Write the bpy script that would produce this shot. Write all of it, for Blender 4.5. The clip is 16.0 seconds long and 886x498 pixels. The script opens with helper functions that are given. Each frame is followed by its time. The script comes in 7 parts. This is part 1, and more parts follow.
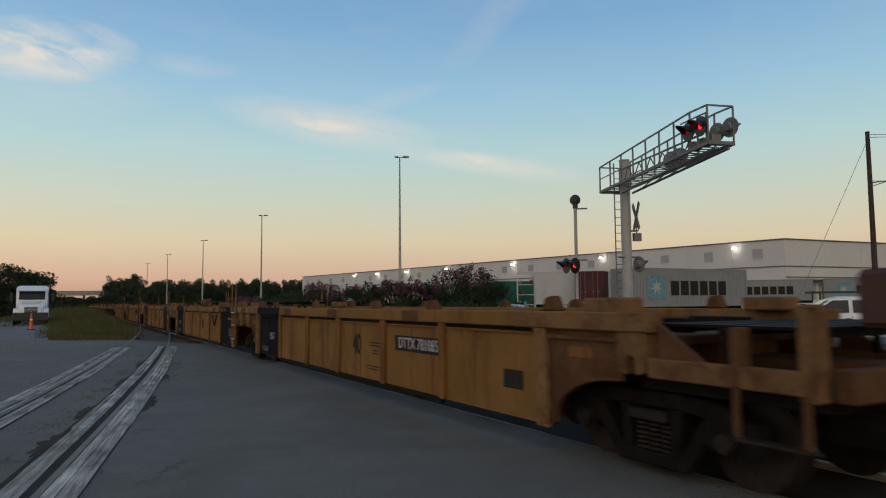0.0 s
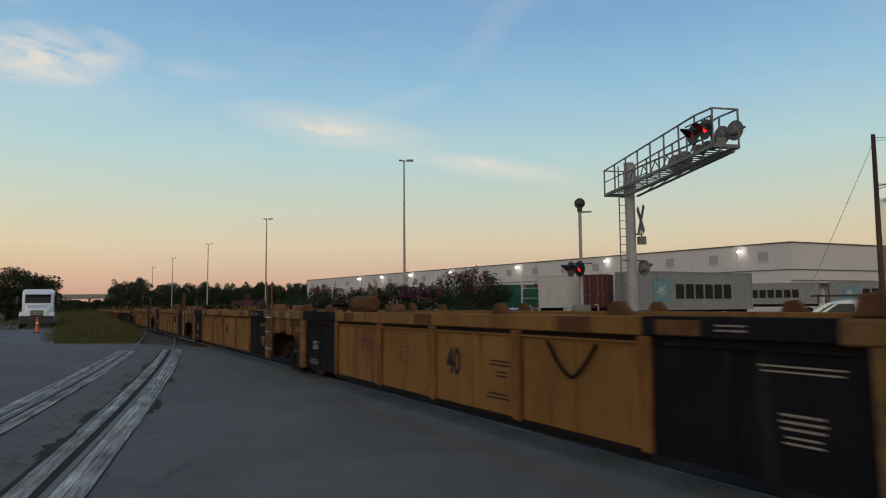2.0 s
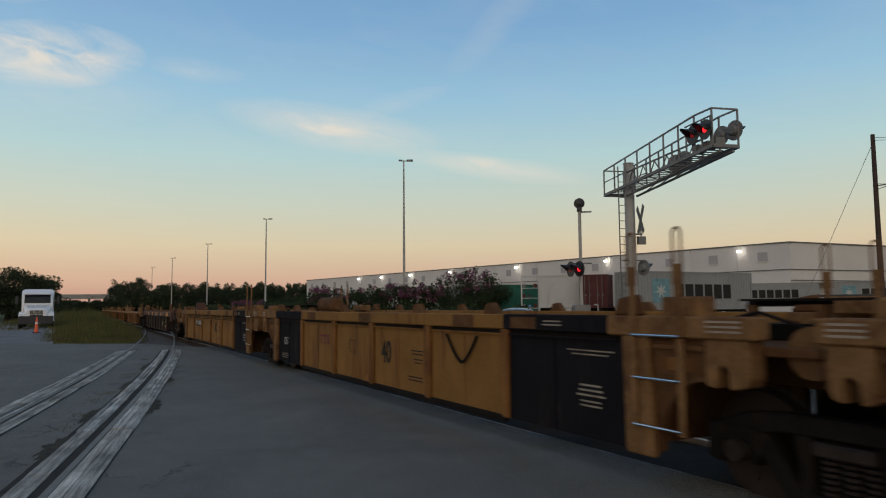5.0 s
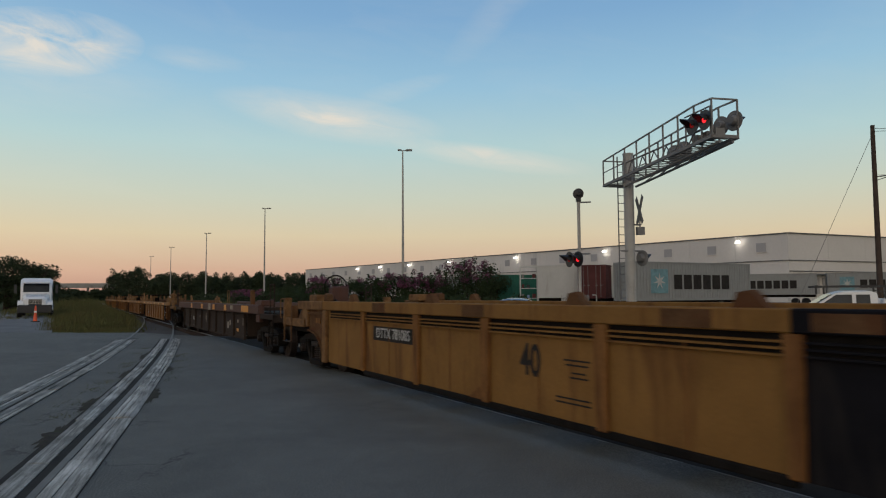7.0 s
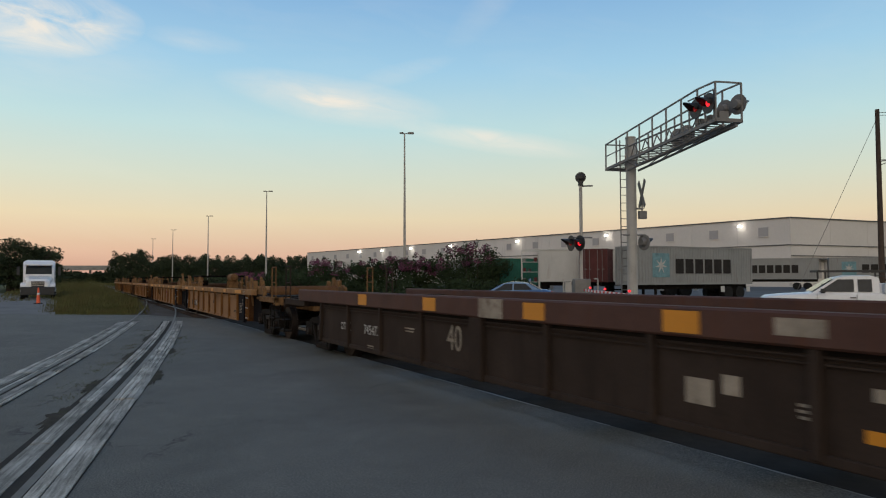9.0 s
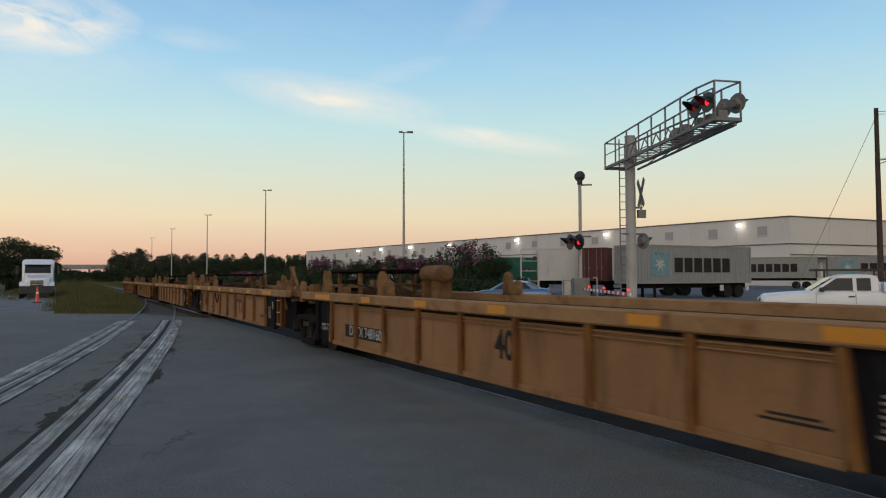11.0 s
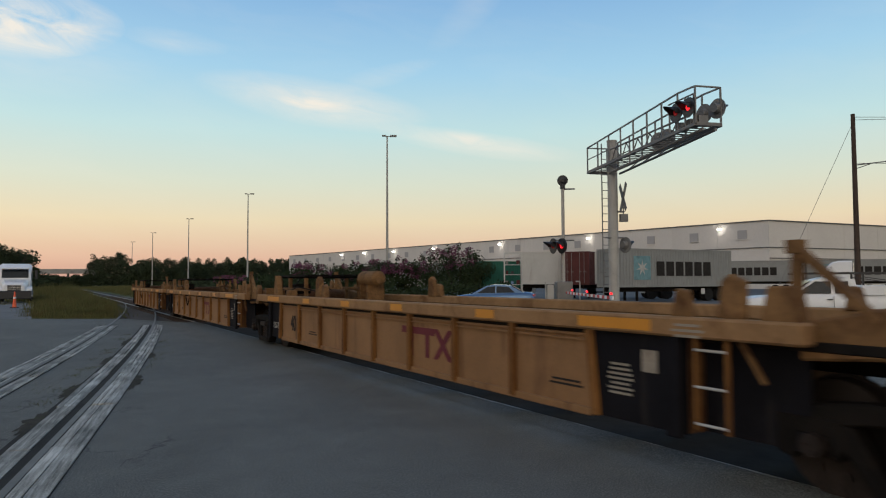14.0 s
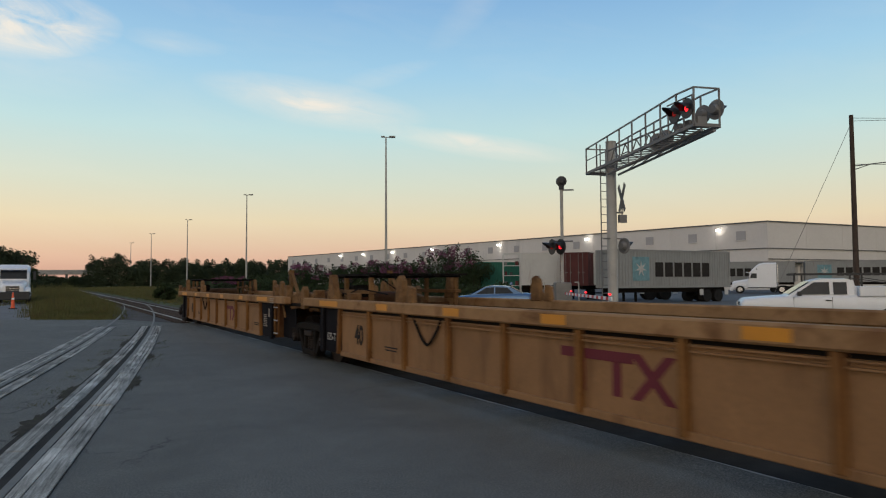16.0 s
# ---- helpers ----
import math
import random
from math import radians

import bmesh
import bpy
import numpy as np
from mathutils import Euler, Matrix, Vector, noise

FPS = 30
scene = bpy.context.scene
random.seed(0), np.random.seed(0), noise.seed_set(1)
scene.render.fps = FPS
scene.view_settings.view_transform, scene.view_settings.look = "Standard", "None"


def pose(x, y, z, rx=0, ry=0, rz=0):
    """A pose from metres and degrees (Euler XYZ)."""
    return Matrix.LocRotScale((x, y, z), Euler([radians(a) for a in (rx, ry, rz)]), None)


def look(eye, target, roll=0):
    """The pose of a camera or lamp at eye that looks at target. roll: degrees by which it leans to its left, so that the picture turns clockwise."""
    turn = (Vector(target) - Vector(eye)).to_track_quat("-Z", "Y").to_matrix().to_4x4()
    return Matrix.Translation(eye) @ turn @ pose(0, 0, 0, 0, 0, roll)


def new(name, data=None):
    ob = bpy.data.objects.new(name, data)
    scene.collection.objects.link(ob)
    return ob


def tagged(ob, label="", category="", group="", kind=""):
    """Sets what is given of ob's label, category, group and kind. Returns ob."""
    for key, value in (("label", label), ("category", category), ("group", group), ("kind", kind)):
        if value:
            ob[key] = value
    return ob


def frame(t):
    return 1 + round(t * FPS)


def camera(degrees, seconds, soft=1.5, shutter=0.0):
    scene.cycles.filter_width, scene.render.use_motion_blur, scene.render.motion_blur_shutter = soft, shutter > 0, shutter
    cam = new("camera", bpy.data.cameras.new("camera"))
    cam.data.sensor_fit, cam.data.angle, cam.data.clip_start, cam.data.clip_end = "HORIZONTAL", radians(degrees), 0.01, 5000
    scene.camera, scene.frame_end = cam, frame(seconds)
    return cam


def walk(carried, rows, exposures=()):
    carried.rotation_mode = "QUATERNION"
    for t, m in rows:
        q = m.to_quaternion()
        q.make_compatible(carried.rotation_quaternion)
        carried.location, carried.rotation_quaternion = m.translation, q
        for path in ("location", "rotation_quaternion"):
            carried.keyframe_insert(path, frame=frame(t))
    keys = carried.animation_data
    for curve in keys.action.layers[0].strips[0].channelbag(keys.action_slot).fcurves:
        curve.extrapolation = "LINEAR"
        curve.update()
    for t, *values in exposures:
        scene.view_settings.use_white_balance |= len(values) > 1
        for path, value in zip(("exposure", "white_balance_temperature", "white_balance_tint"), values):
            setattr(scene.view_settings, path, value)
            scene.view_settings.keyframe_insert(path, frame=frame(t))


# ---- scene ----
# ---- camera: a hand-held stand beside the crossing, turning only ----
EYE = (0.0, 0.0, 1.64)
cam = camera(65.86, 16.0, soft=1.15, shutter=0.22)
# seconds, turn to the right, tilt up, lean (degrees)
TURNS = [(0.0, .382, 4.427, -.47), (0.5, .263, 4.497, -.46), (1.0, .069, 4.608, -.48), (1.5, .009, 4.676, -.47),
         (2.0, .013, 4.712, -.47), (2.5, -.005, 4.70, -.49), (3.0, .0, 4.70, -.49), (3.5, .027, 4.717, -.475), (4.0, .033, 4.72, -.475),
         (6.5, .091, 4.622, -.43), (7.0, .131, 3.872, -.33), (7.5, .093, 3.554, -.27), (8.0, .071, 3.218, -.28),
         (8.5, .022, 2.987, -.20), (9.0, -.015, 2.486, -.14), (11.5, .061, 2.395, -.16), (12.0, .043, 2.52, -.14),
         (12.5, .078, 2.605, -.19), (13.0, .136, 2.674, -.20), (13.5, .896, 2.687, -.26), (14.0, 1.436, 2.721, -.26),
         (14.5, 1.438, 2.759, -.31), (15.0, 1.311, 2.776, -.28), (15.5, 1.391, 2.799, -.265), (16.0, 1.533, 2.794, -.27)]
PATH = [(t, Matrix.Translation(EYE) @ pose(0, 0, 0, 0, 0, -a) @ pose(0, 0, 0, 90 + b) @ pose(0, 0, 0, 0, 0, c)) for t, a, b, c in TURNS]
EXPOSURE = [(0.0, -0.03), (4.0, -0.05), (7.0, -0.05), (8.0, -0.04), (9.0, 0.16), (12.0, 0.24), (16.0, 0.18)]
walk(cam, PATH, EXPOSURE)

# ---- the railway line: s along it (away), d across it from the eye ----
HEAD = 28.3
UX, UY = -math.sin(radians(HEAD)), math.cos(radians(HEAD))
NX, NY = math.cos(radians(HEAD)), math.sin(radians(HEAD))
MID = 6.0          # centre of the track
SPEED = 9.85


def sd(s, d, z=0.0):
    return Vector((s * UX + d * NX, s * UY + d * NY, z))


# ---- dusk sky: the only large light ----
world = bpy.data.worlds.new("dusk")
scene.world = world
world.use_nodes = True


class Nodes:
    def __init__(self, tree):
        self.t = tree
        self.t.nodes.clear()

    def n(self, kind, **kw):
        node = self.t.nodes.new(kind)
        for k, v in kw.items():
            if k in ("operation", "data_type", "blend_type", "noise_dimensions", "interpolation_type", "feature", "sky_type", "sun_disc",
                     "sun_elevation", "sun_rotation", "vector_type", "wave_type", "bands_direction", "distance", "use_clamp", "wave_profile"):
                setattr(node, k, v)
        return node

    def link(self, a, b):
        self.t.links.new(a, b)

    def math(self, op, a, b=None, c=None, clamp=False):
        node = self.t.nodes.new("ShaderNodeMath")
        node.operation, node.use_clamp = op, clamp
        for i, v in enumerate((a, b, c)):
            if v is None:
                continue
            if hasattr(v, "links"):
                self.t.links.new(v, node.inputs[i])
            else:
                node.inputs[i].default_value = v
        return node.outputs[0]

    def ramp(self, fac, stops, smooth=False):
        node = self.t.nodes.new("ShaderNodeValToRGB")
        el = node.color_ramp.elements
        while len(el) < len(stops):
            el.new(0.5)
        for e, (p, c) in zip(el, stops):
            e.position, e.color = p, (*c, 1) if len(c) == 3 else c
        if smooth:
            node.color_ramp.interpolation = "EASE"
        self.t.links.new(fac, node.inputs[0])
        return node.outputs[0]

    def noise(self, vec, scale, detail=4, rough=0.55, dist=0.0):
        node = self.t.nodes.new("ShaderNodeTexNoise")
        node.inputs["Scale"].default_value, node.inputs["Detail"].default_value = scale, detail
        node.inputs["Roughness"].default_value, node.inputs["Distortion"].default_value = rough, dist
        self.t.links.new(vec, node.inputs["Vector"])
        return node.outputs["Fac"]

    def mix(self, fac, a, b, blend="MIX"):
        node = self.t.nodes.new("ShaderNodeMix")
        node.data_type, node.blend_type = "RGBA", blend
        for sock, v in ((node.inputs[0], fac), (node.inputs[6], a), (node.inputs[7], b)):
            if hasattr(v, "links"):
                self.t.links.new(v, sock)
            else:
                sock.default_value = v if not isinstance(v, tuple) else (*v, 1)[:4]
        return node.outputs[2]


def lin(r, g, b):
    return tuple(((c / 255 + 0.055) / 1.055) ** 2.4 if c > 10 else c / 255 / 12.92 for c in (r, g, b))


W = Nodes(world.node_tree)
tc = W.n("ShaderNodeTexCoord")
sep = W.n("ShaderNodeSeparateXYZ")
W.link(tc.outputs["Generated"], sep.inputs[0])
gx, gy, gz = sep.outputs
elev = W.math("MULTIPLY", W.math("ARCSINE", gz), 180 / math.pi)
azim = W.math("MULTIPLY", W.math("ARCTAN2", gx, gy), 180 / math.pi)
base = W.ramp(W.math("DIVIDE", elev, 90, clamp=True), [
    (0.0, lin(181, 141, 132)), (0.022, lin(206, 169, 150)), (0.055, lin(215, 199, 169)), (0.088, lin(201, 206, 189)),
    (0.135, lin(179, 208, 210)), (0.19, lin(151, 193, 218)), (0.25, lin(126, 170, 209)), (0.32, lin(110, 155, 199)),
    (0.6, lin(84, 124, 172)), (1.0, lin(70, 106, 156))])
nish = W.n("ShaderNodeTexSky", sky_type="NISHITA", sun_disc=False, sun_elevation=radians(2.0), sun_rotation=radians(-75))


def wisp(a, e, wa, we, tilt):
    """How much of a thin cloud lies in a direction: an ellipse round (a, e)."""
    da, de = W.math("SUBTRACT", azim, a), W.math("SUBTRACT", elev, e)
    u = W.math("ADD", W.math("MULTIPLY", da, math.cos(tilt)), W.math("MULTIPLY", de, math.sin(tilt)))
    v = W.math("SUBTRACT", W.math("MULTIPLY", de, math.cos(tilt)), W.math("MULTIPLY", da, math.sin(tilt)))
    r = W.math("ADD", W.math("POWER", W.math("ABSOLUTE", W.math("DIVIDE", u, wa)), 2.0), W.math("POWER", W.math("ABSOLUTE", W.math("DIVIDE", v, we)), 2.0))
    return W.math("SUBTRACT", 1.0, W.math("POWER", r, 0.7), clamp=True)


comb = W.n("ShaderNodeCombineXYZ")
W.link(W.math("MULTIPLY", azim, 0.09), comb.inputs[0])
W.link(W.math("MULTIPLY", W.math("SUBTRACT", elev, W.math("MULTIPLY", azim, -0.12)), 0.32), comb.inputs[1])
cn = W.noise(comb.outputs[0], 1.0, 7, 0.58, 0.6)
cn2 = W.noise(comb.outputs[0], 2.7, 7, 0.62, 0.9)
cn3 = W.math("MULTIPLY", W.math("SUBTRACT", W.noise(comb.outputs[0], 1.5, 8, 0.62, 1.0), 0.33, clamp=True), 3.0, clamp=True)
cover = W.math("MULTIPLY", W.math("POWER", wisp(-30.3, 18.2, 6.6, 2.4, 0.12), 0.7), W.math("MULTIPLY", cn3, 1.25))
for a, e, wa, we, tilt, k in ((-9.0, 14.6, 10, 2.0, -0.13, 1.0), (-9.2, 14.5, 3.2, .6, -0.10, .7), (4.5, 11.4, 9, 1.1, -0.15, 1.0), (3.6, 11.9, 2.8, .5, -.14, .45), (-20, 18.4, 4, 1.0, -.05, .4), (-30, 15.5, 9, 2.6, 0.1, .28),
                              (-3, 17.0, 5, 1.0, 0.25, .3), (5, 23, 7, 1.6, 0.75, .22), (-32, 22.3, 3, 1, 0.3, .4)):
    cover = W.math("ADD", cover, W.math("MULTIPLY", W.math("MULTIPLY", wisp(a, e, wa, we, tilt), k), W.math("MULTIPLY", cn2, 1.1)))
cover = W.math("ADD", cover, W.math("MULTIPLY", W.math("SUBTRACT", cn, 0.48), 0.25), clamp=True)
cover = W.math("MULTIPLY", cover, 0.9, clamp=True)
sky = W.mix(cover, base, lin(232, 222, 208))
# the west, behind the eye, is where the sun has just gone: brighter and warmer
back = W.math("MULTIPLY", W.math("SUBTRACT", W.math("MULTIPLY", gy, -1.0), 0.05, clamp=True), 1.0, clamp=True)
sky = W.mix(back, sky, (1.0, 0.86, 0.68))
sky = W.mix(0.03, sky, nish.outputs[0])
bg = W.n("ShaderNodeBackground")
W.link(sky, bg.inputs[0])
bg.inputs[1].default_value = 1.0
out = W.n("ShaderNodeOutputWorld")
W.link(bg.outputs[0], out.inputs[0])

sun_data = bpy.data.lights.new("afterglow", "SUN")
sun_data.energy, sun_data.angle, sun_data.color = 0.3, radians(40), (1.0, 0.80, 0.62)
sun = new("afterglow", sun_data)
sun.matrix_world = look((0, 0, 0), (0.25, 0.95, -0.22))


# ---- materials ----
def material(name, colour, rough=0.7, metal=0.0, dark=0.6, light=1.15, scale=3.0, fine=40.0, bump=0.15, stain=None, stain_amount=0.5,
             streak=False, emit=None, power=0.0, per_piece=0.0):
    m = bpy.data.materials.new(name)
    m.use_nodes = True
    N = Nodes(m.node_tree)
    tex = N.n("ShaderNodeTexCoord")
    info = N.n("ShaderNodeObjectInfo")
    vec = N.n("ShaderNodeVectorMath", operation="ADD")
    N.link(tex.outputs["Object"], vec.inputs[0])
    N.link(N.math("MULTIPLY", info.outputs["Random"], 37.0), vec.inputs[1])
    v = vec.outputs[0]
    big, small = N.noise(v, scale, 5, 0.6, 0.3), N.noise(v, fine, 3, 0.6)
    both = N.math("ADD", N.math("MULTIPLY", big, 0.65), N.math("MULTIPLY", small, 0.35))
    col = N.ramp(both, [(0.3, tuple(c * dark for c in colour)), (0.7, tuple(min(1, c * light) for c in colour))])
    if stain:
        sv = v
        if streak:
            mp = N.n("ShaderNodeVectorMath", operation="MULTIPLY")
            N.link(v, mp.inputs[0])
            mp.inputs[1].default_value = (1.0, 1.0, 0.16)
            sv = mp.outputs[0]
        sn = N.noise(sv, scale * (2.6 if streak else 1.4), 6, 0.65, 0.5)
        fac = N.ramp(sn, [(0.66 - 0.28 * stain_amount, (0, 0, 0)), (0.80 - 0.16 * stain_amount, (1, 1, 1))])
        col = N.mix(N.math("MULTIPLY", fac, 0.85), col, stain)
    if per_piece:
        hsv = N.n("ShaderNodeHueSaturation")
        N.link(N.math("ADD", 1.0 - per_piece / 2, N.math("MULTIPLY", info.outputs["Random"], per_piece)), hsv.inputs["Value"])
        N.link(col, hsv.inputs["Color"])
        col = hsv.outputs[0]
    b = N.n("ShaderNodeBsdfPrincipled")
    N.link(col, b.inputs["Base Color"])
    N.link(N.math("ADD", rough - 0.12, N.math("MULTIPLY", small, 0.24), clamp=True), b.inputs["Roughness"])
    b.inputs["Metallic"].default_value = metal
    b.inputs["Specular IOR Level"].default_value = 0.5 if 0.1 < rough < 0.55 else 0.2 if rough < 0.74 else 0.08
    if emit:
        b.inputs["Emission Color"].default_value, b.inputs["Emission Strength"].default_value = (*emit, 1), power
    if bump:
        bp = N.n("ShaderNodeBump")
        bp.inputs["Strength"].default_value, bp.inputs["Distance"].default_value = bump, 0.01
        N.link(both, bp.inputs["Height"])
        N.link(bp.outputs[0], b.inputs["Normal"])
    o = N.n("ShaderNodeOutputMaterial")
    N.link(b.outputs[0], o.inputs[0])
    return m


def asphalt():
    """Old asphalt: patchy tone, coarse pale grit, a few long cracks."""
    m = bpy.data.materials.new("asphalt")
    m.use_nodes = True
    N = Nodes(m.node_tree)
    tex = N.n("ShaderNodeTexCoord")
    v = tex.outputs["Object"]
    big, mid, grit = N.noise(v, 0.30, 6, 0.62, 0.8), N.noise(v, 2.1, 7, 0.7, 0.5), N.noise(v, 62, 3, 0.8)
    col = N.ramp(N.math("ADD", N.math("MULTIPLY", big, 0.6), N.math("MULTIPLY", mid, 0.4)), [(0.30, (0.086, 0.084, 0.075)), (0.70, (0.150, 0.146, 0.130))])
    speck = N.ramp(grit, [(0.34, (0.50, 0.50, 0.50)), (0.5, (1, 1, 1)), (0.64, (1.75, 1.75, 1.7))])
    col = N.mix(1.0, col, speck, "MULTIPLY")
    vor = N.n("ShaderNodeTexVoronoi", feature="DISTANCE_TO_EDGE")
    vor.inputs["Scale"].default_value = 0.16
    warp = N.n("ShaderNodeVectorMath", operation="ADD")
    N.link(v, warp.inputs[0])
    wn = N.n("ShaderNodeTexNoise")
    wn.inputs["Scale"].default_value, wn.inputs["Detail"].default_value = 0.9, 6
    N.link(v, wn.inputs["Vector"])
    sc = N.n("ShaderNodeVectorMath", operation="SCALE")
    N.link(wn.outputs["Color"], sc.inputs[0])
    sc.inputs["Scale"].default_value = 2.2
    N.link(sc.outputs[0], warp.inputs[1])
    N.link(warp.outputs[0], vor.inputs["Vector"])
    crack = N.ramp(vor.outputs["Distance"], [(0.0, (1, 1, 1)), (0.0025, (0, 0, 0))])
    some = N.ramp(N.noise(v, 0.35, 2, 0.5), [(0.5, (0, 0, 0)), (0.6, (1, 1, 1))])
    col = N.mix(N.math("MULTIPLY", N.math("MULTIPLY", crack, some), 0.75), col, (0.035, 0.033, 0.03))
    spots = N.ramp(N.noise(v, 3.1, 4, 0.7), [(0.68, (0, 0, 0)), (0.74, (1, 1, 1))])
    col = N.mix(N.math("MULTIPLY", spots, 0.5), col, (0.06, 0.056, 0.05))
    b = N.n("ShaderNodeBsdfPrincipled")
    N.link(col, b.inputs["Base Color"])
    b.inputs["Roughness"].default_value = 0.93
    b.inputs["Specular IOR Level"].default_value = 0.25
    bp = N.n("ShaderNodeBump")
    bp.inputs["Strength"].default_value, bp.inputs["Distance"].default_value = 0.6, 0.012
    N.link(N.math("ADD", grit, N.math("MULTIPLY", mid, 0.6)), bp.inputs["Height"])
    N.link(bp.outputs[0], b.inputs["Normal"])
    o = N.n("ShaderNodeOutputMaterial")
    N.link(b.outputs[0], o.inputs[0])
    return m


def old_panel():
    """Bleached crossing boards: long pale and dark streaks down the grain, fine grit."""
    m = bpy.data.materials.new("crossing_panel")
    m.use_nodes = True
    N = Nodes(m.node_tree)
    tex = N.n("ShaderNodeTexCoord")
    info = N.n("ShaderNodeObjectInfo")
    turn = N.n("ShaderNodeMapping")
    turn.vector_type = "TEXTURE"
    turn.inputs["Rotation"].default_value = (0, 0, radians(18.5))
    turn.inputs["Scale"].default_value = (1.0, 22.0, 1.0)
    N.link(tex.outputs["Object"], turn.inputs["Vector"])
    v = tex.outputs["Object"]
    grain, wear, grit = N.noise(turn.outputs[0], 26, 5, 0.65), N.noise(v, 1.3, 5, 0.6, 0.4), N.noise(v, 60, 2, 0.6)
    tone = N.math("ADD", N.math("MULTIPLY", grain, 0.5), N.math("ADD", N.math("MULTIPLY", wear, 0.3), N.math("MULTIPLY", grit, 0.2)))
    col = N.ramp(tone, [(0.36, (0.065, 0.06, 0.052)), (0.47, (0.25, 0.235, 0.20)), (0.60, (0.52, 0.49, 0.43))])
    hsv = N.n("ShaderNodeHueSaturation")
    N.link(N.math("ADD", 0.68, N.math("MULTIPLY", info.outputs["Random"], 0.55)), hsv.inputs["Value"])
    N.link(col, hsv.inputs["Color"])
    b = N.n("ShaderNodeBsdfPrincipled")
    N.link(hsv.outputs[0], b.inputs["Base Color"])
    b.inputs["Roughness"].default_value = 0.85
    b.inputs["Specular IOR Level"].default_value = 0.25
    bp = N.n("ShaderNodeBump")
    bp.inputs["Strength"].default_value, bp.inputs["Distance"].default_value = 0.7, 0.01
    N.link(tone, bp.inputs["Height"])
    N.link(bp.outputs[0], b.inputs["Normal"])
    o = N.n("ShaderNodeOutputMaterial")
    N.link(b.outputs[0], o.inputs[0])
    return m


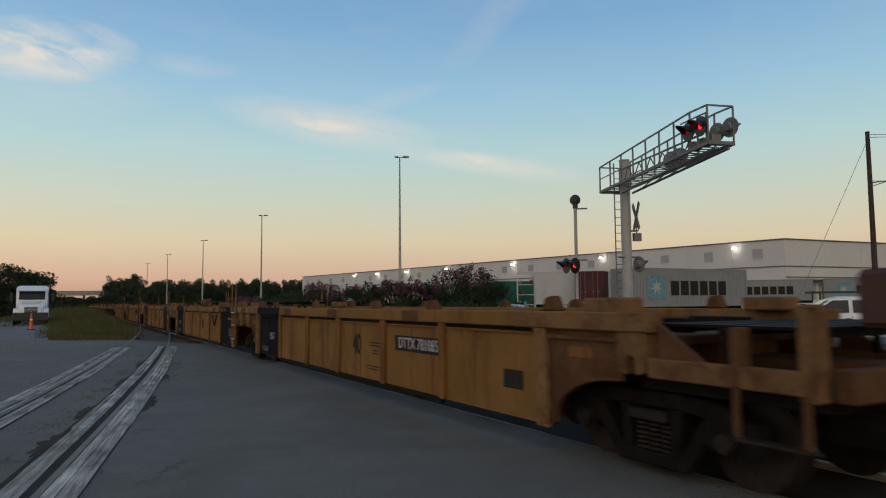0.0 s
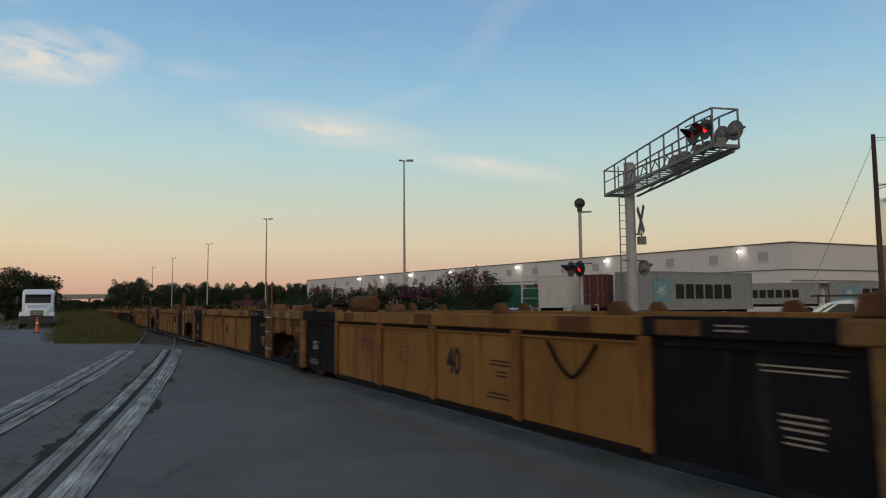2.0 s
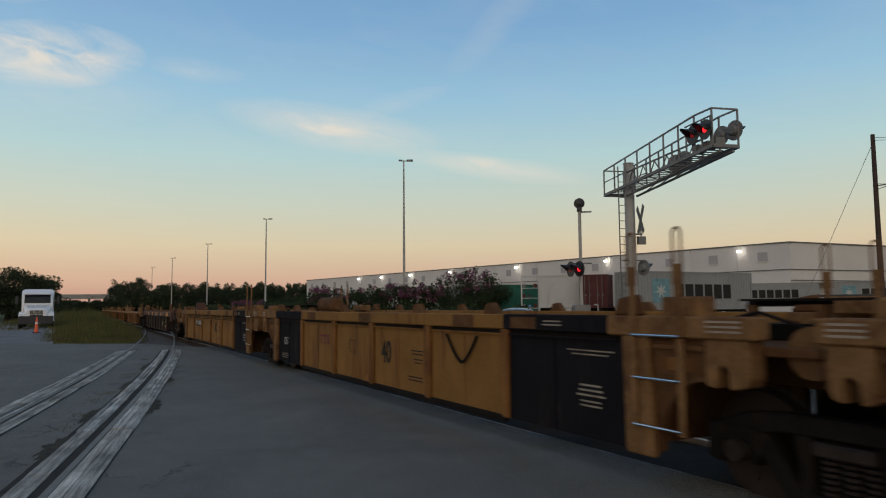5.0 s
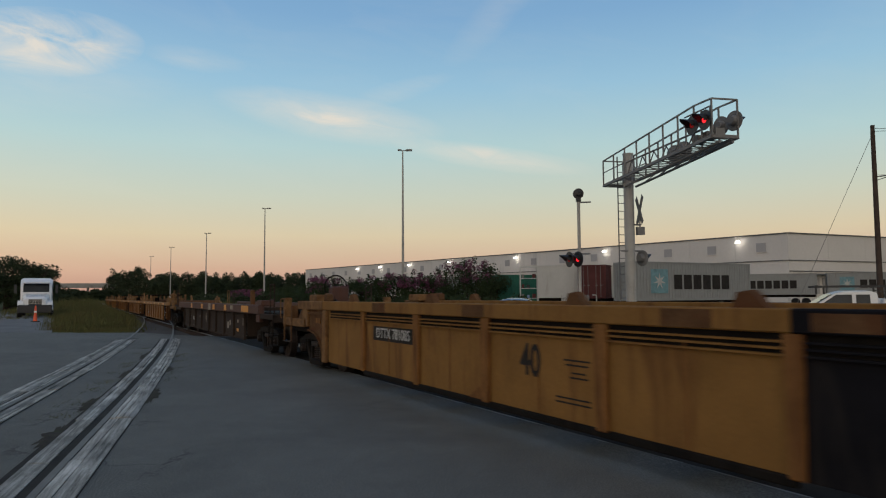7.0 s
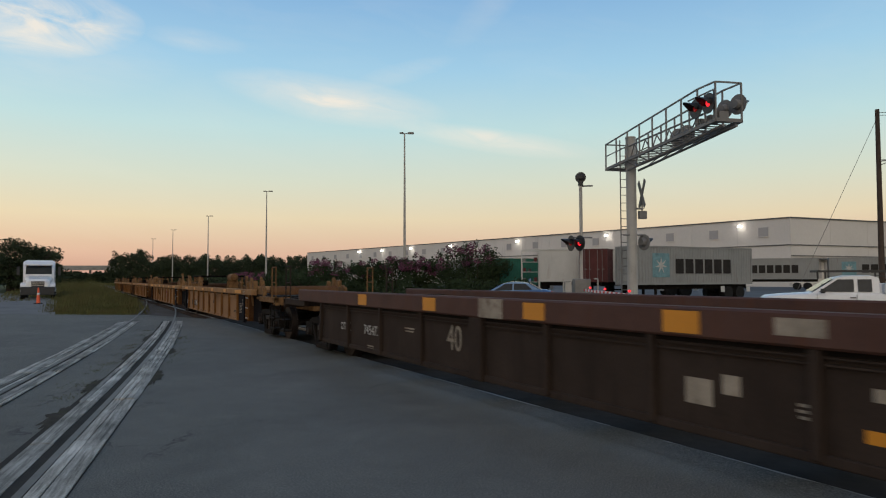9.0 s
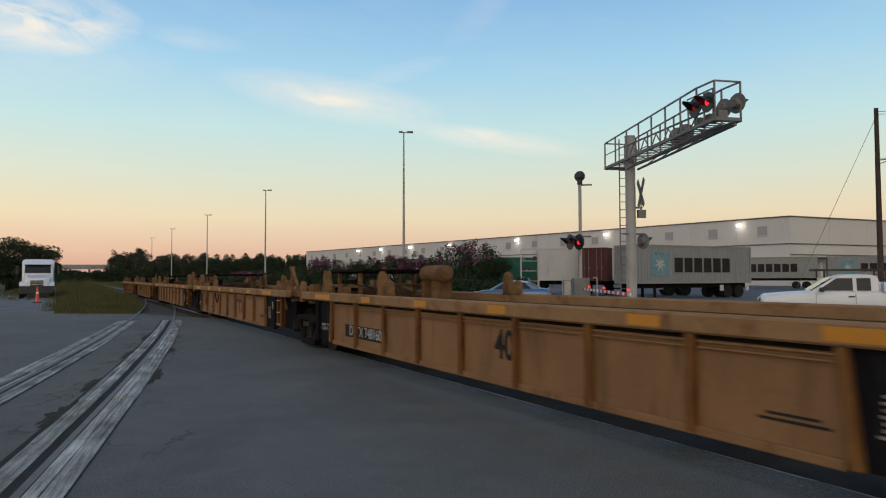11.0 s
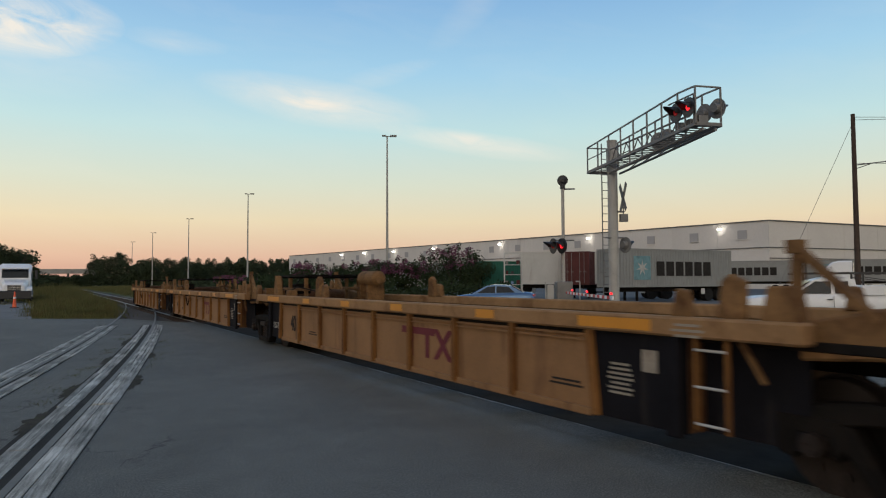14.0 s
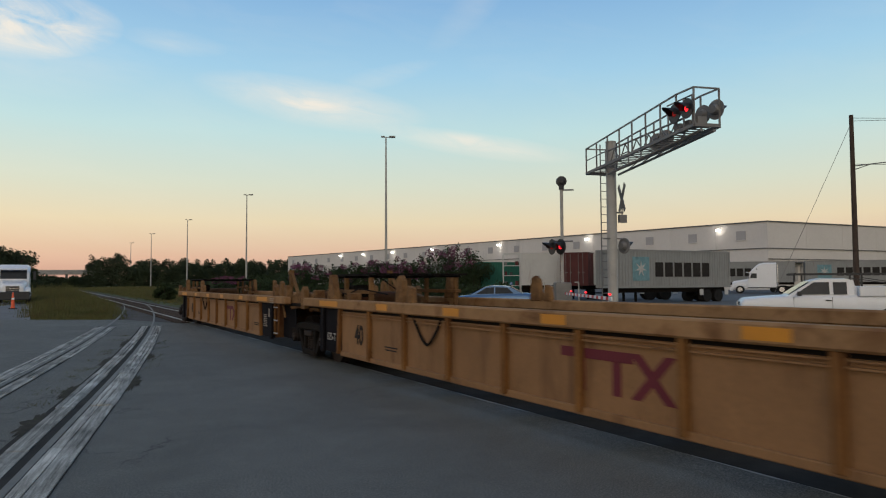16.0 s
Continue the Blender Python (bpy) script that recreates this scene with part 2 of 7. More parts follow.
RUST = (0.085, 0.032, 0.015)
M = dict(
    asphalt=asphalt(),
    lot=material("worn_concrete", (0.17, 0.165, 0.16), 0.93, dark=0.75, light=1.2, scale=0.4, fine=40, bump=0.3, stain=(0.1, 0.1, 0.1), stain_amount=.5),
    field=material("rough_grass_ground", (0.06, 0.07, 0.03), 0.95, dark=0.55, light=1.4, scale=0.25, fine=6, bump=0.6, stain=(0.1, 0.085, 0.05), stain_amount=.6),
    ballast=material("ballast", (0.082, 0.070, 0.062), 0.95, dark=0.5, light=1.5, scale=1.2, fine=22, bump=0.9, stain=(0.06, 0.05, 0.042), stain_amount=.6),
    yard=material("yard_paving", (0.12, 0.12, 0.12), 0.9, dark=0.75, light=1.2, scale=0.2, fine=20),
    oldsteel=material("dull_rail_steel", (0.16, 0.145, 0.125), 0.6, metal=0.2, dark=0.6, light=1.15, scale=3, fine=60, bump=.05),
    steel=material("rail_steel", (0.33, 0.31, 0.28), 0.42, metal=0.6, dark=0.7, light=1.1, scale=2, fine=60, bump=.05),
    panel=old_panel(),
    decalpale=material("faded_pale_decal", (0.30, 0.26, 0.21), 0.8, bump=.05, stain=(0.12, 0.08, 0.06), stain_amount=.5),
    dirt=material("crumbled_dirt", (0.05, 0.043, 0.034), 0.95, dark=.5, light=1.5, scale=4, fine=30, bump=.9, stain=(0.045, 0.05, 0.02), stain_amount=.5),
    gap=material("flangeway_dirt", (0.045, 0.041, 0.036), 0.95),
    yellow=material("weathered_yellow_paint", (0.212, 0.109, 0.033), 0.74, dark=0.66, light=1.15, scale=1.1, fine=30, bump=.15, stain=RUST, stain_amount=.5, streak=True),
    yellow2=material("sun_faded_yellow_paint", (0.245, 0.130, 0.058), 0.7, dark=0.7, light=1.14, scale=1.0, fine=30, bump=.12, stain=(0.10, 0.047, 0.022), stain_amount=.42, streak=True),
    rib=material("rust_streaked_yellow_rib", (0.205, 0.096, 0.032), 0.76, dark=0.6, light=1.2, scale=2.4, fine=30, bump=.2, stain=(0.075, 0.03, 0.014), stain_amount=.8, streak=True),
    gear=material("rust_worn_yellow_gear", (0.19, 0.104, 0.045), 0.76, dark=0.55, light=1.25, scale=2.6, fine=35, bump=.25, stain=(0.07, 0.032, 0.016), stain_amount=.75),
    chord=material("dusty_yellow_chord", (0.29, 0.166, 0.080), 0.74, dark=0.68, light=1.15, scale=1.4, fine=26, bump=.15, stain=(0.12, 0.055, 0.024), stain_amount=.5),
    brown=material("oxide_brown_paint", (0.036, 0.026, 0.021), 0.8, dark=0.65, light=1.3, scale=1.3, fine=30, stain=(0.025, 0.018, 0.015), stain_amount=.5, streak=True),
    brownchord=material("red_brown_paint", (0.072, 0.036, 0.028), 0.7, dark=0.7, light=1.25, scale=1.6, fine=30, stain=RUST, stain_amount=.5, streak=True),
    black=material("black_paint", (0.0085, 0.008, 0.010), 0.9, dark=0.7, light=1.5, scale=1.5, fine=30, stain=(0.03, 0.025, 0.022), stain_amount=.35, streak=True),
    # greasy steel; also colours the painted shade strips under the top chords
    grime_and_shade=material("greasy_black_steel_and_shade", (0.009, 0.0075, 0.0065), 0.75, metal=.1, dark=0.5, light=1.7, scale=4, fine=50, bump=.4, stain=(0.020, 0.013, 0.009), stain_amount=.45),
    rusty=material("rusted_yellow_steel", (0.112, 0.058, 0.027), 0.82, dark=0.45, light=1.3, scale=2.2, fine=40, bump=.3, stain=RUST, stain_amount=.75),
    wheel=material("worn_wheel_steel", (0.03, 0.023, 0.02), 0.6, metal=.5, dark=0.6, light=1.5, scale=5),
    decal=material("orange_reflective_decal", (0.52, 0.205, 0.008), 0.5, dark=.85, light=1.05, bump=0),
    ink=material("dark_stencil_paint", (0.03, 0.027, 0.025), 0.8, bump=0),
    maroon=material("maroon_paint", (0.12, 0.022, 0.03), 0.7, dark=.8, bump=0),
    white=material("white_stencil_paint", (0.42, 0.41, 0.39), 0.7, dark=.7, bump=0),
    galv=material("galvanised_steel", (0.19, 0.185, 0.18), 0.6, metal=0.3, dark=.75, light=1.15, scale=2.5, fine=50, bump=.08),
    alu=material("grey_painted_mast", (0.36, 0.35, 0.33), 0.6, metal=.2, dark=.75, light=1.1, scale=1.5, stain=(0.2, 0.18, 0.16), stain_amount=.3, streak=True),
    hood=material("black_signal_enamel", (0.018, 0.018, 0.02), 0.5, bump=.05),
    lampred=material("lit_red_lens", (0.5, 0.01, 0.01), 0.3, bump=0, emit=(1.0, 0.02, 0.03), power=1.5),
    lensred=material("unlit_red_lens", (0.22, 0.012, 0.012), 0.25, bump=0, emit=(1.0, 0.02, 0.02), power=0.12),
    glow=material("lit_lamp", (0.9, 0.9, 0.9), 0.3, bump=0, emit=(1.0, 0.95, 0.85), power=9.0),
    wall=material("white_tilt_up_wall", (0.56, 0.53, 0.50), 0.85, dark=.9, light=1.05, scale=.06, fine=2, bump=0, stain=(0.36, 0.34, 0.33), stain_amount=.25, streak=True),
    wallgrey=material("grey_wall_panel", (0.34, 0.33, 0.33), 0.85, dark=.9, light=1.05, scale=.2, bump=0),
    roofedge=material("dark_roof_edge", (0.12, 0.12, 0.12), 0.7),
    contgrey=material("grey_container_paint", (0.235, 0.24, 0.235), 0.6, dark=.8, light=1.1, scale=.8, fine=10, stain=(0.16, 0.13, 0.11), stain_amount=.25, streak=True),
    contred=material("maroon_container_paint", (0.085, 0.024, 0.023), 0.6, scale=.8, stain=(0.08, 0.04, 0.03), stain_amount=.3, streak=True),
    contwhite=material("white_trailer_paint", (0.42, 0.42, 0.41), 0.5, dark=.85, light=1.05, scale=.8, stain=(0.3, 0.28, 0.26), stain_amount=.25, streak=True),
    contgreen=material("green_container_paint", (0.03, 0.13, 0.09), 0.6, scale=.8),
    star=material("pale_blue_panel", (0.15, 0.27, 0.30), 0.6, bump=0),
    carwhite=material("white_car_paint", (0.66, 0.67, 0.69), 0.25, dark=.95, light=1.02, bump=0),
    carblue=material("blue_grey_car_paint", (0.085, 0.155, 0.27), 0.22, metal=.4, dark=.95, light=1.05, bump=0),
    glass=material("dark_vehicle_glass", (0.02, 0.025, 0.03), 0.06, bump=0),
    tyre=material("tyre_rubber", (0.02, 0.02, 0.02), 0.85),
    chrome=material("bright_metal", (0.6, 0.6, 0.6), 0.25, metal=1.0, bump=0),
    wood=material("creosoted_timber_pole", (0.075, 0.055, 0.045), 0.9, scale=3, streak=True, stain=(0.03, 0.025, 0.02)),
    bark=material("bark", (0.05, 0.038, 0.03), 0.95, scale=6, bump=.6),
    leaf=material("dusk_foliage", (0.026, 0.038, 0.016), 0.85, dark=.5, light=1.6, scale=.6, fine=6, bump=0),
    leafdark=material("far_dark_foliage", (0.030, 0.040, 0.020), 0.9, dark=.55, light=1.5, scale=.1, fine=1.5, bump=0),
    blossom=material("dull_pink_blossom", (0.14, 0.046, 0.082), 0.85, dark=.55, light=1.4, scale=.6, fine=6, bump=0),
    grass=material("tall_grass", (0.085, 0.088, 0.034), 0.9, dark=.5, light=1.5, scale=.5, fine=5, bump=0, stain=(0.10, 0.075, 0.036), stain_amount=.7),
    cone=material("orange_traffic_cone", (0.75, 0.10, 0.03), 0.5, bump=0),
    concrete=material("pale_concrete", (0.32, 0.31, 0.29), 0.9, scale=.5),
    stripe=material("white_reflective_sheet", (0.75, 0.75, 0.75), 0.5, bump=0),
    stripered=material("red_reflective_sheet", (0.55, 0.02, 0.02), 0.5, bump=0),
)


# ---- mesh tools ----
def box(bm, x0, x1, y0, y1, z0, z1):
    v = [bm.verts.new(p) for p in ((x0, y0, z0), (x1, y0, z0), (x1, y1, z0), (x0, y1, z0), (x0, y0, z1), (x1, y0, z1), (x1, y1, z1), (x0, y1, z1))]
    for f in ((3, 2, 1, 0), (4, 5, 6, 7), (0, 1, 5, 4), (1, 2, 6, 5), (2, 3, 7, 6), (3, 0, 4, 7)):
        bm.faces.new([v[i] for i in f])


def prism(bm, pts, a, b, axis="y"):
    """A polygon in the other two axes, drawn out from a to b along the axis."""
    place = {"y": lambda p, q: (p[0], q, p[1]), "x": lambda p, q: (q, p[0], p[1]), "z": lambda p, q: (p[0], p[1], q)}[axis]
    lo, hi = [bm.verts.new(place(p, a)) for p in pts], [bm.verts.new(place(p, b)) for p in pts]
    bm.faces.new(lo[::-1]), bm.faces.new(hi)
    for i in range(len(pts)):
        j = (i + 1) % len(pts)
        bm.faces.new((lo[i], lo[j], hi[j], hi[i]))


def rod(bm, p, q, r, n=8, r2=None):
    p, q = Vector(p), Vector(q)
    w = (q - p).normalized()
    u = w.orthogonal().normalized()
    v = w.cross(u)
    rings = []
    for c, rr in ((p, r), (q, r if r2 is None else r2)):
        rings.append([bm.verts.new(c + (u * math.cos(2 * math.pi * i / n) + v * math.sin(2 * math.pi * i / n)) * rr) for i in range(n)])
    for i in range(n):
        j = (i + 1) % n
        bm.faces.new((rings[0][i], rings[0][j], rings[1][j], rings[1][i]))
    bm.faces.new(rings[0][::-1]), bm.faces.new(rings[1])


def beam(bm, p, q, w, h):
    """A square bar from p to q, w wide and h deep (h mostly upright)."""
    p, q = Vector(p), Vector(q)
    a = (q - p).normalized()
    side = a.cross(Vector((0, 0, 1)))
    side = side.normalized() if side.length > 1e-4 else Vector((1, 0, 0))
    up = side.cross(a)
    ends = [[bm.verts.new(c + side * (w / 2 * i) + up * (h / 2 * j)) for i, j in ((-1, -1), (1, -1), (1, 1), (-1, 1))] for c in (p, q)]
    for i in range(4):
        j = (i + 1) % 4
        bm.faces.new((ends[0][i], ends[0][j], ends[1][j], ends[1][i]))
    bm.faces.new(ends[0][::-1]), bm.faces.new(ends[1])


def chain(bm, pts, r, n=6):
    for p, q in zip(pts, pts[1:]):
        rod(bm, p, q, r, n)


def mesh_of(name, bm, mat, smooth=False):
    bmesh.ops.recalc_face_normals(bm, faces=bm.faces)
    me = bpy.data.meshes.new(name)
    bm.to_mesh(me)
    bm.free()
    me.materials.append(mat)
    if smooth:
        me.shade_smooth()
    return me


def part(name, bm, mat, parent=None, label="", bevel=0.0, smooth=False, at=None):
    me = mesh_of(name, bm, mat, smooth)
    ob = new(name, me)
    if parent:
        ob.parent = parent
    if at is not None:
        ob.matrix_basis = at
    if bevel:
        md = ob.modifiers.new("edge", "BEVEL")
        md.width, md.segments, md.limit_method = bevel, 1, "ANGLE"
    if label:
        ob["label"] = label
    return ob


def B():
    return bmesh.new()


def thing(name, label, category, m=None, group=""):
    ob = tagged(new(name), label, category, group)
    if m is not None:
        ob.matrix_basis = m
    return ob


def simple(name, mat, parent, *boxes, bevel=0.0, label=""):
    bm = B()
    for b in boxes:
        box(bm, *b)
    return part(name, bm, mat, parent, label, bevel)


def writing(name, text, size, mat, parent, m, squeeze=1.0, label="", deep=0.002, bold=0.0):
    cu = bpy.data.curves.new(name, "FONT")
    cu.body, cu.size, cu.extrude, cu.align_x, cu.align_y = text, size, deep, "CENTER", "CENTER"
    cu.offset = bold * size
    tmp = new(name, cu)
    dg = bpy.context.evaluated_depsgraph_get()
    me = bpy.data.meshes.new_from_object(tmp.evaluated_get(dg))
    bpy.data.objects.remove(tmp)
    me.materials.clear()
    me.materials.append(mat)
    me.transform(Matrix.Diagonal((squeeze, 1, 1, 1)))
    ob = new(name, me)
    ob.parent, ob.matrix_basis = parent, m
    if label:
        ob["label"] = label
    return ob


# ---- ground, paving and tracks ----
def sheet(name, pts, z, mat, label, category="ground"):
    bm = B()
    bm.faces.new([bm.verts.new((x, y, z)) for x, y in pts])
    ob = part(name, bm, mat)
    if ob.data.polygons[0].normal.z < 0:
        ob.data.flip_normals()
    return tagged(ob, label, category, kind="structure")


def slab(name, pts, top, deep, mat, label, category):
    bm = B()
    prism(bm, pts, top - deep, top, "z")
    return tagged(part(name, bm, mat), label, category, kind="structure")


def xy(s, d):
    p = sd(s, d)
    return (p.x, p.y)


sheet("ground", [(-2500, -2500), (2500, -2500), (2500, 2500), (-2500, 2500)], -0.10, M["field"], "flat rough grassy ground reaching to the horizon")


def siding_points(offset, step=1.0, back=14.0, far=55.0):
    """The siding, by its right-hand rail: it runs in from behind the eye and bends into the main line."""
    pts, l = [], -back
    while l < far:
        s = 6.9 + 0.985 * l
        k = max(0.0, min(s, 62.0) - 10.0)
        d = 0.43 + 0.187 * (min(s, 62.0) - 10.3) - 0.00122 * k * k
        slope = 0.187 - 0.00244 * k
        n = Vector((NX, NY)) - Vector((UX, UY)) * slope
        pts.append(sd(s, d).xy + n.normalized() * offset)
        l += step
    return pts


# asphalt apron on the eye's side, up to the near rail of the main line
slab("pavement", [xy(-60, 5.20), xy(29, 5.20), (-13.6, 31.6), (-18.2, 32.4), (-40, 36), (-90, 20), (-90, -70), (40, -70)], 0.0, 0.08, M["asphalt"],
     "worn blue-grey asphalt apron beside the railway crossing", "pavement")
slab("truck_lot", [(-18.4, 32.5), (-26.6, 47.2), (-46, 82), (-120, 82), (-120, 30), (-40, 36.1)], -0.006, 0.06, M["lot"], "pale worn concrete truck parking lot", "pavement")
slab("road", [xy(-60, 6.92), xy(25, 6.92), xy(33, 14), xy(33, 70), xy(-60, 70)], 0.0, 0.08, M["asphalt"], "grey asphalt road beyond the railway crossing", "road")
slab("yard", [xy(33.01, 33), xy(60, 33), xy(95, 56), xy(300, 70), xy(300, 110), xy(33.01, 120)], -0.01, 0.06, M["yard"], "grey paved container yard before the warehouse", "pavement")


def ribbon(name, left, right, z, mat, label):
    bm = B()
    a, b = [bm.verts.new((p.x, p.y, z)) for p in left], [bm.verts.new((p.x, p.y, z)) for p in right]
    for i in range(len(a) - 1):
        bm.faces.new((a[i], b[i], b[i + 1], a[i + 1]))
    return tagged(part(name, bm, mat), label, "track bed", kind="structure")


S1, S2 = siding_points(-2.3)[36:], siding_points(0.7)[36:]
ribbon("siding_bed", S1, S2, -0.07, M["ballast"], "dark gravel bed under the siding track")
ribbon("ballast_bed", [sd(s, MID - 2.0).xy for s in range(25, 700, 5)], [sd(s, MID + 2.0).xy for s in range(25, 700, 5)], -0.085, M["ballast"], "grey-brown gravel bed of the main track")
ribbon("flangeway", [sd(s, MID - 0.905).xy for s in range(-60, 31, 5)], [sd(s, MID + 0.925).xy for s in range(-60, 31, 5)], -0.075, M["gap"], "dark dirty gap between rails and asphalt")


def rail(name, pts, label, low=0.0, mat="steel"):
    """Head and foot swept along the line; top of the head at 2 cm."""
    bm = B()
    prof = ((-0.036, 0.02), (0.036, 0.02), (0.036, -0.015), (0.01, -0.025), (0.01, -0.12), (-0.01, -0.12), (-0.01, -0.025), (-0.036, -0.015))
    rings = []
    for i, p in enumerate(pts):
        a, b = pts[max(0, i - 1)], pts[min(len(pts) - 1, i + 1)]
        t = (b - a).normalized()
        n = Vector((t.y, -t.x))
        rings.append([bm.verts.new((p.x + n.x * o, p.y + n.y * o, z + low)) for o, z in prof])
    for r0, r1 in zip(rings, rings[1:]):
        for i in range(8):
            j = (i + 1) % 8
            bm.faces.new((r0[i], r0[j], r1[j], r1[i]))
    return tagged(part(name, bm, M[mat]), label, "rail", "rails")


for off in (-0.75, 0.75):
    rail("rail", [sd(s, MID + off).xy for s in range(-60, 900, 12)], "worn steel rail of the straight main track", -0.02)
for off in (-1.6, 0.0):
    rail("rail", siding_points(off), "worn steel rail of the curved siding, set between panels", -0.008, "oldsteel")

# crossing panels beside the siding's rails, one board after the other
LANES = ((-1.6, -0.36, -0.20), (-1.6, -0.185, -0.05), (-1.6, 0.11, 0.27), (0.0, -0.34, -0.135), (0.0, 0.05, 0.165), (0.0, 0.178, 0.345))
PLANKS = ((-1.6, -0.38, -0.30), (-1.6, -0.285, -0.20), (-1.6, -0.185, -0.12), (-1.6, -0.105, -0.05), (-1.6, 0.10, 0.17), (-1.6, 0.185, 0.25), (-1.6, 0.265, 0.33),
          (0.0, -0.36, -0.29), (0.0, -0.275, -0.21), (0.0, -0.195, -0.135), (0.0, 0.05, 0.115), (0.0, 0.13, 0.20), (0.0, 0.215, 0.275), (0.0, 0.29, 0.35))


def panel_row(rail_off, o0, o1, first, last, jump, rough, name, label):
    row = tagged(new("crossing_panels"), label, "crossing panel", "siding crossing panels")
    a, b = siding_points(rail_off + o0, 0.5), siding_points(rail_off + o1, 0.5)
    i = first
    while i < last:
        j = min(i + jump, last, len(a) - 1)
        bm = B()
        u = (a[j] - a[i]).normalized() * random.uniform(0.002, 0.008)
        jig = [random.uniform(-rough, rough) for _ in range(4)]
        side = (b[i] - a[i]).normalized()
        q = [a[i] + u + side * random.uniform(-rough, rough) * 0.7, b[i] + u + side * random.uniform(-rough, rough), b[j] - u + side * random.uniform(-rough, rough), a[j] - u + side * random.uniform(-rough, rough) * 0.7]
        lo = [bm.verts.new((p.x, p.y, -0.05)) for p in q]
        hi = [bm.verts.new((p.x, p.y, 0.016 + g)) for p, g in zip(q, jig)]
        bm.faces.new(hi), bm.faces.new(lo[::-1])
        for k in range(4):
            bm.faces.new((lo[k], lo[(k + 1) % 4], hi[(k + 1) % 4], hi[k]))
        part(name, bm, M["panel"], row)
        i = j


for rail_off, o0, o1 in LANES:
    panel_row(rail_off, o0, o1, 0, 35, 5, 0.006, "panel", "row of worn pale grey crossing panels along a siding rail")
for rail_off, o0, o1 in PLANKS:
    panel_row(rail_off, o0, o1, 35, 73 if rail_off < -1 else 72, 7, 0.012, "plank", "row of split weathered timber planks along a siding rail")
ribbon("siding_gap", [p for p in siding_points(-2.0, 1.0)[:38]], [p for p in siding_points(-1.25, 1.0)[:38]], 0.004, M["gap"], "dark dirt along a siding rail")
ribbon("siding_gap", [p for p in siding_points(-0.42, 1.0)[:37]], [p for p in siding_points(0.36, 1.0)[:37]], 0.004, M["gap"], "dark dirt along a siding rail")

# broken lip of asphalt along the near rail
rng = random.Random(4)
bm = B()
lip, crest = [], []
for i in range(261):
    s = -22 + i * 0.2
    w = 0.04 + 0.05 * noise.noise(Vector((s * 0.7, 3, 0))) + 0.03 * noise.noise(Vector((s * 3.1, 9, 0)))
    lip.append(bm.verts.new(sd(s, 5.265, -0.09))), crest.append(bm.verts.new(sd(s, 5.19 + w, 0.012 + 0.01 * noise.noise(Vector((s, 1, 5))))))
inner = [bm.verts.new(sd(-22 + i * 0.2, 4.85, 0.003)) for i in range(261)]
for i in range(260):
    bm.faces.new((crest[i], crest[i + 1], lip[i + 1], lip[i]))
    bm.faces.new((inner[i], inner[i + 1], crest[i + 1], crest[i]))
tagged(part("asphalt_lip", bm, M["asphalt"]), "broken worn asphalt lip along the rail", "pavement", kind="structure")

# sleepers where the track lies open
ties = tagged(new("sleepers"), "dark timber sleepers under the open main track", "sleeper")
tie = B()
box(tie, -0.11, 0.11, -1.25, 1.25, -0.14, -0.02)
tie_mesh = mesh_of("sleeper", tie, M["wood"])
for i in range(120):
    o = new("sleeper", tie_mesh)
    o.parent = ties
    o.matrix_basis = pose(*sd(31 + i * 0.55, MID), rz=90 + HEAD)


# ---- the train ----
L = 16.15


def side_at(x, z, y):
    """A sign's pose on a car's side that faces the eye."""
    return Matrix(((-1, 0, 0, x), (0, 0, 1, y), (0, 1, 0, z), (0, 0, 0, 1)))


def wheelset_mesh():
    bm = B()
    for side in (-1, 1):
        rod(bm, (0, side * 0.68, 0), (0, side * 0.82, 0), 0.455, 28, 0.445)
        rod(bm, (0, side * 0.655, 0), (0, side * 0.68, 0), 0.48, 28)
        rod(bm, (0, side * 0.82, 0), (0, side * 0.86, 0), 0.17, 16, 0.14)
        rod(bm, (0, side * 0.86, 0), (0, side * 1.12, 0), 0.10, 14)
        for k in range(8):
            a = k * math.pi / 4
            box(bm, 0.28 * math.cos(a) - 0.03, 0.28 * math.cos(a) + 0.03, min(side * 0.82, side * 0.83), max(side * 0.82, side * 0.83), 0.28 * math.sin(a) - 0.03, 0.28 * math.sin(a) + 0.03)
    rod(bm, (0, -0.7, 0), (0, 0.7, 0), 0.09, 12)
    return mesh_of("wheelset", bm, M["wheel"])


WHEELSET = wheelset_mesh()


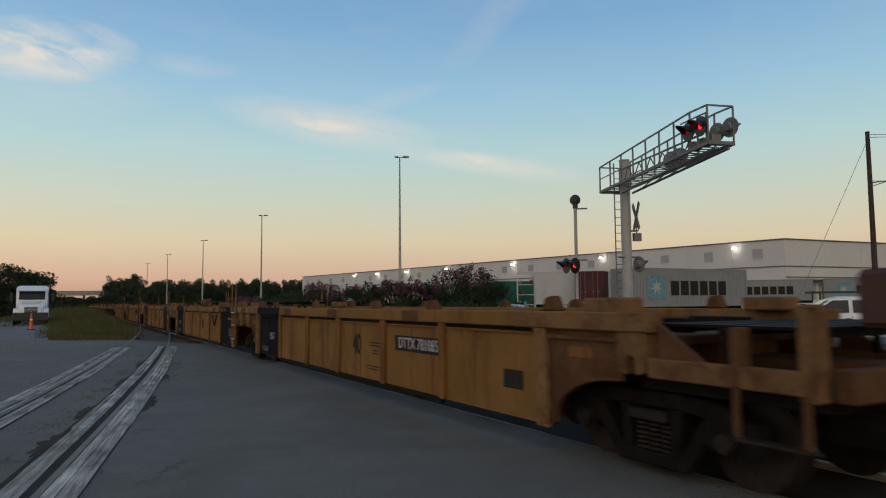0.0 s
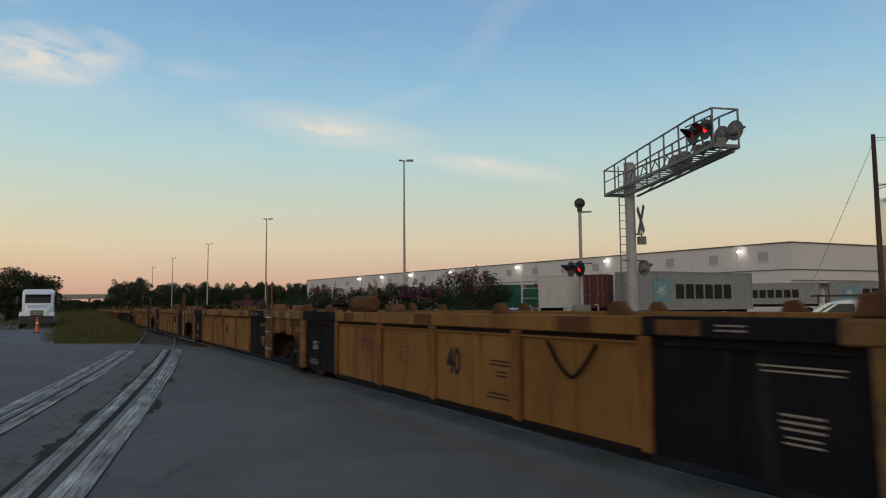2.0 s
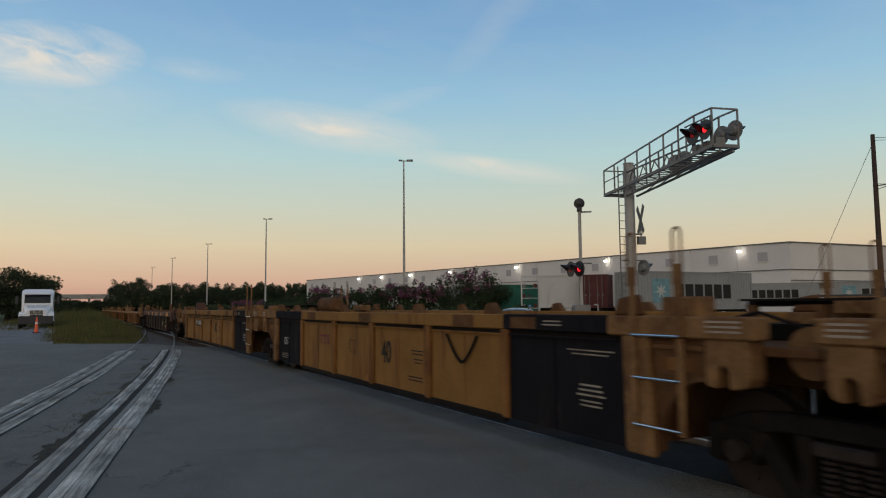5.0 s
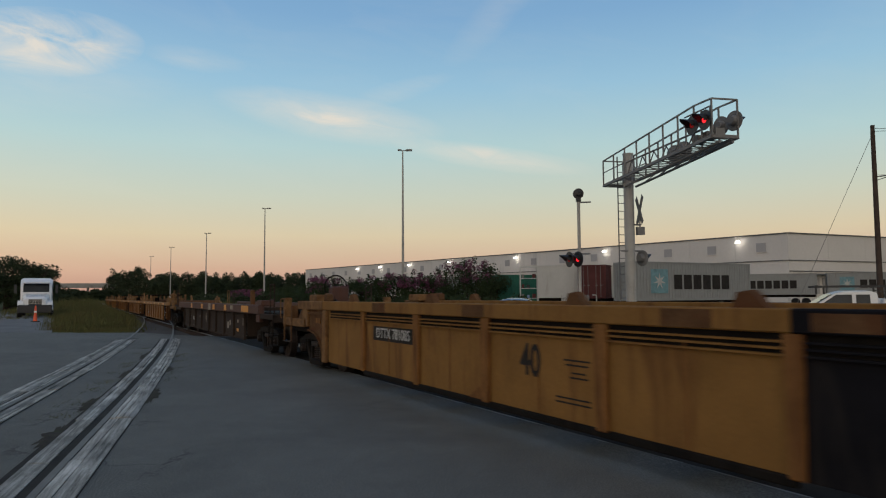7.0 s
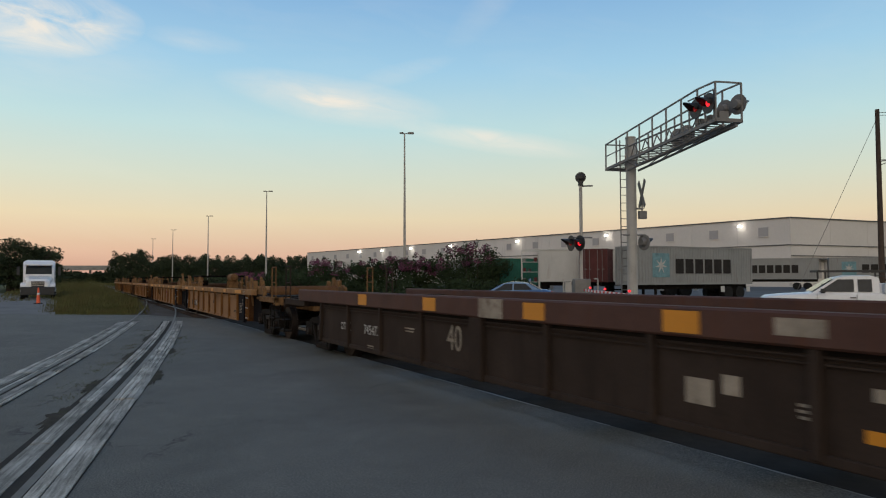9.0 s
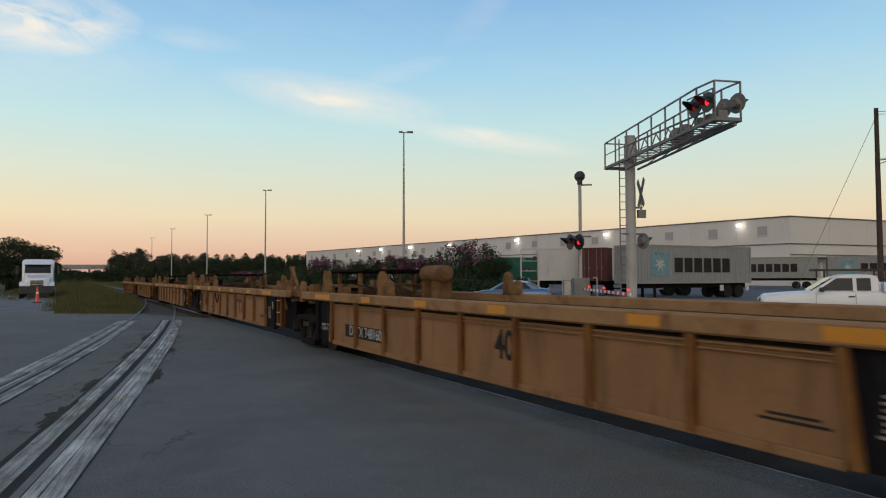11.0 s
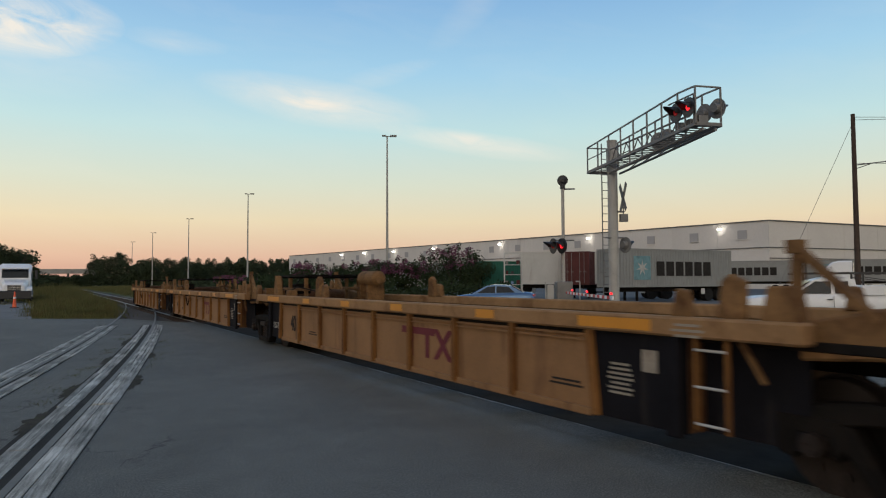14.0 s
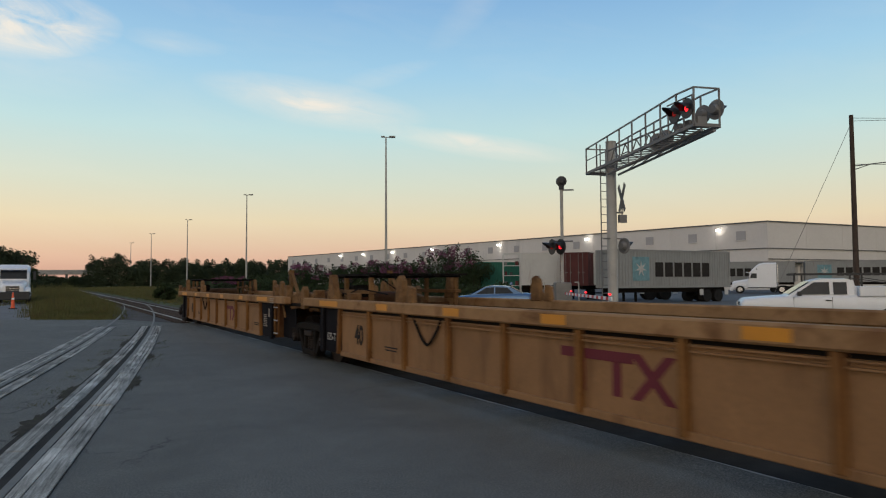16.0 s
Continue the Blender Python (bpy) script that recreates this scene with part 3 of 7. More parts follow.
def bogie(parent, x):
    """A three-piece freight truck: two cast side frames, bolster, springs, two wheelsets."""
    bm = B()
    box(bm, -0.28, 0.28, -0.95, 0.95, 0.48, 0.72)
    rod(bm, (0, 0, 0.7), (0, 0, 0.86), 0.36, 20)
    fr = part("bogie", bm, M["grime_and_shade"], parent, "grimy cast steel railway truck", 0.02, at=pose(x, 0, -0.02))
    for side in (-1, 1):
        y0, y1 = (0.93, 1.12) if side > 0 else (-1.12, -0.93)
        bm = B()
        # top member, sloping lower members, pedestal jaws
        prism(bm, [(-1.14, 0.62), (-0.86, 0.76), (-0.50, 0.80), (0.50, 0.80), (0.86, 0.76), (1.14, 0.62), (1.14, 0.50), (0.78, 0.60), (0.46, 0.65), (-0.46, 0.65), (-0.78, 0.60), (-1.14, 0.50)], y0, y1)
        for e in (-1, 1):
            prism(bm, [(e * 0.80, 0.61), (e * 0.64, 0.63), (e * 0.36, 0.24), (e * 0.38, 0.12), (e * 0.46, 0.13)], y0, y1)
            prism(bm, [(e * 0.38, 0.66), (e * 0.25, 0.66), (e * 0.25, 0.2), (e * 0.36, 0.2)], y0, y1)
            prism(bm, [(e * 1.18, 0.66), (e * 0.70, 0.66), (e * 0.66, 0.44), (e * 0.74, 0.34), (e * 0.79, 0.52), (e * 1.00, 0.52), (e * 1.05, 0.32), (e * 1.19, 0.36)], y0 - 0.02, y1 + 0.02)
        prism(bm, [(-0.44, 0.11), (0.44, 0.11), (0.36, 0.24), (-0.36, 0.24)], y0 - 0.02, y1 + 0.02)
        part("side_frame", bm, M["grime_and_shade"], fr, "", 0.018)
        bm = B()
        for k in (-0.17, -0.01, 0.15):
            for i in range(6):
                rod(bm, (k, side * 1.03, 0.245 + i * 0.045), (k, side * 1.03, 0.270 + i * 0.045), 0.07, 10)
        part("spring_nest", bm, M["wheel"], fr)["kind"] = "stuff"
        bm = B()
        box(bm, -0.23, 0.23, *((0.9, 1.16) if side > 0 else (-1.16, -0.9)), 0.52, 0.63)
        part("bolster_end", bm, M["wheel"], fr, "", 0.02)
        for e in (-1, 1):
            bm = B()
            rod(bm, (e * 0.89, side * 1.10, 0.455), (e * 0.89, side * 1.19, 0.455), 0.10, 16, 0.085)
            for k in range(3):
                a = k * 2.1
                rod(bm, (e * 0.89 + 0.05 * math.cos(a), side * 1.19, 0.455 + 0.05 * math.sin(a)), (e * 0.89 + 0.05 * math.cos(a), side * 1.205, 0.455 + 0.05 * math.sin(a)), 0.018, 6)
            part("bearing_cap", bm, M["wheel"], fr)
    sets = []
    for e in (-1, 1):
        w = new("wheelset", WHEELSET)
        w.parent = fr
        w.matrix_basis = pose(e * 0.89, 0, 0.46)
        sets.append(w)
    return fr


def bars(bm, x, z, w, rows, y, pitch=0.045, h=0.022):
    """Lettering too small to read, as plain bars."""
    for i in range(rows):
        ww = w * random.uniform(0.72, 1.0)
        box(bm, x - ww / 2, x + ww / 2, y, y + 0.003, z - i * pitch - h / 2, z - i * pitch + h / 2)


def unit_a(label, plain_front=False, plain_rear=False, louvred=False):
    """A forty-foot well of the older, deeper kind: plain plates, black bays at its ends."""
    u = thing("well_car", label, "freight car", group="well cars of the train")
    hy, zt, zb = 1.42, 1.53, 0.30
    zc = zt - 0.18
    xs = [3.92, 5.97, 8.12, 10.08, 12.25]
    n = 4
    front, rear = (1.71 if plain_front else 1.88), L - (1.72 if plain_rear else 1.62)
    for side in (1, -1):
        y0, y1 = (hy - 0.16, hy + 0.02) if side > 0 else (-hy - 0.02, -hy + 0.16)
        ys = (hy - 0.07, hy - 0.045) if side > 0 else (-hy + 0.045, -hy + 0.07)
        yr = (hy - 0.05, hy + 0.012) if side > 0 else (-hy - 0.012, -hy + 0.05)
        simple("top_chord", M["yellow"], u, (xs[0], xs[4], y0, y1, zc, zt), bevel=0.012)
        for gx in (4.6, 8.1, 11.2):
            simple("worn_patch", M["rusty"], u, (gx, gx + 0.55, *((y1, y1 + 0.003) if side > 0 else (y0 - 0.003, y0)), zc + 0.01, zt - 0.015))
        for plain, x0, x1 in ((plain_front, 2.08, xs[0] - 0.002), (plain_rear, xs[4] + 0.002, L - 1.5)):
            mk = M["yellow"] if plain or side < 0 else M["black"]
            simple("top_chord", mk, u, (x0, x1, y0 + 0.001, y1 + 0.001, zc, zt), bevel=0.012)
        if not plain_front:
            simple("worn_patch", M["rusty"], u, (3.25, 3.75, *((y1 + 0.001, y1 + 0.004) if side > 0 else (y0 - 0.003, y0)), zc + 0.02, zt - 0.03))
        simple("chord_end", M["gear"], u, (-0.02 if plain_front else 0.44, 2.078, y0, y1 + 0.01, zc - 0.005, zt), bevel=0.015)
        simple("chord_end", M["gear"], u, (L - 1.498, L + 0.23 if plain_rear else L - 0.04, y0, y1 + 0.01, zc - 0.005, zt), bevel=0.015)
        for i in range(n):
            simple("side_sheet", M["yellow"], u, (xs[i] + 0.002, xs[i + 1] - 0.002, *ys, zb, zc))
            simple("sheet_seam", M["rib"], u, ((xs[i] + xs[i + 1]) / 2 - 0.012, (xs[i] + xs[i + 1]) / 2 + 0.012, *((ys[1], ys[1] + 0.006) if side > 0 else (ys[0] - 0.006, ys[0])), zb + 0.05, zc - 0.1))
        for plain, x0, x1 in ((plain_front, front, xs[0]), (plain_rear, xs[4], rear)):
            mk = M["yellow"] if plain else M["black"]
            simple("end_sheet", mk, u, (x0, x1, *ys, zb, zc))
            if not plain:
                xm = x0 + (x1 - x0) * 0.55
                simple("sheet_seam", M["black"], u, (xm - 0.02, xm + 0.02, *((ys[1], ys[1] + 0.012) if side > 0 else (ys[0] - 0.012, ys[0])), zb + 0.02, zc - 0.08))
        for i, x in enumerate(xs):
            w = 0.19 if 0 < i < n else 0.15
            bm = B()
            prism(bm, [(x - w * 0.40, zb), (x + w * 0.40, zb), (x + w / 2, zc), (x - w / 2, zc)], *yr)
            part("rib", bm, M["rib"], u, "", 0.012)
            if i == 2:
                bm = B()
                prism(bm, [(x + 0.08, zb + 0.02), (x + 0.42, zb + 0.02), (x + 0.08, zb + 0.22)], ys[1] if side > 0 else ys[0] - 0.03, ys[1] + 0.03 if side > 0 else ys[0])
                part("gusset", bm, M["rib"], u)
        edges = [front + 0.02] + xs + [rear - 0.02]
        for i in range(len(edges) - 1):
            dark = (i == 0 and not plain_front) or (i == len(edges) - 2 and not plain_rear)
            # black strip on the sheet: shade behind the slats, put into colour
            simple("louvre_recess", M["grime_and_shade"], u, (edges[i] + 0.09, edges[i + 1] - 0.09, *((ys[1], ys[1] + 0.004) if side > 0 else (ys[0] - 0.004, ys[0])), zc - (0.175 if louvred else 0.055), zc - 0.002))
            for k in range(3 if louvred else 1):
                z = zc - 0.05 - 0.05 * k
                bm = B()
                yo = hy - 0.005 if side > 0 else -hy + 0.005
                yi = hy - 0.06 if side > 0 else -hy + 0.06
                prism(bm, [(yi, z - 0.024), (yo, z - 0.022), (yo, z - 0.004), (yi, z - 0.002)], edges[i] + 0.09, edges[i + 1] - 0.09, "x")
                part("stiffener", bm, M["black"] if dark else M["yellow"], u)
        simple("bottom_sill", M["grime_and_shade"], u, (xs[0] + 0.01, xs[4] - 0.01, *((ys[0], hy - 0.01) if side > 0 else (-hy + 0.01, ys[1])), zb - 0.06, zb + 0.02), bevel=.01)
    # floor and bulkheads of the well
    for i in range(7):
        simple("floor_beam", M["grime_and_shade"], u, (3.6 + i * 1.45 - 0.2, 3.6 + i * 1.45 + 0.2, -hy + 0.08, hy - 0.08, zb, zb + 0.08))
    for x in (1.90, L - 1.70):
        simple("bulkhead", M["rusty"], u, (x, x + 0.04, -hy + 0.09, hy - 0.09, zb, zt - 0.1))
    for x in (4.3, 6.4, 9.7, 12.9):
        for k in (-1, 1):
            bm = B()
            prism(bm, [(x - 0.16, zt), (x + 0.16, zt), (x + 0.1, zt + 0.12), (x - 0.02, zt + 0.14)], k * 1.33 - 0.05, k * 1.33 + 0.05)
            part("guide_wedge", bm, M["rusty"], u)
    a_end(u, 1, 0.0, plain_front)
    a_end(u, -1, L, plain_rear)
    return u


def a_end(u, e, x0, outer):
    """The end of an older well over its truck: post, arched guard, hooked bracket, platform."""
    hy, zt, zb, zc = 1.42, 1.53, 0.30, 1.345
    X = lambda c: x0 + e * c
    tall = e > 0 and not outer
    post = (1.55, 1.88) if tall else (1.36, 1.62) if not outer else (1.52, 1.72)
    for side in (1, -1):
        out_face = hy + 0.03 if side > 0 else -hy - 0.03
        in_face = hy - 0.05 if side > 0 else -hy + 0.05
        bm = B()
        prism(bm, [(X(post[0] - 0.04), zb - 0.02), (X(post[1] - 0.02), zb - 0.02), (X(post[1]), zc), (X(post[0]), zc)], *sorted((out_face, in_face)))
        part("end_post", bm, M["gear"], u, "", .015)
        # plate over the truck with its arch cut out
        r0, top_c = post[0], (0.93 if tall else 0.41)
        span = r0 - top_c
        rise = 0.88 if outer else 1.00
        arch = [(X(r0 - 0.10 - (span - 0.10) * (1 - math.cos(k * math.pi / 18))), zb + 0.05 + (rise - zb - 0.05) * math.sin(k * math.pi / 18)) for k in range(10)]
        bm = B()
        prism(bm, [(X(r0), zb)] + arch + [(X(top_c), zc), (X(r0), zc)], *sorted((in_face, in_face + (0.03 if side < 0 else -0.03))))
        part("end_guard", bm, M["rusty"], u, "rusted curved guard plate over the truck")
        bm = B()
        prism(bm, arch + [(xa + e * 0.012, za + 0.03) for xa, za in reversed(arch)], *sorted((in_face, in_face + side * 0.055)))
        part("guard_flange", bm, M["rusty"], u)
        # bracket with a dark notch and hook under the chord end
        c0, c1 = (0.51, 0.93) if tall else (0.10, 0.43) if not outer else (0.05, 0.42)
        bm = B()
        ym = sorted((out_face - side * 0.02, in_face - side * 0.14))
        prism(bm, [(X(c0), zc), (X(c1), zc), (X(c1), 0.97), (X(c1 - 0.10), 0.95), (X(c1 - 0.12), 1.10), (X(c1 - 0.17), 1.14), (X(c1 - 0.22), 1.10), (X(c1 - 0.23), 0.95), (X(c0 + 0.03), 0.98), (X(c0), 1.05)], *ym)
        part("hooked_bracket", bm, M["gear"], u, "", .012)
        # a run of stiffening under the chord, bolts and a plate
        bm = B()
        box(bm, *sorted((X(post[0] - 0.04), X(c1 + 0.02))), *sorted((in_face, in_face + side * 0.05)), zc - 0.10, zc - 0.06)
        part("stiffener", bm, M["rusty"], u)
        bm = B()
        cm = (post[0] + c1) / 2
        box(bm, *sorted((X(cm + 0.22), X(cm - 0.16))), *sorted((in_face, in_face + side * 0.012)), 1.06, 1.17)
        part("maker_plate", bm, M["rib"], u)
        # castings standing on the chord
        bm, wedge = B(), B()
        if tall:
            prism(wedge, [(X(1.68), zt), (X(2.04), zt), (X(1.98), zt + 0.16), (X(1.74), zt + 0.20)], *sorted((side * 1.30, side * 1.40)))
            box(bm, *sorted((X(1.05), X(1.48))), *sorted((side * 1.12, side * 1.34)), zt - 0.02, zt + 0.17)
        else:
            box(bm, *sorted((X(0.42), X(0.95))), *sorted((side * 1.05, side * 1.38)), zt - 0.02, zt + 0.14)
            prism(wedge, [(X(1.38), zt), (X(1.66), zt), (X(1.60), zt + 0.15), (X(1.46), zt + 0.17)], *sorted((side * 1.24, side * 1.38)))
        part("corner_casting", bm, M["gear"], u, "", .02)
        part("guide_wedge", wedge, M["rusty"], u, "", .02)
        if outer:
            continue
        simple("small_lettering", M["decalpale"], u, *[(*sorted((X(0.56 if tall else 0.12), X(0.9 if tall else 0.4))), *sorted((hy + 0.031 if side > 0 else -hy - 0.031, hy + 0.033 if side > 0 else -hy - 0.033)), zz, zz + 0.018) for zz in (1.40, 1.44, 1.48)])
    bm = B()
    a0, a1 = sorted((X(0.05), X(1.86 if tall else 1.66)))
    box(bm, a0, a1, -0.42, 0.42, 0.90, 1.22)
    box(bm, a0, a1, -1.25, 1.25, 1.22, 1.30)
    part("end_platform", bm, M["rusty"], u, "rusted platform over the truck", 0.012)
    if not outer:
        bm = B()
        rod(bm, (X(0.16), -1.18, 1.26), (X(0.16), 1.18, 1.26), 0.20, 20)
        part("articulated_joint", bm, M["gear"], u, "rust-worn tubular joint between two wells", smooth=False)
    bm = B()
    for k in (-0.6, 0.3):
        box(bm, *sorted((X(0.5), X(1.3))), k - 0.06, k + 0.06, 1.30, 1.45)
    chain(bm, [(X(0.3), 0.95, 1.42), (X(0.8), 0.9, 1.56), (X(1.3), 1.0, 1.44)], 0.02)
    part("brake_rigging", bm, M["grime_and_shade"], u, "greasy brake rods and beams", .01)


def ladder(u, c0, c1, side, mat):
    """Stiles, pale worn rungs, and two loop handles standing above the chord."""
    y = side * 1.47
    for c in (c0, c1):
        bm = B()
        box(bm, c - 0.035, c + 0.035, *sorted((y - side * 0.012, y + side * 0.012)), 0.52, 1.34)
        part("ladder_stile", bm, mat, u)
        bm = B()
        box(bm, c - 0.04, c + 0.04, *sorted((y - side * 0.015, y + side * 0.010)), 1.345, 1.98)
        part("handle_post", bm, mat, u, "", .01)
        bm = B()
        chain(bm, [(c - 0.045, y, 1.80), (c - 0.045, y, 2.25), (c - 0.02, y, 2.29), (c + 0.02, y, 2.29), (c + 0.045, y, 2.25), (c + 0.045, y, 1.80)], 0.012)
        part("grab_handle", bm, mat, u, "looped steel grab handle")
    for z in (0.56, 0.98, 1.36):
        bm = B()
        rod(bm, (c0, y + side * 0.02, z), (c1, y + side * 0.02, z), 0.014)
        part("ladder_rung", bm, M["chrome"], u, "pale worn steel rung")


def hose(u, x, z, mat, y):
    bm = B()
    chain(bm, [(x + 0.40 * (i / 8 - 1), y + 0.025, z - 0.36 * (1 - abs(i / 8 - 1) ** 1.5)) for i in range(17)], 0.019, 8)
    part("hanging_chain", bm, mat, u, "dark slack chain hanging in a loop")


def unit_b(label, mats=("yellow2", "chord", "black"), bays=8, fat=0.22):
    """A forty-foot well of the newer kind: a bright deep top chord with orange decals, many ribs."""
    u = thing("well_car", label, "freight car", group="well cars of the train")
    my, mc, mk = M[mats[0]], M[mats[1]], M[mats[2]]
    hy, zt, zb = 1.42, 1.40, 0.36
    if mats[0] == "yellow2":
        zt, zb, fat = 1.335, 0.345, 0.17
    newer = mats[0] == "yellow2"
    a, b = (1.85, 3.0) if newer else (2.0, 2.12)
    b2 = 13.42 if newer else 14.6
    for side in (1, -1):
        y0, y1 = (hy - 0.14, hy + 0.03) if side > 0 else (-hy - 0.03, -hy + 0.14)
        simple("top_chord", mc, u, (0.75 if newer else 0.12, L - (0.55 if newer else 0.0), y0, y1, zt - fat, zt), bevel=0.02)
        ys = (hy - 0.09, hy - 0.065) if side > 0 else (-hy + 0.065, -hy + 0.09)
        xs = [b + (b2 - b) * i / bays for i in range(bays + 1)]
        for i in range(bays):
            simple("side_sheet", my, u, (xs[i] + 0.002, xs[i + 1] - 0.002, *ys, zb, zt - fat))
        for x0, x1 in ((a, b), (b2, L - (1.5 if newer else a))):
            if not newer:
                continue
            simple("end_sheet", mk, u, (x0, x1, *ys, zb, zt - fat))
            xm = x0 + 0.02 if x0 < 5 else x1 - 0.18
            simple("end_post", mk, u, (xm, xm + 0.16, *((hy - 0.06, hy + 0.0) if side > 0 else (-hy, -hy + 0.06)), zb - 0.03, zt - fat), bevel=.01)
        for i, x in enumerate(xs):
            w = 0.085
            lean = 0.0 if 0 < i < bays else (0.09 if i == 0 else -0.09)
            bm = B()
            prism(bm, [(x - w / 2 - lean, zb), (x + w / 2 - lean, zb), (x + w / 2, zt - fat), (x - w / 2, zt - fat)], *((hy - 0.065, hy + 0.005) if side > 0 else (-hy - 0.005, -hy + 0.065)))
            part("rib", bm, M["rib"] if mats[0] == "yellow2" else my, u, "", 0.008)
        for i in range(bays):
            # thin black strip paints in the shade just below the chord
            simple("louvre_recess", M["grime_and_shade"], u, (xs[i] + 0.05, xs[i + 1] - 0.05, *((ys[1], ys[1] + 0.004) if side > 0 else (ys[0] - 0.004, ys[0])), zt - fat - 0.045, zt - fat - 0.002))
            for zz in (zt - fat - 0.05, zt - fat - 0.10):
                simple("stiffener", my, u, (xs[i] + 0.06, xs[i + 1] - 0.06, *((hy - 0.07, hy - 0.025) if side > 0 else (-hy + 0.025, -hy + 0.07)), zz - 0.016, zz))
        simple("bottom_sill", my, u, (b, b2, *((hy - 0.1, hy - 0.03) if side > 0 else (-hy + 0.03, -hy + 0.1)), zb - 0.03, zb + 0.05), bevel=.01)
    for i, x in enumerate((2.62, 4.79, 7.24, 9.34, 11.5, 13.9) if newer else (1.86, 4.84, 6.96, 9.54, 12.17, 14.0)):
        w = 0.95 if i in (0, 5) else 0.40
        if newer or i < 5:
            simple("decal", M["decal"], u, (x - w / 2, x + w / 2, hy + 0.031, hy + 0.034, zt - fat + 0.035, zt - 0.035))
    for i in range(7):
        simple("floor_beam", M["grime_and_shade"], u, (b + i * (b2 - b) / 6 - 0.2, b + i * (b2 - b) / 6 + 0.2, -hy + 0.1, hy - 0.1, zb, zb + 0.08))
    for x in (a + 0.02, L - a - 0.06):
        simple("bulkhead", M["rusty"] if mats[0] == "yellow2" else mk, u, (x, x + 0.04, -hy + 0.1, hy - 0.1, zb, zt - 0.1))
    for e, x in ((1, 0.0), (-1, L)):
        x0, x1 = sorted((x + e * 0.15, x + e * (a - 0.02)))
        bm = B()
        box(bm, x0, x1, -0.42, 0.42, 0.88, 1.12)
        box(bm, x0, x1, -1.27, 1.27, 1.12, 1.20)
        part("end_platform", bm, M["grime_and_shade"], u, "", 0.012)
        x0, x1 = sorted((x + e * 0.9, x + e * (1.84 if e > 0 else 1.49)))
        if newer:
            simple("step_recess", mk, u, (x0, x1, 1.10, 1.13, 0.36, 1.12))
        bm = B()
        if newer:
            rod(bm, (x + e * 0.30, -0.98, 1.22), (x + e * 0.30, 0.98, 1.22), 0.22, 20)
        else:
            rod(bm, (x + e * 0.20, -0.8, 1.0), (x + e * 0.20, 0.8, 1.0), 0.12, 16)
        part("articulated_joint", bm, M["rusty"] if newer else M["grime_and_shade"], u)
        for k in (1, -1) if newer else ():
            bm = B()
            prism(bm, [(x + e * 0.05, 1.12), (x + e * 0.9, 1.05), (x + e * 0.9, 1.33), (x + e * 0.3, 1.45), (x + e * 0.08, 1.38)], *sorted((k * 1.16, k * 1.26)))
            part("joint_cheek", bm, M["gear"], u, "", .02)
    return u


def gear_front(u, zt, mat):
    """What stands on the trailing end of a well, just ahead of the joint."""
    for k in (1, -1):
        bm = B()
        prism(bm, [(L - 2.02, zt - 0.02), (L - 1.80, zt - 0.02), (L - 1.86, zt + 0.22), (L - 1.95, zt + 0.24)], k * 1.3 - 0.05, k * 1.3 + 0.05)
        part("guide_post", bm, mat, u, "", .012)
        bm = B()
        prism(bm, [(L - 1.55, zt - 0.02), (L - 1.30, zt - 0.02), (L - 1.30, zt + 0.30), (L - 1.42, zt + 0.36), (L - 1.50, zt + 0.30)], k * 1.3 - 0.04, k * 1.3 + 0.04)
        part("guide_post", bm, mat, u, "", .012)
        bm = B()
        prism(bm, [(L - 1.15, zt - 0.02), (L - 0.8, zt - 0.02), (L - 0.86, zt + 0.26), (L - 1.08, zt + 0.26)], k * 1.3 - 0.06, k * 1.3 + 0.06)
        part("guide_post", bm, mat, u, "", .012)


def gear_a_frame(u, zt, mat, x):
    for k in (1.24, -1.24):
        bm = B()
        beam(bm, (x, k, zt - 0.05), (x + 0.02, k, zt + 0.56), 0.07, 0.07)
        beam(bm, (x + 0.58, k, zt + 0.02), (x, k, zt + 0.56), 0.06, 0.06)
        box(bm, x - 0.05, x + 0.06, k - 0.05, k + 0.05, zt + 0.5, zt + 0.60)
        part("corner_brace", bm, mat, u, "yellow triangular brace post")


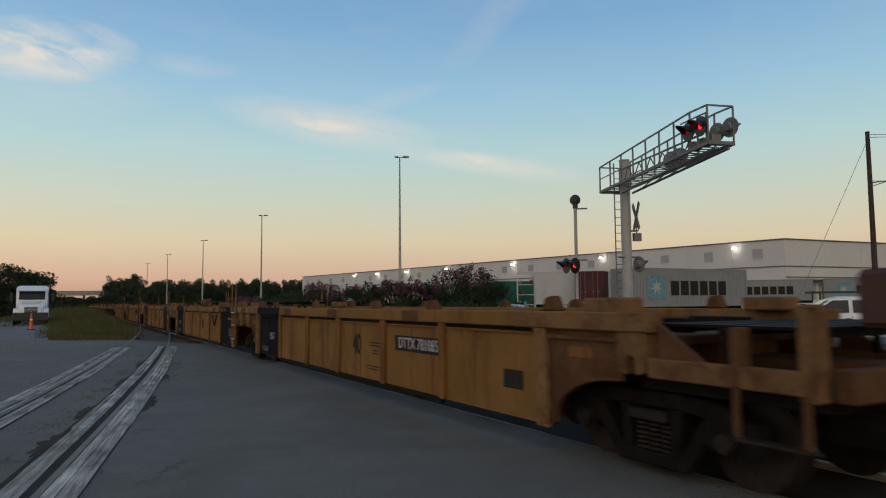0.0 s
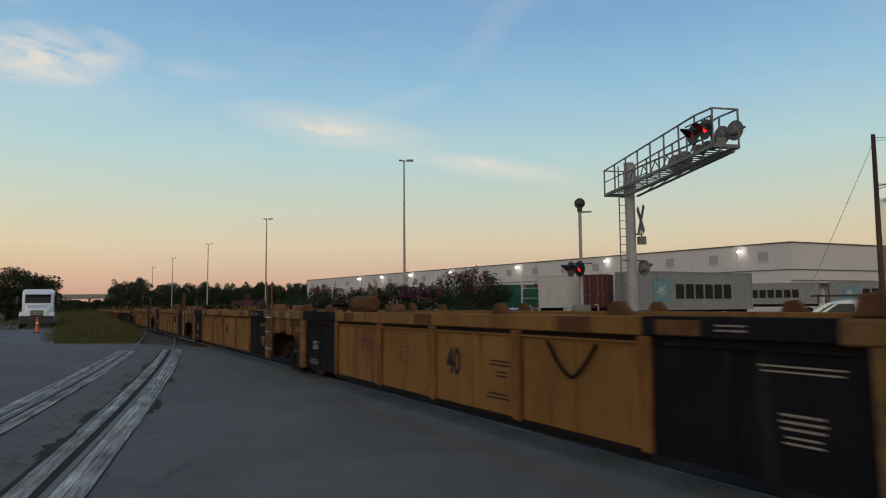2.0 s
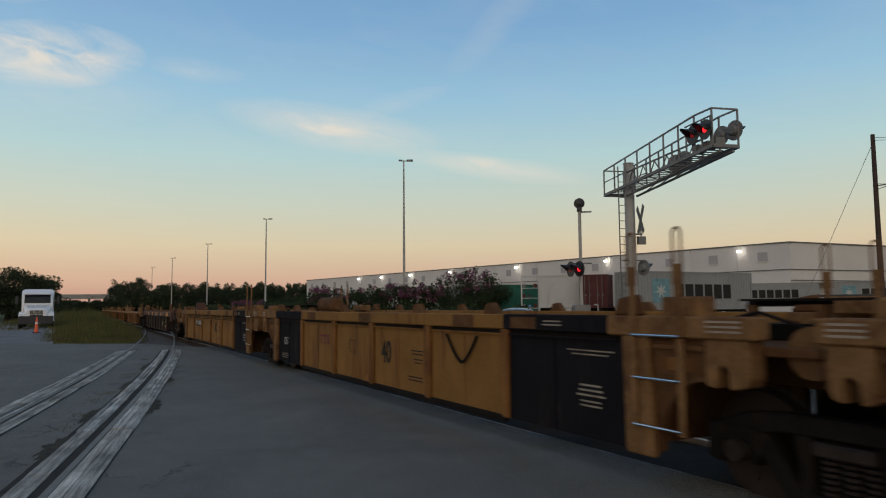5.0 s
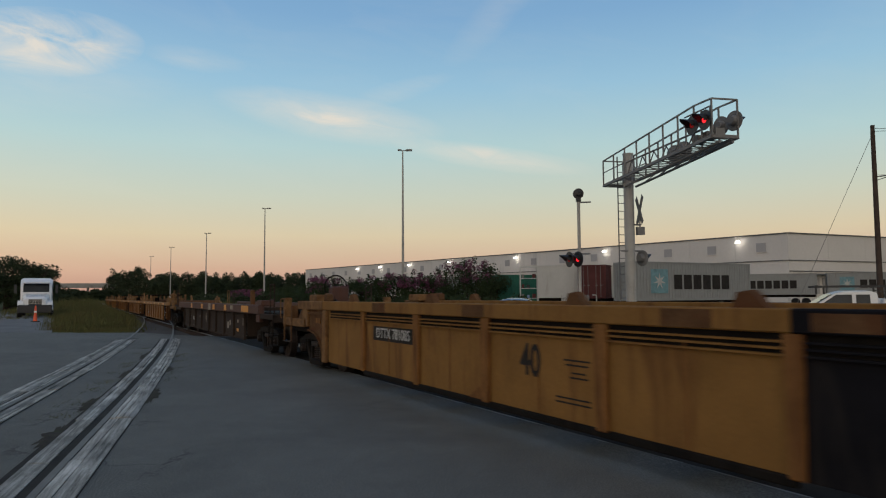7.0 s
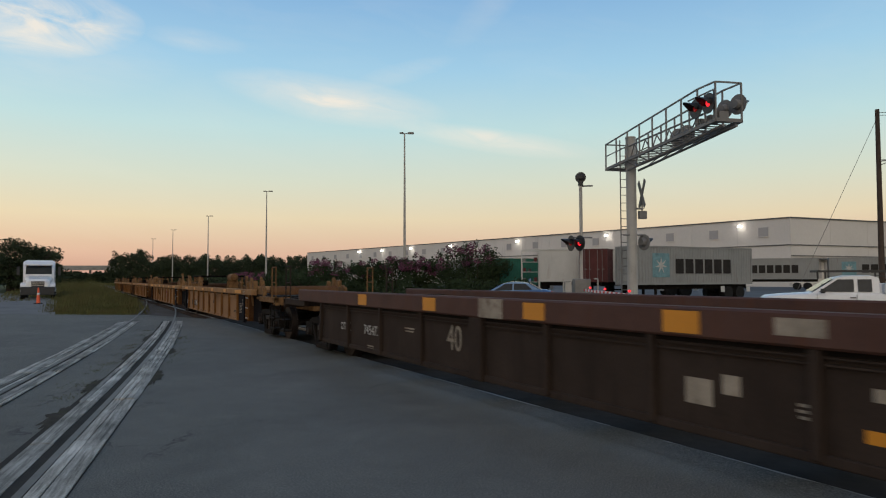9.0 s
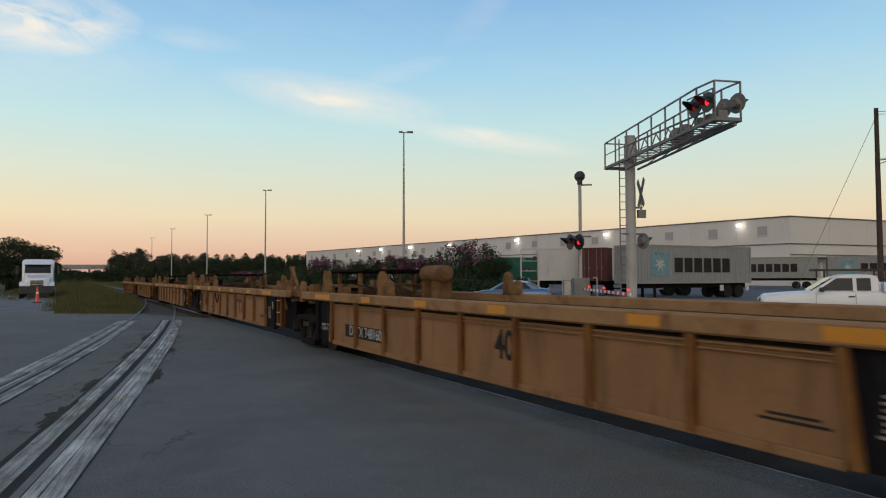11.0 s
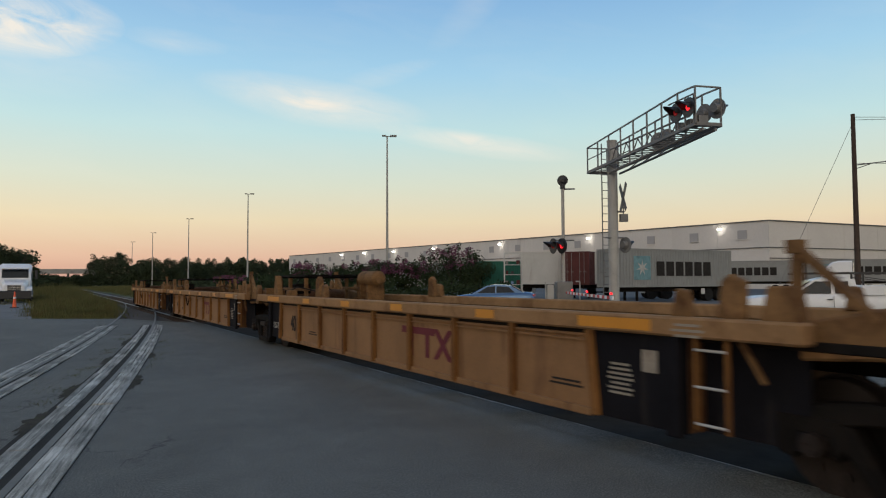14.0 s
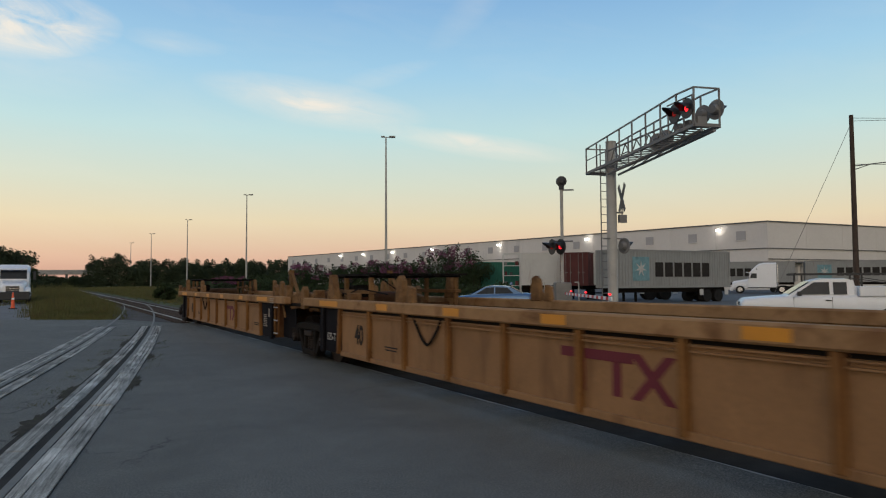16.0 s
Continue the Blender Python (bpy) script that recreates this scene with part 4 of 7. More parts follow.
def gear_rear(u, zt, mat, tank):
    """Brake rigging on the leading end of a well: walkway frame, valve, tank."""
    for k in (-0.9, 0.9):
        bm = B()
        for x in (0.78, 1.6, 2.8):
            beam(bm, (x, k, zt - 0.25), (x, k, zt + 0.41), 0.08, 0.08)
        box(bm, 0.62, 2.9, k - 0.06, k + 0.06, zt + 0.10, zt + 0.17)
        part("gear_frame", bm, mat, u, "", .01)
    bm = B()
    for i in range(7):
        box(bm, 0.6, 3.1, -0.98 + i * 0.29, -0.98 + i * 0.29 + 0.2, zt + 0.44, zt + 0.475)
    for x in (0.75, 1.6, 2.8):
        box(bm, x, x + 0.05, -0.98, 0.96, zt + 0.40, zt + 0.44)
    part("walkway", bm, M["grime_and_shade"], u, "dark steel grating walkway")["kind"] = "stuff"
    for x, w, h in ((0.85, 0.2, 0.16), (1.7, 0.28, 0.12), (2.7, 0.22, 0.12)):
        simple("corner_block", mat, u, (x, x + w, 1.14, 1.34, zt - 0.02, zt + h), bevel=.015)
    bm = B()
    chain(bm, [(0.5, 1.05, zt + 0.10), (1.1, 1.08, zt + 0.16), (1.9, 1.0, zt + 0.08), (2.6, 1.05, zt + 0.2), (3.5, 0.9, zt + 0.1)], 0.012)
    part("brake_pipe", bm, M["grime_and_shade"], u, "dark brake piping")
    bm = B()
    chain(bm, [(0.4, 0.4, zt + 0.2), (1.2, 0.5, zt + 0.42), (2.2, 0.45, zt + 0.40), (2.8, 0.3, zt + 0.12)], 0.011)
    part("brake_pipe", bm, M["grime_and_shade"], u, "dark brake piping")
    bm = B()
    box(bm, 1.5, 1.86, 0.45, 0.85, zt + 0.02, zt + 0.26)
    box(bm, 0.95, 1.2, 0.55, 0.9, zt + 0.02, zt + 0.2)
    part("brake_valve", bm, M["grime_and_shade"], u, "", .03)
    if tank:
        bm = B()
        rod(bm, (3.5, -0.25, zt + 0.38), (4.3, -0.25, zt + 0.38), 0.17, 20)
        rod(bm, (3.43, -0.25, zt + 0.38), (3.5, -0.25, zt + 0.38), 0.11, 20, 0.17)
        rod(bm, (4.3, -0.25, zt + 0.38), (4.37, -0.25, zt + 0.38), 0.17, 20, 0.11)
        part("brake_tank", bm, mat, u, "yellow brake air tank", smooth=False)
        simple("tank_cradle", mat, u, (3.65, 3.73, -0.45, -0.05, zt - 0.1, zt + 0.24))
        simple("tank_cradle", mat, u, (4.08, 4.16, -0.45, -0.05, zt - 0.1, zt + 0.24))
    for k in (1, -1):
        bm = B()
        prism(bm, [(4.72, zt - 0.02), (5.02, zt - 0.02), (4.96, zt + 0.34), (4.86, zt + 0.42), (4.76, zt + 0.36)], k * 1.3 - 0.05, k * 1.3 + 0.05)
        part("guide_post", bm, mat, u, "", .012)
        bm = B()
        prism(bm, [(5.08, zt - 0.02), (5.30, zt - 0.02), (5.26, zt + 0.22), (5.14, zt + 0.26)], k * 1.3 - 0.05, k * 1.3 + 0.05)
        part("guide_post", bm, mat, u, "", .012)
        bm = B()
        prism(bm, [(1.72, zt - 0.02), (2.16, zt - 0.02), (2.12, zt + 0.16), (2.00, zt + 0.46), (1.86, zt + 0.46), (1.80, zt + 0.2)], k * 1.3 - 0.06, k * 1.3 + 0.06)
        part("guide_post", bm, mat, u, "", .015)
        bm = B()
        prism(bm, [(0.25, zt - 0.24), (0.5, zt - 0.24), (0.48, zt + 0.16), (0.38, zt + 0.24), (0.27, zt + 0.16)], k * 1.34 - 0.05, k * 1.34 + 0.06)
        part("end_lug", bm, mat, u, "", .012)


def step_frame(u, x, mat):
    for e in (-0.15, 0.15):
        bm = B()
        box(bm, x + e - 0.013, x + e + 0.013, 1.36, 1.40, 0.42, 1.18)
        part("step_stile", bm, M["rib"], u)
    for i in range(3):
        bm = B()
        rod(bm, (x - 0.15, 1.40, 0.47 + i * 0.30), (x + 0.15, 1.40, 0.47 + i * 0.30), 0.012)
        part("step_rung", bm, M["white"], u, "pale worn step rung")
    bm = B()
    beam(bm, (x + 0.22, 1.3, 1.15), (x + 0.42, 1.3, 0.85), 0.035, 0.035)
    part("step_brace", bm, mat, u)


def end_deck(u, e, x, mat, zt, wheel_hand=False):
    """The outer end of a car: deck over its own truck, sill, coupler, steps and rail."""
    bm = B()
    x0, x1 = sorted((x, x - e * 1.75))
    box(bm, x0, x1, -0.35, 0.35, 0.78, 1.10)
    box(bm, min(x - e * 1.75, x - e * 1.6), max(x - e * 1.75, x - e * 1.6), -1.4, 1.4, 0.95, 1.16)
    box(bm, x0, x1, -1.4, -1.28, 1.02, 1.16)
    box(bm, x0, x1, 1.28, 1.4, 1.02, 1.16)
    part("end_deck", bm, mat, u, "rusted open deck at the end of the car", .01)
    bm = B()
    for i in range(7):
        box(bm, x0 + 0.02, x1 - 0.02, -1.2 + i * 0.36, -1.2 + i * 0.36 + 0.26, 1.16, 1.19)
    part("deck_grating", bm, M["grime_and_shade"], u)
    bm = B()
    box(bm, min(x - e * 1.75, x - e * 2.15), max(x - e * 1.75, x - e * 2.15), -0.11, 0.11, 0.74, 0.98)
    box(bm, min(x - e * 2.05, x - e * 2.34), max(x - e * 2.05, x - e * 2.34), -0.17, 0.17, 0.70, 1.0)
    part("coupler", bm, M["grime_and_shade"], u, "", .03)
    for k in (1, -1):
        bm = B()
        xx = x - e * 1.68
        for zz in (0.35, 0.62):
            box(bm, xx - 0.22, xx + 0.22, k * 1.36 - 0.1, k * 1.36 + 0.1, zz, zz + 0.025)
        for q in (-0.2, 0.2):
            rod(bm, (xx + q, k * 1.44, 0.35), (xx + q, k * 1.44, 1.0), 0.014)
        part("sill_step", bm, M["grime_and_shade"], u)
        bm = B()
        chain(bm, [(xx, k * 1.36, 1.16), (xx, k * 1.36, 1.95), (xx + e * 0.4, k * 1.36, 1.95), (xx + e * 0.4, k * 1.36, 1.16)], 0.018)
        rod(bm, (xx, k * 1.36, 1.55), (xx + e * 0.4, k * 1.36, 1.55), 0.014)
        part("hand_rail", bm, mat, u)
    if wheel_hand:
        bm = B()
        cx = x - e * 1.45
        box(bm, cx - 0.07, cx + 0.07, 0.66, 0.84, 1.16, 1.75)
        pts = [(cx - e * 0.12, 0.75 + 0.26 * math.cos(i * math.pi / 9), 1.78 + 0.26 * math.sin(i * math.pi / 9)) for i in range(19)]
        chain(bm, pts, 0.016)
        for i in range(0, 18, 6):
            rod(bm, (cx - e * 0.12, 0.75, 1.78), pts[i], 0.012)
        part("hand_brake", bm, M["brownchord"], u, "upright hand brake wheel")


def outer_end_a(u, e, x0):
    """The open outer end of an older car: side sills, deck at chord height, steps, posts, hand brake."""
    X = lambda c: x0 + e * c
    for k in (1, -1):
        bm = B()
        box(bm, *sorted((X(-1.52), X(0.06))), *sorted((k * 1.30, k * 1.40)), 0.94, 1.12)
        part("side_sill", bm, M["gear"], u, "rust-worn yellow end sill", .012)
        bm = B()
        box(bm, *sorted((X(-1.55), X(-1.42))), *sorted((k * 1.24, k * 1.42)), 0.90, 1.60)
        part("corner_post", bm, M["gear"], u, "", .012)
        bm = B()
        box(bm, *sorted((X(-0.92), X(-0.82))), *sorted((k * 1.26, k * 1.41)), 0.95, 1.42)
        part("corner_post", bm, M["rusty"], u, "", .012)
        bm = B()
        prism(bm, [(X(-0.05), 1.10), (X(-0.55), 1.10), (X(-0.05), 1.42)], *sorted((k * 1.30, k * 1.36)))
        part("knee_brace", bm, M["rusty"], u)
        bm = B()
        chain(bm, [(X(-1.62), k * 1.44, 1.10), (X(-1.64), k * 1.46, 1.16), (X(-1.64), k * 1.46, 1.54), (X(-1.60), k * 1.44, 1.58), (X(-1.48), k * 1.40, 1.58)], 0.016)
        part("hand_rail", bm, M["gear"], u)
        for c in (-0.88, -1.47):
            bm = B()
            box(bm, X(c) - 0.03, X(c) + 0.03, *sorted((k * 1.40, k * 1.42)), 0.55, 0.95)
            part("step_hanger", bm, M["rusty"], u)
        bm = B()
        box(bm, *sorted((X(-1.5), X(-0.85))), *sorted((k * 1.34, k * 1.44)), 0.55, 0.575)
        part("sill_step", bm, M["wheel"], u, "pale-edged step tread")
    bm = B()
    for i in range(8):
        box(bm, *sorted((X(-1.35), X(0.25))), -1.2 + i * 0.3, -0.96 + i * 0.3, 1.40, 1.425)
    for c in (-1.3, -0.6, 0.1):
        box(bm, *sorted((X(c), X(c) + 0.06)), -1.2, 1.18, 1.34, 1.40)
        for y in (-1.1, 1.1):
            box(bm, *sorted((X(c), X(c) + 0.06)), y - 0.03, y + 0.03, 1.1, 1.40)
    part("deck_grating", bm, M["grime_and_shade"], u, "dark grating deck")["kind"] = "stuff"
    bm = B()
    box(bm, *sorted((X(-1.75), X(0.3))), -0.35, 0.35, 0.78, 1.10)
    box(bm, *sorted((X(-1.72), X(-1.56))), -1.24, 1.24, 0.90, 1.14)
    part("centre_sill", bm, M["rusty"], u, "", .012)
    simple("underframe", M["grime_and_shade"], u, (*sorted((X(-1.5), X(0.4))), -1.15, 1.15, 0.80, 0.93), bevel=.01, label="dark greasy underframe plate")
    simple("draft_gear", M["grime_and_shade"], u, (*sorted((X(-1.7), X(-1.0))), -0.5, 0.5, 0.45, 0.79), bevel=.03)
    bm = B()
    box(bm, *sorted((X(-2.15), X(-1.75))), -0.11, 0.11, 0.74, 0.98)
    box(bm, *sorted((X(-2.34), X(-2.05))), -0.17, 0.17, 0.70, 1.0)
    chain(bm, [(X(-1.7), 0.45, 0.85), (X(-1.95), 0.42, 0.55), (X(-2.25), 0.3, 0.42)], 0.03)
    part("coupler", bm, M["grime_and_shade"], u, "", .02)
    bm = B()
    cx = X(-1.62) if e > 0 else X(0.02)
    box(bm, cx - 0.16, cx + 0.16, 0.35, 0.75, 1.42, 1.86)
    part("brake_housing", bm, M["brownchord"], u, "dull red-brown hand brake housing", .04)
    bm = B()
    wx = X(-1.80) if e > 0 else X(-0.20)
    pts = [(wx, 0.55 + 0.27 * math.cos(i * math.pi / 12), 1.85 + 0.27 * math.sin(i * math.pi / 12)) for i in range(25)]
    chain(bm, pts, 0.018)
    for i in range(0, 24, 4):
        rod(bm, (wx, 0.55, 1.85), pts[i], 0.012)
    rod(bm, (wx, 0.55, 1.85), (cx, 0.55, 1.80), 0.03)
    part("hand_brake", bm, M["grime_and_shade"], u, "upright spoked hand brake wheel")


def mirrored(u, build, *args):
    """Builds parts on a car, then swaps its two ends for them."""
    old = set(u.children)
    build(u, *args)
    for o in u.children:
        if o not in old:
            o.data.transform(Matrix(((-1, 0, 0, L), (0, 1, 0, 0), (0, 0, 1, 0), (0, 0, 0, 1))))
            o.data.flip_normals()


FRONTS_A = [-153.07, -137.15, -121.23, -105.31, -89.39]
FRONTS_B = [-49.42, -33.47, -17.53, -1.6, 14.34]
BROWN = -69.6
UNITS, WHEELS = [], []
L = 15.92
for i, q in enumerate(FRONTS_A):
    u = unit_a("weathered yellow well car with black end bays, coupled in a train", i == 0, i == 4, i == 4)
    UNITS.append((u, q))
    bogie(u, 0.34 if i == 0 else 0.0)
    if i == 4:
        bogie(u, L - 0.1)
        outer_end_a(u, -1, L)
    if i == 0:
        outer_end_a(u, 1, 0.0)
        simple("data_plate", M["ink"], u, (2.02, 2.42, 1.378, 1.382, 0.62, 0.84))
    if i > 0:
        ladder(u, 1.70, 1.15, 1, M["gear"])
        ladder(u, 1.70, 1.15, -1, M["gear"])
        bm = B()
        for k in range(5):
            box(bm, -1.5, 1.2, -0.55 + k * 0.25, -0.36 + k * 0.25, 1.655, 1.675)
        for xx in (-1.4, -0.2, 1.05):
            box(bm, xx, xx + 0.06, -0.55, 0.64, 1.62, 1.655)
        part("walkway", bm, M["grime_and_shade"], u, "dark steel grating walkway over the joint")["kind"] = "stuff"
        for xx in (0.4, 1.05):
            for k in (-0.5, 0.6):
                simple("walkway_leg", M["rusty"], u, (xx, xx + 0.08, k - 0.04, k + 0.04, 1.28, 1.62))
    if i in (0, 4):
        x = 4.74 if i == 0 else 11.03
        simple("number_panel", M["ink"], u, (x - 0.80, x + 0.80, 1.378, 1.38, 0.88, 1.12))
        writing("car_number", "DTTX 781085", 0.235, M["white"], u, side_at(x, 1.0, 1.384), 0.96, bold=0.008)
        writing("well_size", "40", 0.50, M["ink"], u, side_at(7.2, 0.88, 1.38), 0.78, bold=0.02)
    else:
        writing("well_size", "40", 0.50, M["ink"], u, side_at(7.55, 0.86, 1.38), 0.78, bold=0.02)
    if i < 4:
        writing("truck_mark", "125-T", 0.25, M["white"], u, side_at(13.1 if i == 0 else 13.6, 0.80, 1.38), 0.85)
    y = 1.3765
    bm = B()
    if i < 4:
        bars(bm, 13.75, 0.50, 0.6, 3, y, 0.045, 0.014)
    if i > 0:
        bars(bm, 2.42, 1.17, 0.75, 2, y, 0.04, 0.014)
        bars(bm, 2.42, 0.82, 0.44, 3, y, 0.05, 0.020)
        bars(bm, 2.42, 0.66, 0.34, 2, y, 0.045, 0.016)
        bars(bm, 2.95, 1.46, 0.34, 2, 1.4435, 0.04, 0.016)
    if len(bm.verts):
        part("small_lettering", bm, M["decalpale"], u, "rows of tiny white lettering")["kind"] = "stuff"
    bm = B()
    bars(bm, 6.38, 0.95, 0.5, 2, y, 0.05, 0.018)
    bars(bm, 6.35, 0.82, 0.3, 2, y, 0.05, 0.018)
    bars(bm, 6.45, 0.55, 0.6, 2, y, 0.05, 0.018)
    part("small_lettering", bm, M["ink"], u, "rows of tiny dark lettering")["kind"] = "stuff"
    if i in (1, 3):
        hose(u, 4.98, 1.24, M["grime_and_shade"], 1.385)
    if i in (1, 2, 3):
        z, h = 0.96, 0.20
        for x0, x1, x2, x3 in ((10.83, 11.05, 10.91, 10.97), (10.63, 10.82, 10.70, 10.76)):
            simple("mark_stroke", M["maroon"], u, (x0, x1, y, y + 0.004, z + h / 2 - 0.045, z + h / 2), (x2, x3, y, y + 0.004, z - h / 2, z + h / 2 - 0.04))
        for sgn in (1, -1):
            bm = B()
            prism(bm, [(10.53 + sgn * 0.10, z + h / 2), (10.53 + sgn * 0.05, z + h / 2), (10.53 - sgn * 0.10, z - h / 2), (10.53 - sgn * 0.05, z - h / 2)], y, y + 0.004 + 0.001 * sgn)
            part("mark_stroke", bm, M["maroon"], u)
        for z0, z1, x0, x1 in ((0.78, 0.79, 9.0, 9.27), (1.0, 1.01, 9.0, 9.27), (0.79, 1.0, 9.0, 9.01), (0.79, 1.0, 9.26, 9.27)):
            simple("notice_outline", M["ink"], u, (x0, x1, y, y + 0.003, z0, z1))
    if i in (1, 3):
        bm = B()
        rod(bm, (L - 2.6, 0.2, 1.68), (L - 1.6, 0.2, 1.68), 0.19, 20)
        rod(bm, (L - 2.68, 0.2, 1.68), (L - 2.6, 0.2, 1.68), 0.12, 20, 0.19)
        rod(bm, (L - 1.6, 0.2, 1.68), (L - 1.52, 0.2, 1.68), 0.19, 20, 0.12)
        box(bm, L - 2.4, L - 2.32, 0.0, 0.4, 1.3, 1.55)
        box(bm, L - 1.88, L - 1.80, 0.0, 0.4, 1.3, 1.55)
        part("brake_tank", bm, M["rusty"], u)

L = 16.15
brown = unit_b("dark oxide-brown well car with red-brown chord and decals", ("brown", "brownchord", "brown"), 8, 0.26)
UNITS.append((brown, BROWN))
bogie(brown, 0.35), bogie(brown, L - 0.75)
end_deck(brown, 1, 0.45, M["brown"], 1.4), end_deck(brown, -1, L - 0.3, M["brown"], 1.4)
for k in (1, -1):
    simple("chord_box", M["brownchord"], brown, (0.10, 0.62, *sorted((k * 1.02, k * 1.38)), 1.38, 1.53), bevel=.02)
    simple("guide_post", M["rusty"], brown, (1.48, 1.66, *sorted((k * 1.22, k * 1.34)), 1.38, 1.82), bevel=.02)
    simple("chord_foot", M["brownchord"], brown, (0.15, 0.55, *sorted((k * 1.30, k * 1.42)), 0.92, 1.13), bevel=.02)
writing("car_number", "DTTX", 0.20, M["white"], brown, side_at(L - 2.9, 0.72, 1.36), 1.0)
writing("car_number", "745473", 0.24, M["white"], brown, side_at(L - 4.2, 0.72, 1.36), 1.0)
writing("well_size", "40", 0.5, M["decalpale"], brown, side_at(L - 7.2, 0.80, 1.36), 0.85)
simple("patch", M["decalpale"], brown, (4.6, 4.88, 1.357, 1.36, 0.58, 0.80))
simple("patch", M["decalpale"], brown, (7.6, 8.15, 1.451, 1.454, 1.15, 1.39))
simple("patch", M["decalpale"], brown, (3.55, 3.95, 1.451, 1.454, 1.22, 1.35))
simple("patch", M["decal"], brown, (3.08, 3.36, 1.357, 1.36, 0.54, 0.63))
simple("patch", M["decalpale"], brown, (3.05, 3.30, 1.357, 1.36, 0.82, 0.91))
simple("patch", M["decalpale"], brown, (2.35, 2.50, 1.357, 1.36, 0.75, 0.98))
simple("centre_rib", M["brown"], brown, (8.12, 8.44, 1.33, 1.44, 0.33, 1.14), bevel=.015)

simple("patch", M["decalpale"], brown, (4.33, 4.5, 1.357, 1.36, 0.70, 0.86))
bm = B()
bars(bm, 3.75, 0.72, 0.22, 3, 1.357)
bars(bm, 12.0, 0.45, 0.3, 2, 1.357)
bars(bm, 10.4, 0.86, 0.35, 2, 1.357)
part("small_lettering", bm, M["decalpale"], brown, "rows of tiny white lettering")["kind"] = "stuff"
L = 15.94
for i, q in enumerate(FRONTS_B):
    u = unit_b("sun-faded yellow well car with orange decals and maroon letters")
    UNITS.append((u, q))
    bogie(u, 0.0)
    mat = M["gear"]
    mirrored(u, gear_front, 1.335, mat)
    if i > 0:
        mirrored(u, gear_a_frame, 1.335, mat, L - 0.92)
    mirrored(u, gear_rear, 1.335, mat, i in (0, 2))
    mirrored(u, step_frame, L - 1.57, mat)
    if i == 0:
        end_deck(u, 1, 0.0, mat, 1.4)
    if i == 4:
        bogie(u, L)
    ys = 1.358
    if i == 0:
        simple("number_panel", M["ink"], u, (10.75, 12.75, ys, ys + 0.003, 0.52, 0.75))
        writing("car_number", "DTTX 748160", 0.26, M["white"], u, side_at(11.75, 0.635, ys + 0.006), 1.0)
        writing("well_size", "40", 0.5, M["ink"], u, side_at(7.2, 0.80, ys + 0.004), 0.85, bold=0.02)
    else:
        writing("well_size", "40", 0.46, M["ink"], u, side_at(12.62, 0.72, ys + 0.004), 0.8, bold=0.02)
        # the owner's mark as plain maroon shapes
        z, h = 0.77, 0.42
        yy = (ys, ys + 0.004)
        for x0, x1, x2, x3, y1 in ((6.60, 7.22, 6.85, 6.96, ys + 0.004), (6.20, 6.599, 6.36, 6.47, ys + 0.004)):
            simple("mark_stroke", M["maroon"], u, (x0, x1, *yy, z + h / 2 - 0.10, z + h / 2), (x2, x3, ys, y1, z - h / 2, z + h / 2 - 0.095))
        for sgn in (1, -1):
            bm = B()
            prism(bm, [(5.97 + sgn * 0.27, z + h / 2), (5.97 + sgn * 0.14, z + h / 2), (5.97 - sgn * 0.27, z - h / 2), (5.97 - sgn * 0.14, z - h / 2)], yy[0], yy[1] + 0.001 * sgn)
            part("mark_stroke", bm, M["maroon"], u)
    if i in (1, 3, 4):
        hose(u, 10.12, 1.12, M["grime_and_shade"], 1.36)
    bm = B()
    bars(bm, 3.4, 0.62, 0.6, 2, ys)
    bars(bm, L - 4.6, 0.62, 0.5, 2, ys)
    part("small_lettering", bm, M["ink"], u, "rows of tiny dark lettering")["kind"] = "stuff"
    bm = B()
    bars(bm, 2.62, 0.86, 0.34, 7, ys)
    bars(bm, 1.75, 1.27, 0.35, 3, 1.452)
    part("small_lettering", bm, M["decalpale"], u, "rows of tiny white lettering")["kind"] = "stuff"
    simple("data_plate", M["decalpale"], u, (2.16, 2.34, ys, ys + 0.004, 0.82, 1.02))
    if i < 4:
        writing("truck_mark", "125-T", 0.2, M["white"], u, side_at(13.95, 0.62, ys + 0.005), 0.95)


# ---- crossing signals ----
def flasher(parent, x, y, z, face, lit, back="hood", name="signal_head"):
    """A round black target with hood and red lens, facing the heading face (degrees)."""
    head = new(name)
    head.parent = parent
    head.matrix_basis = pose(x, y, z, 0, 0, face)   # looks along local +y
    bm = B()
    rod(bm, (0, -0.02, 0), (0, 0.0, 0), 0.30, 26)
    rod(bm, (0, -0.16, 0), (0, -0.02, 0), 0.12, 16, 0.17)
    part("target_disc", bm, M[back], head)
    bm = B()
    n = 14
    pts = [(0.165 * math.cos(math.pi * (-0.1 + 1.2 * i / n)), 0.165 * math.sin(math.pi * (-0.1 + 1.2 * i / n))) for i in range(n + 1)]
    for (a, b), (c, d) in zip(pts, pts[1:]):
        v = [bm.verts.new(p) for p in ((a, 0, b), (c, 0, d), (c, 0.14 + 0.27 * max(0, d) / 0.165, d), (a, 0.14 + 0.27 * max(0, b) / 0.165, b))]
        bm.faces.new(v)
    bmesh.ops.remove_doubles(bm, verts=bm.verts, dist=0.0005)
    hood = part("hood", bm, M["hood"], head)
    md = hood.modifiers.new("thick", "SOLIDIFY")
    md.thickness = 0.008
    bm = B()
    rod(bm, (0, 0.0, 0), (0, 0.03, 0), 0.095, 22, 0.07)
    part("lens", bm, M["lampred"] if lit else M["lensred"], head)
    return head


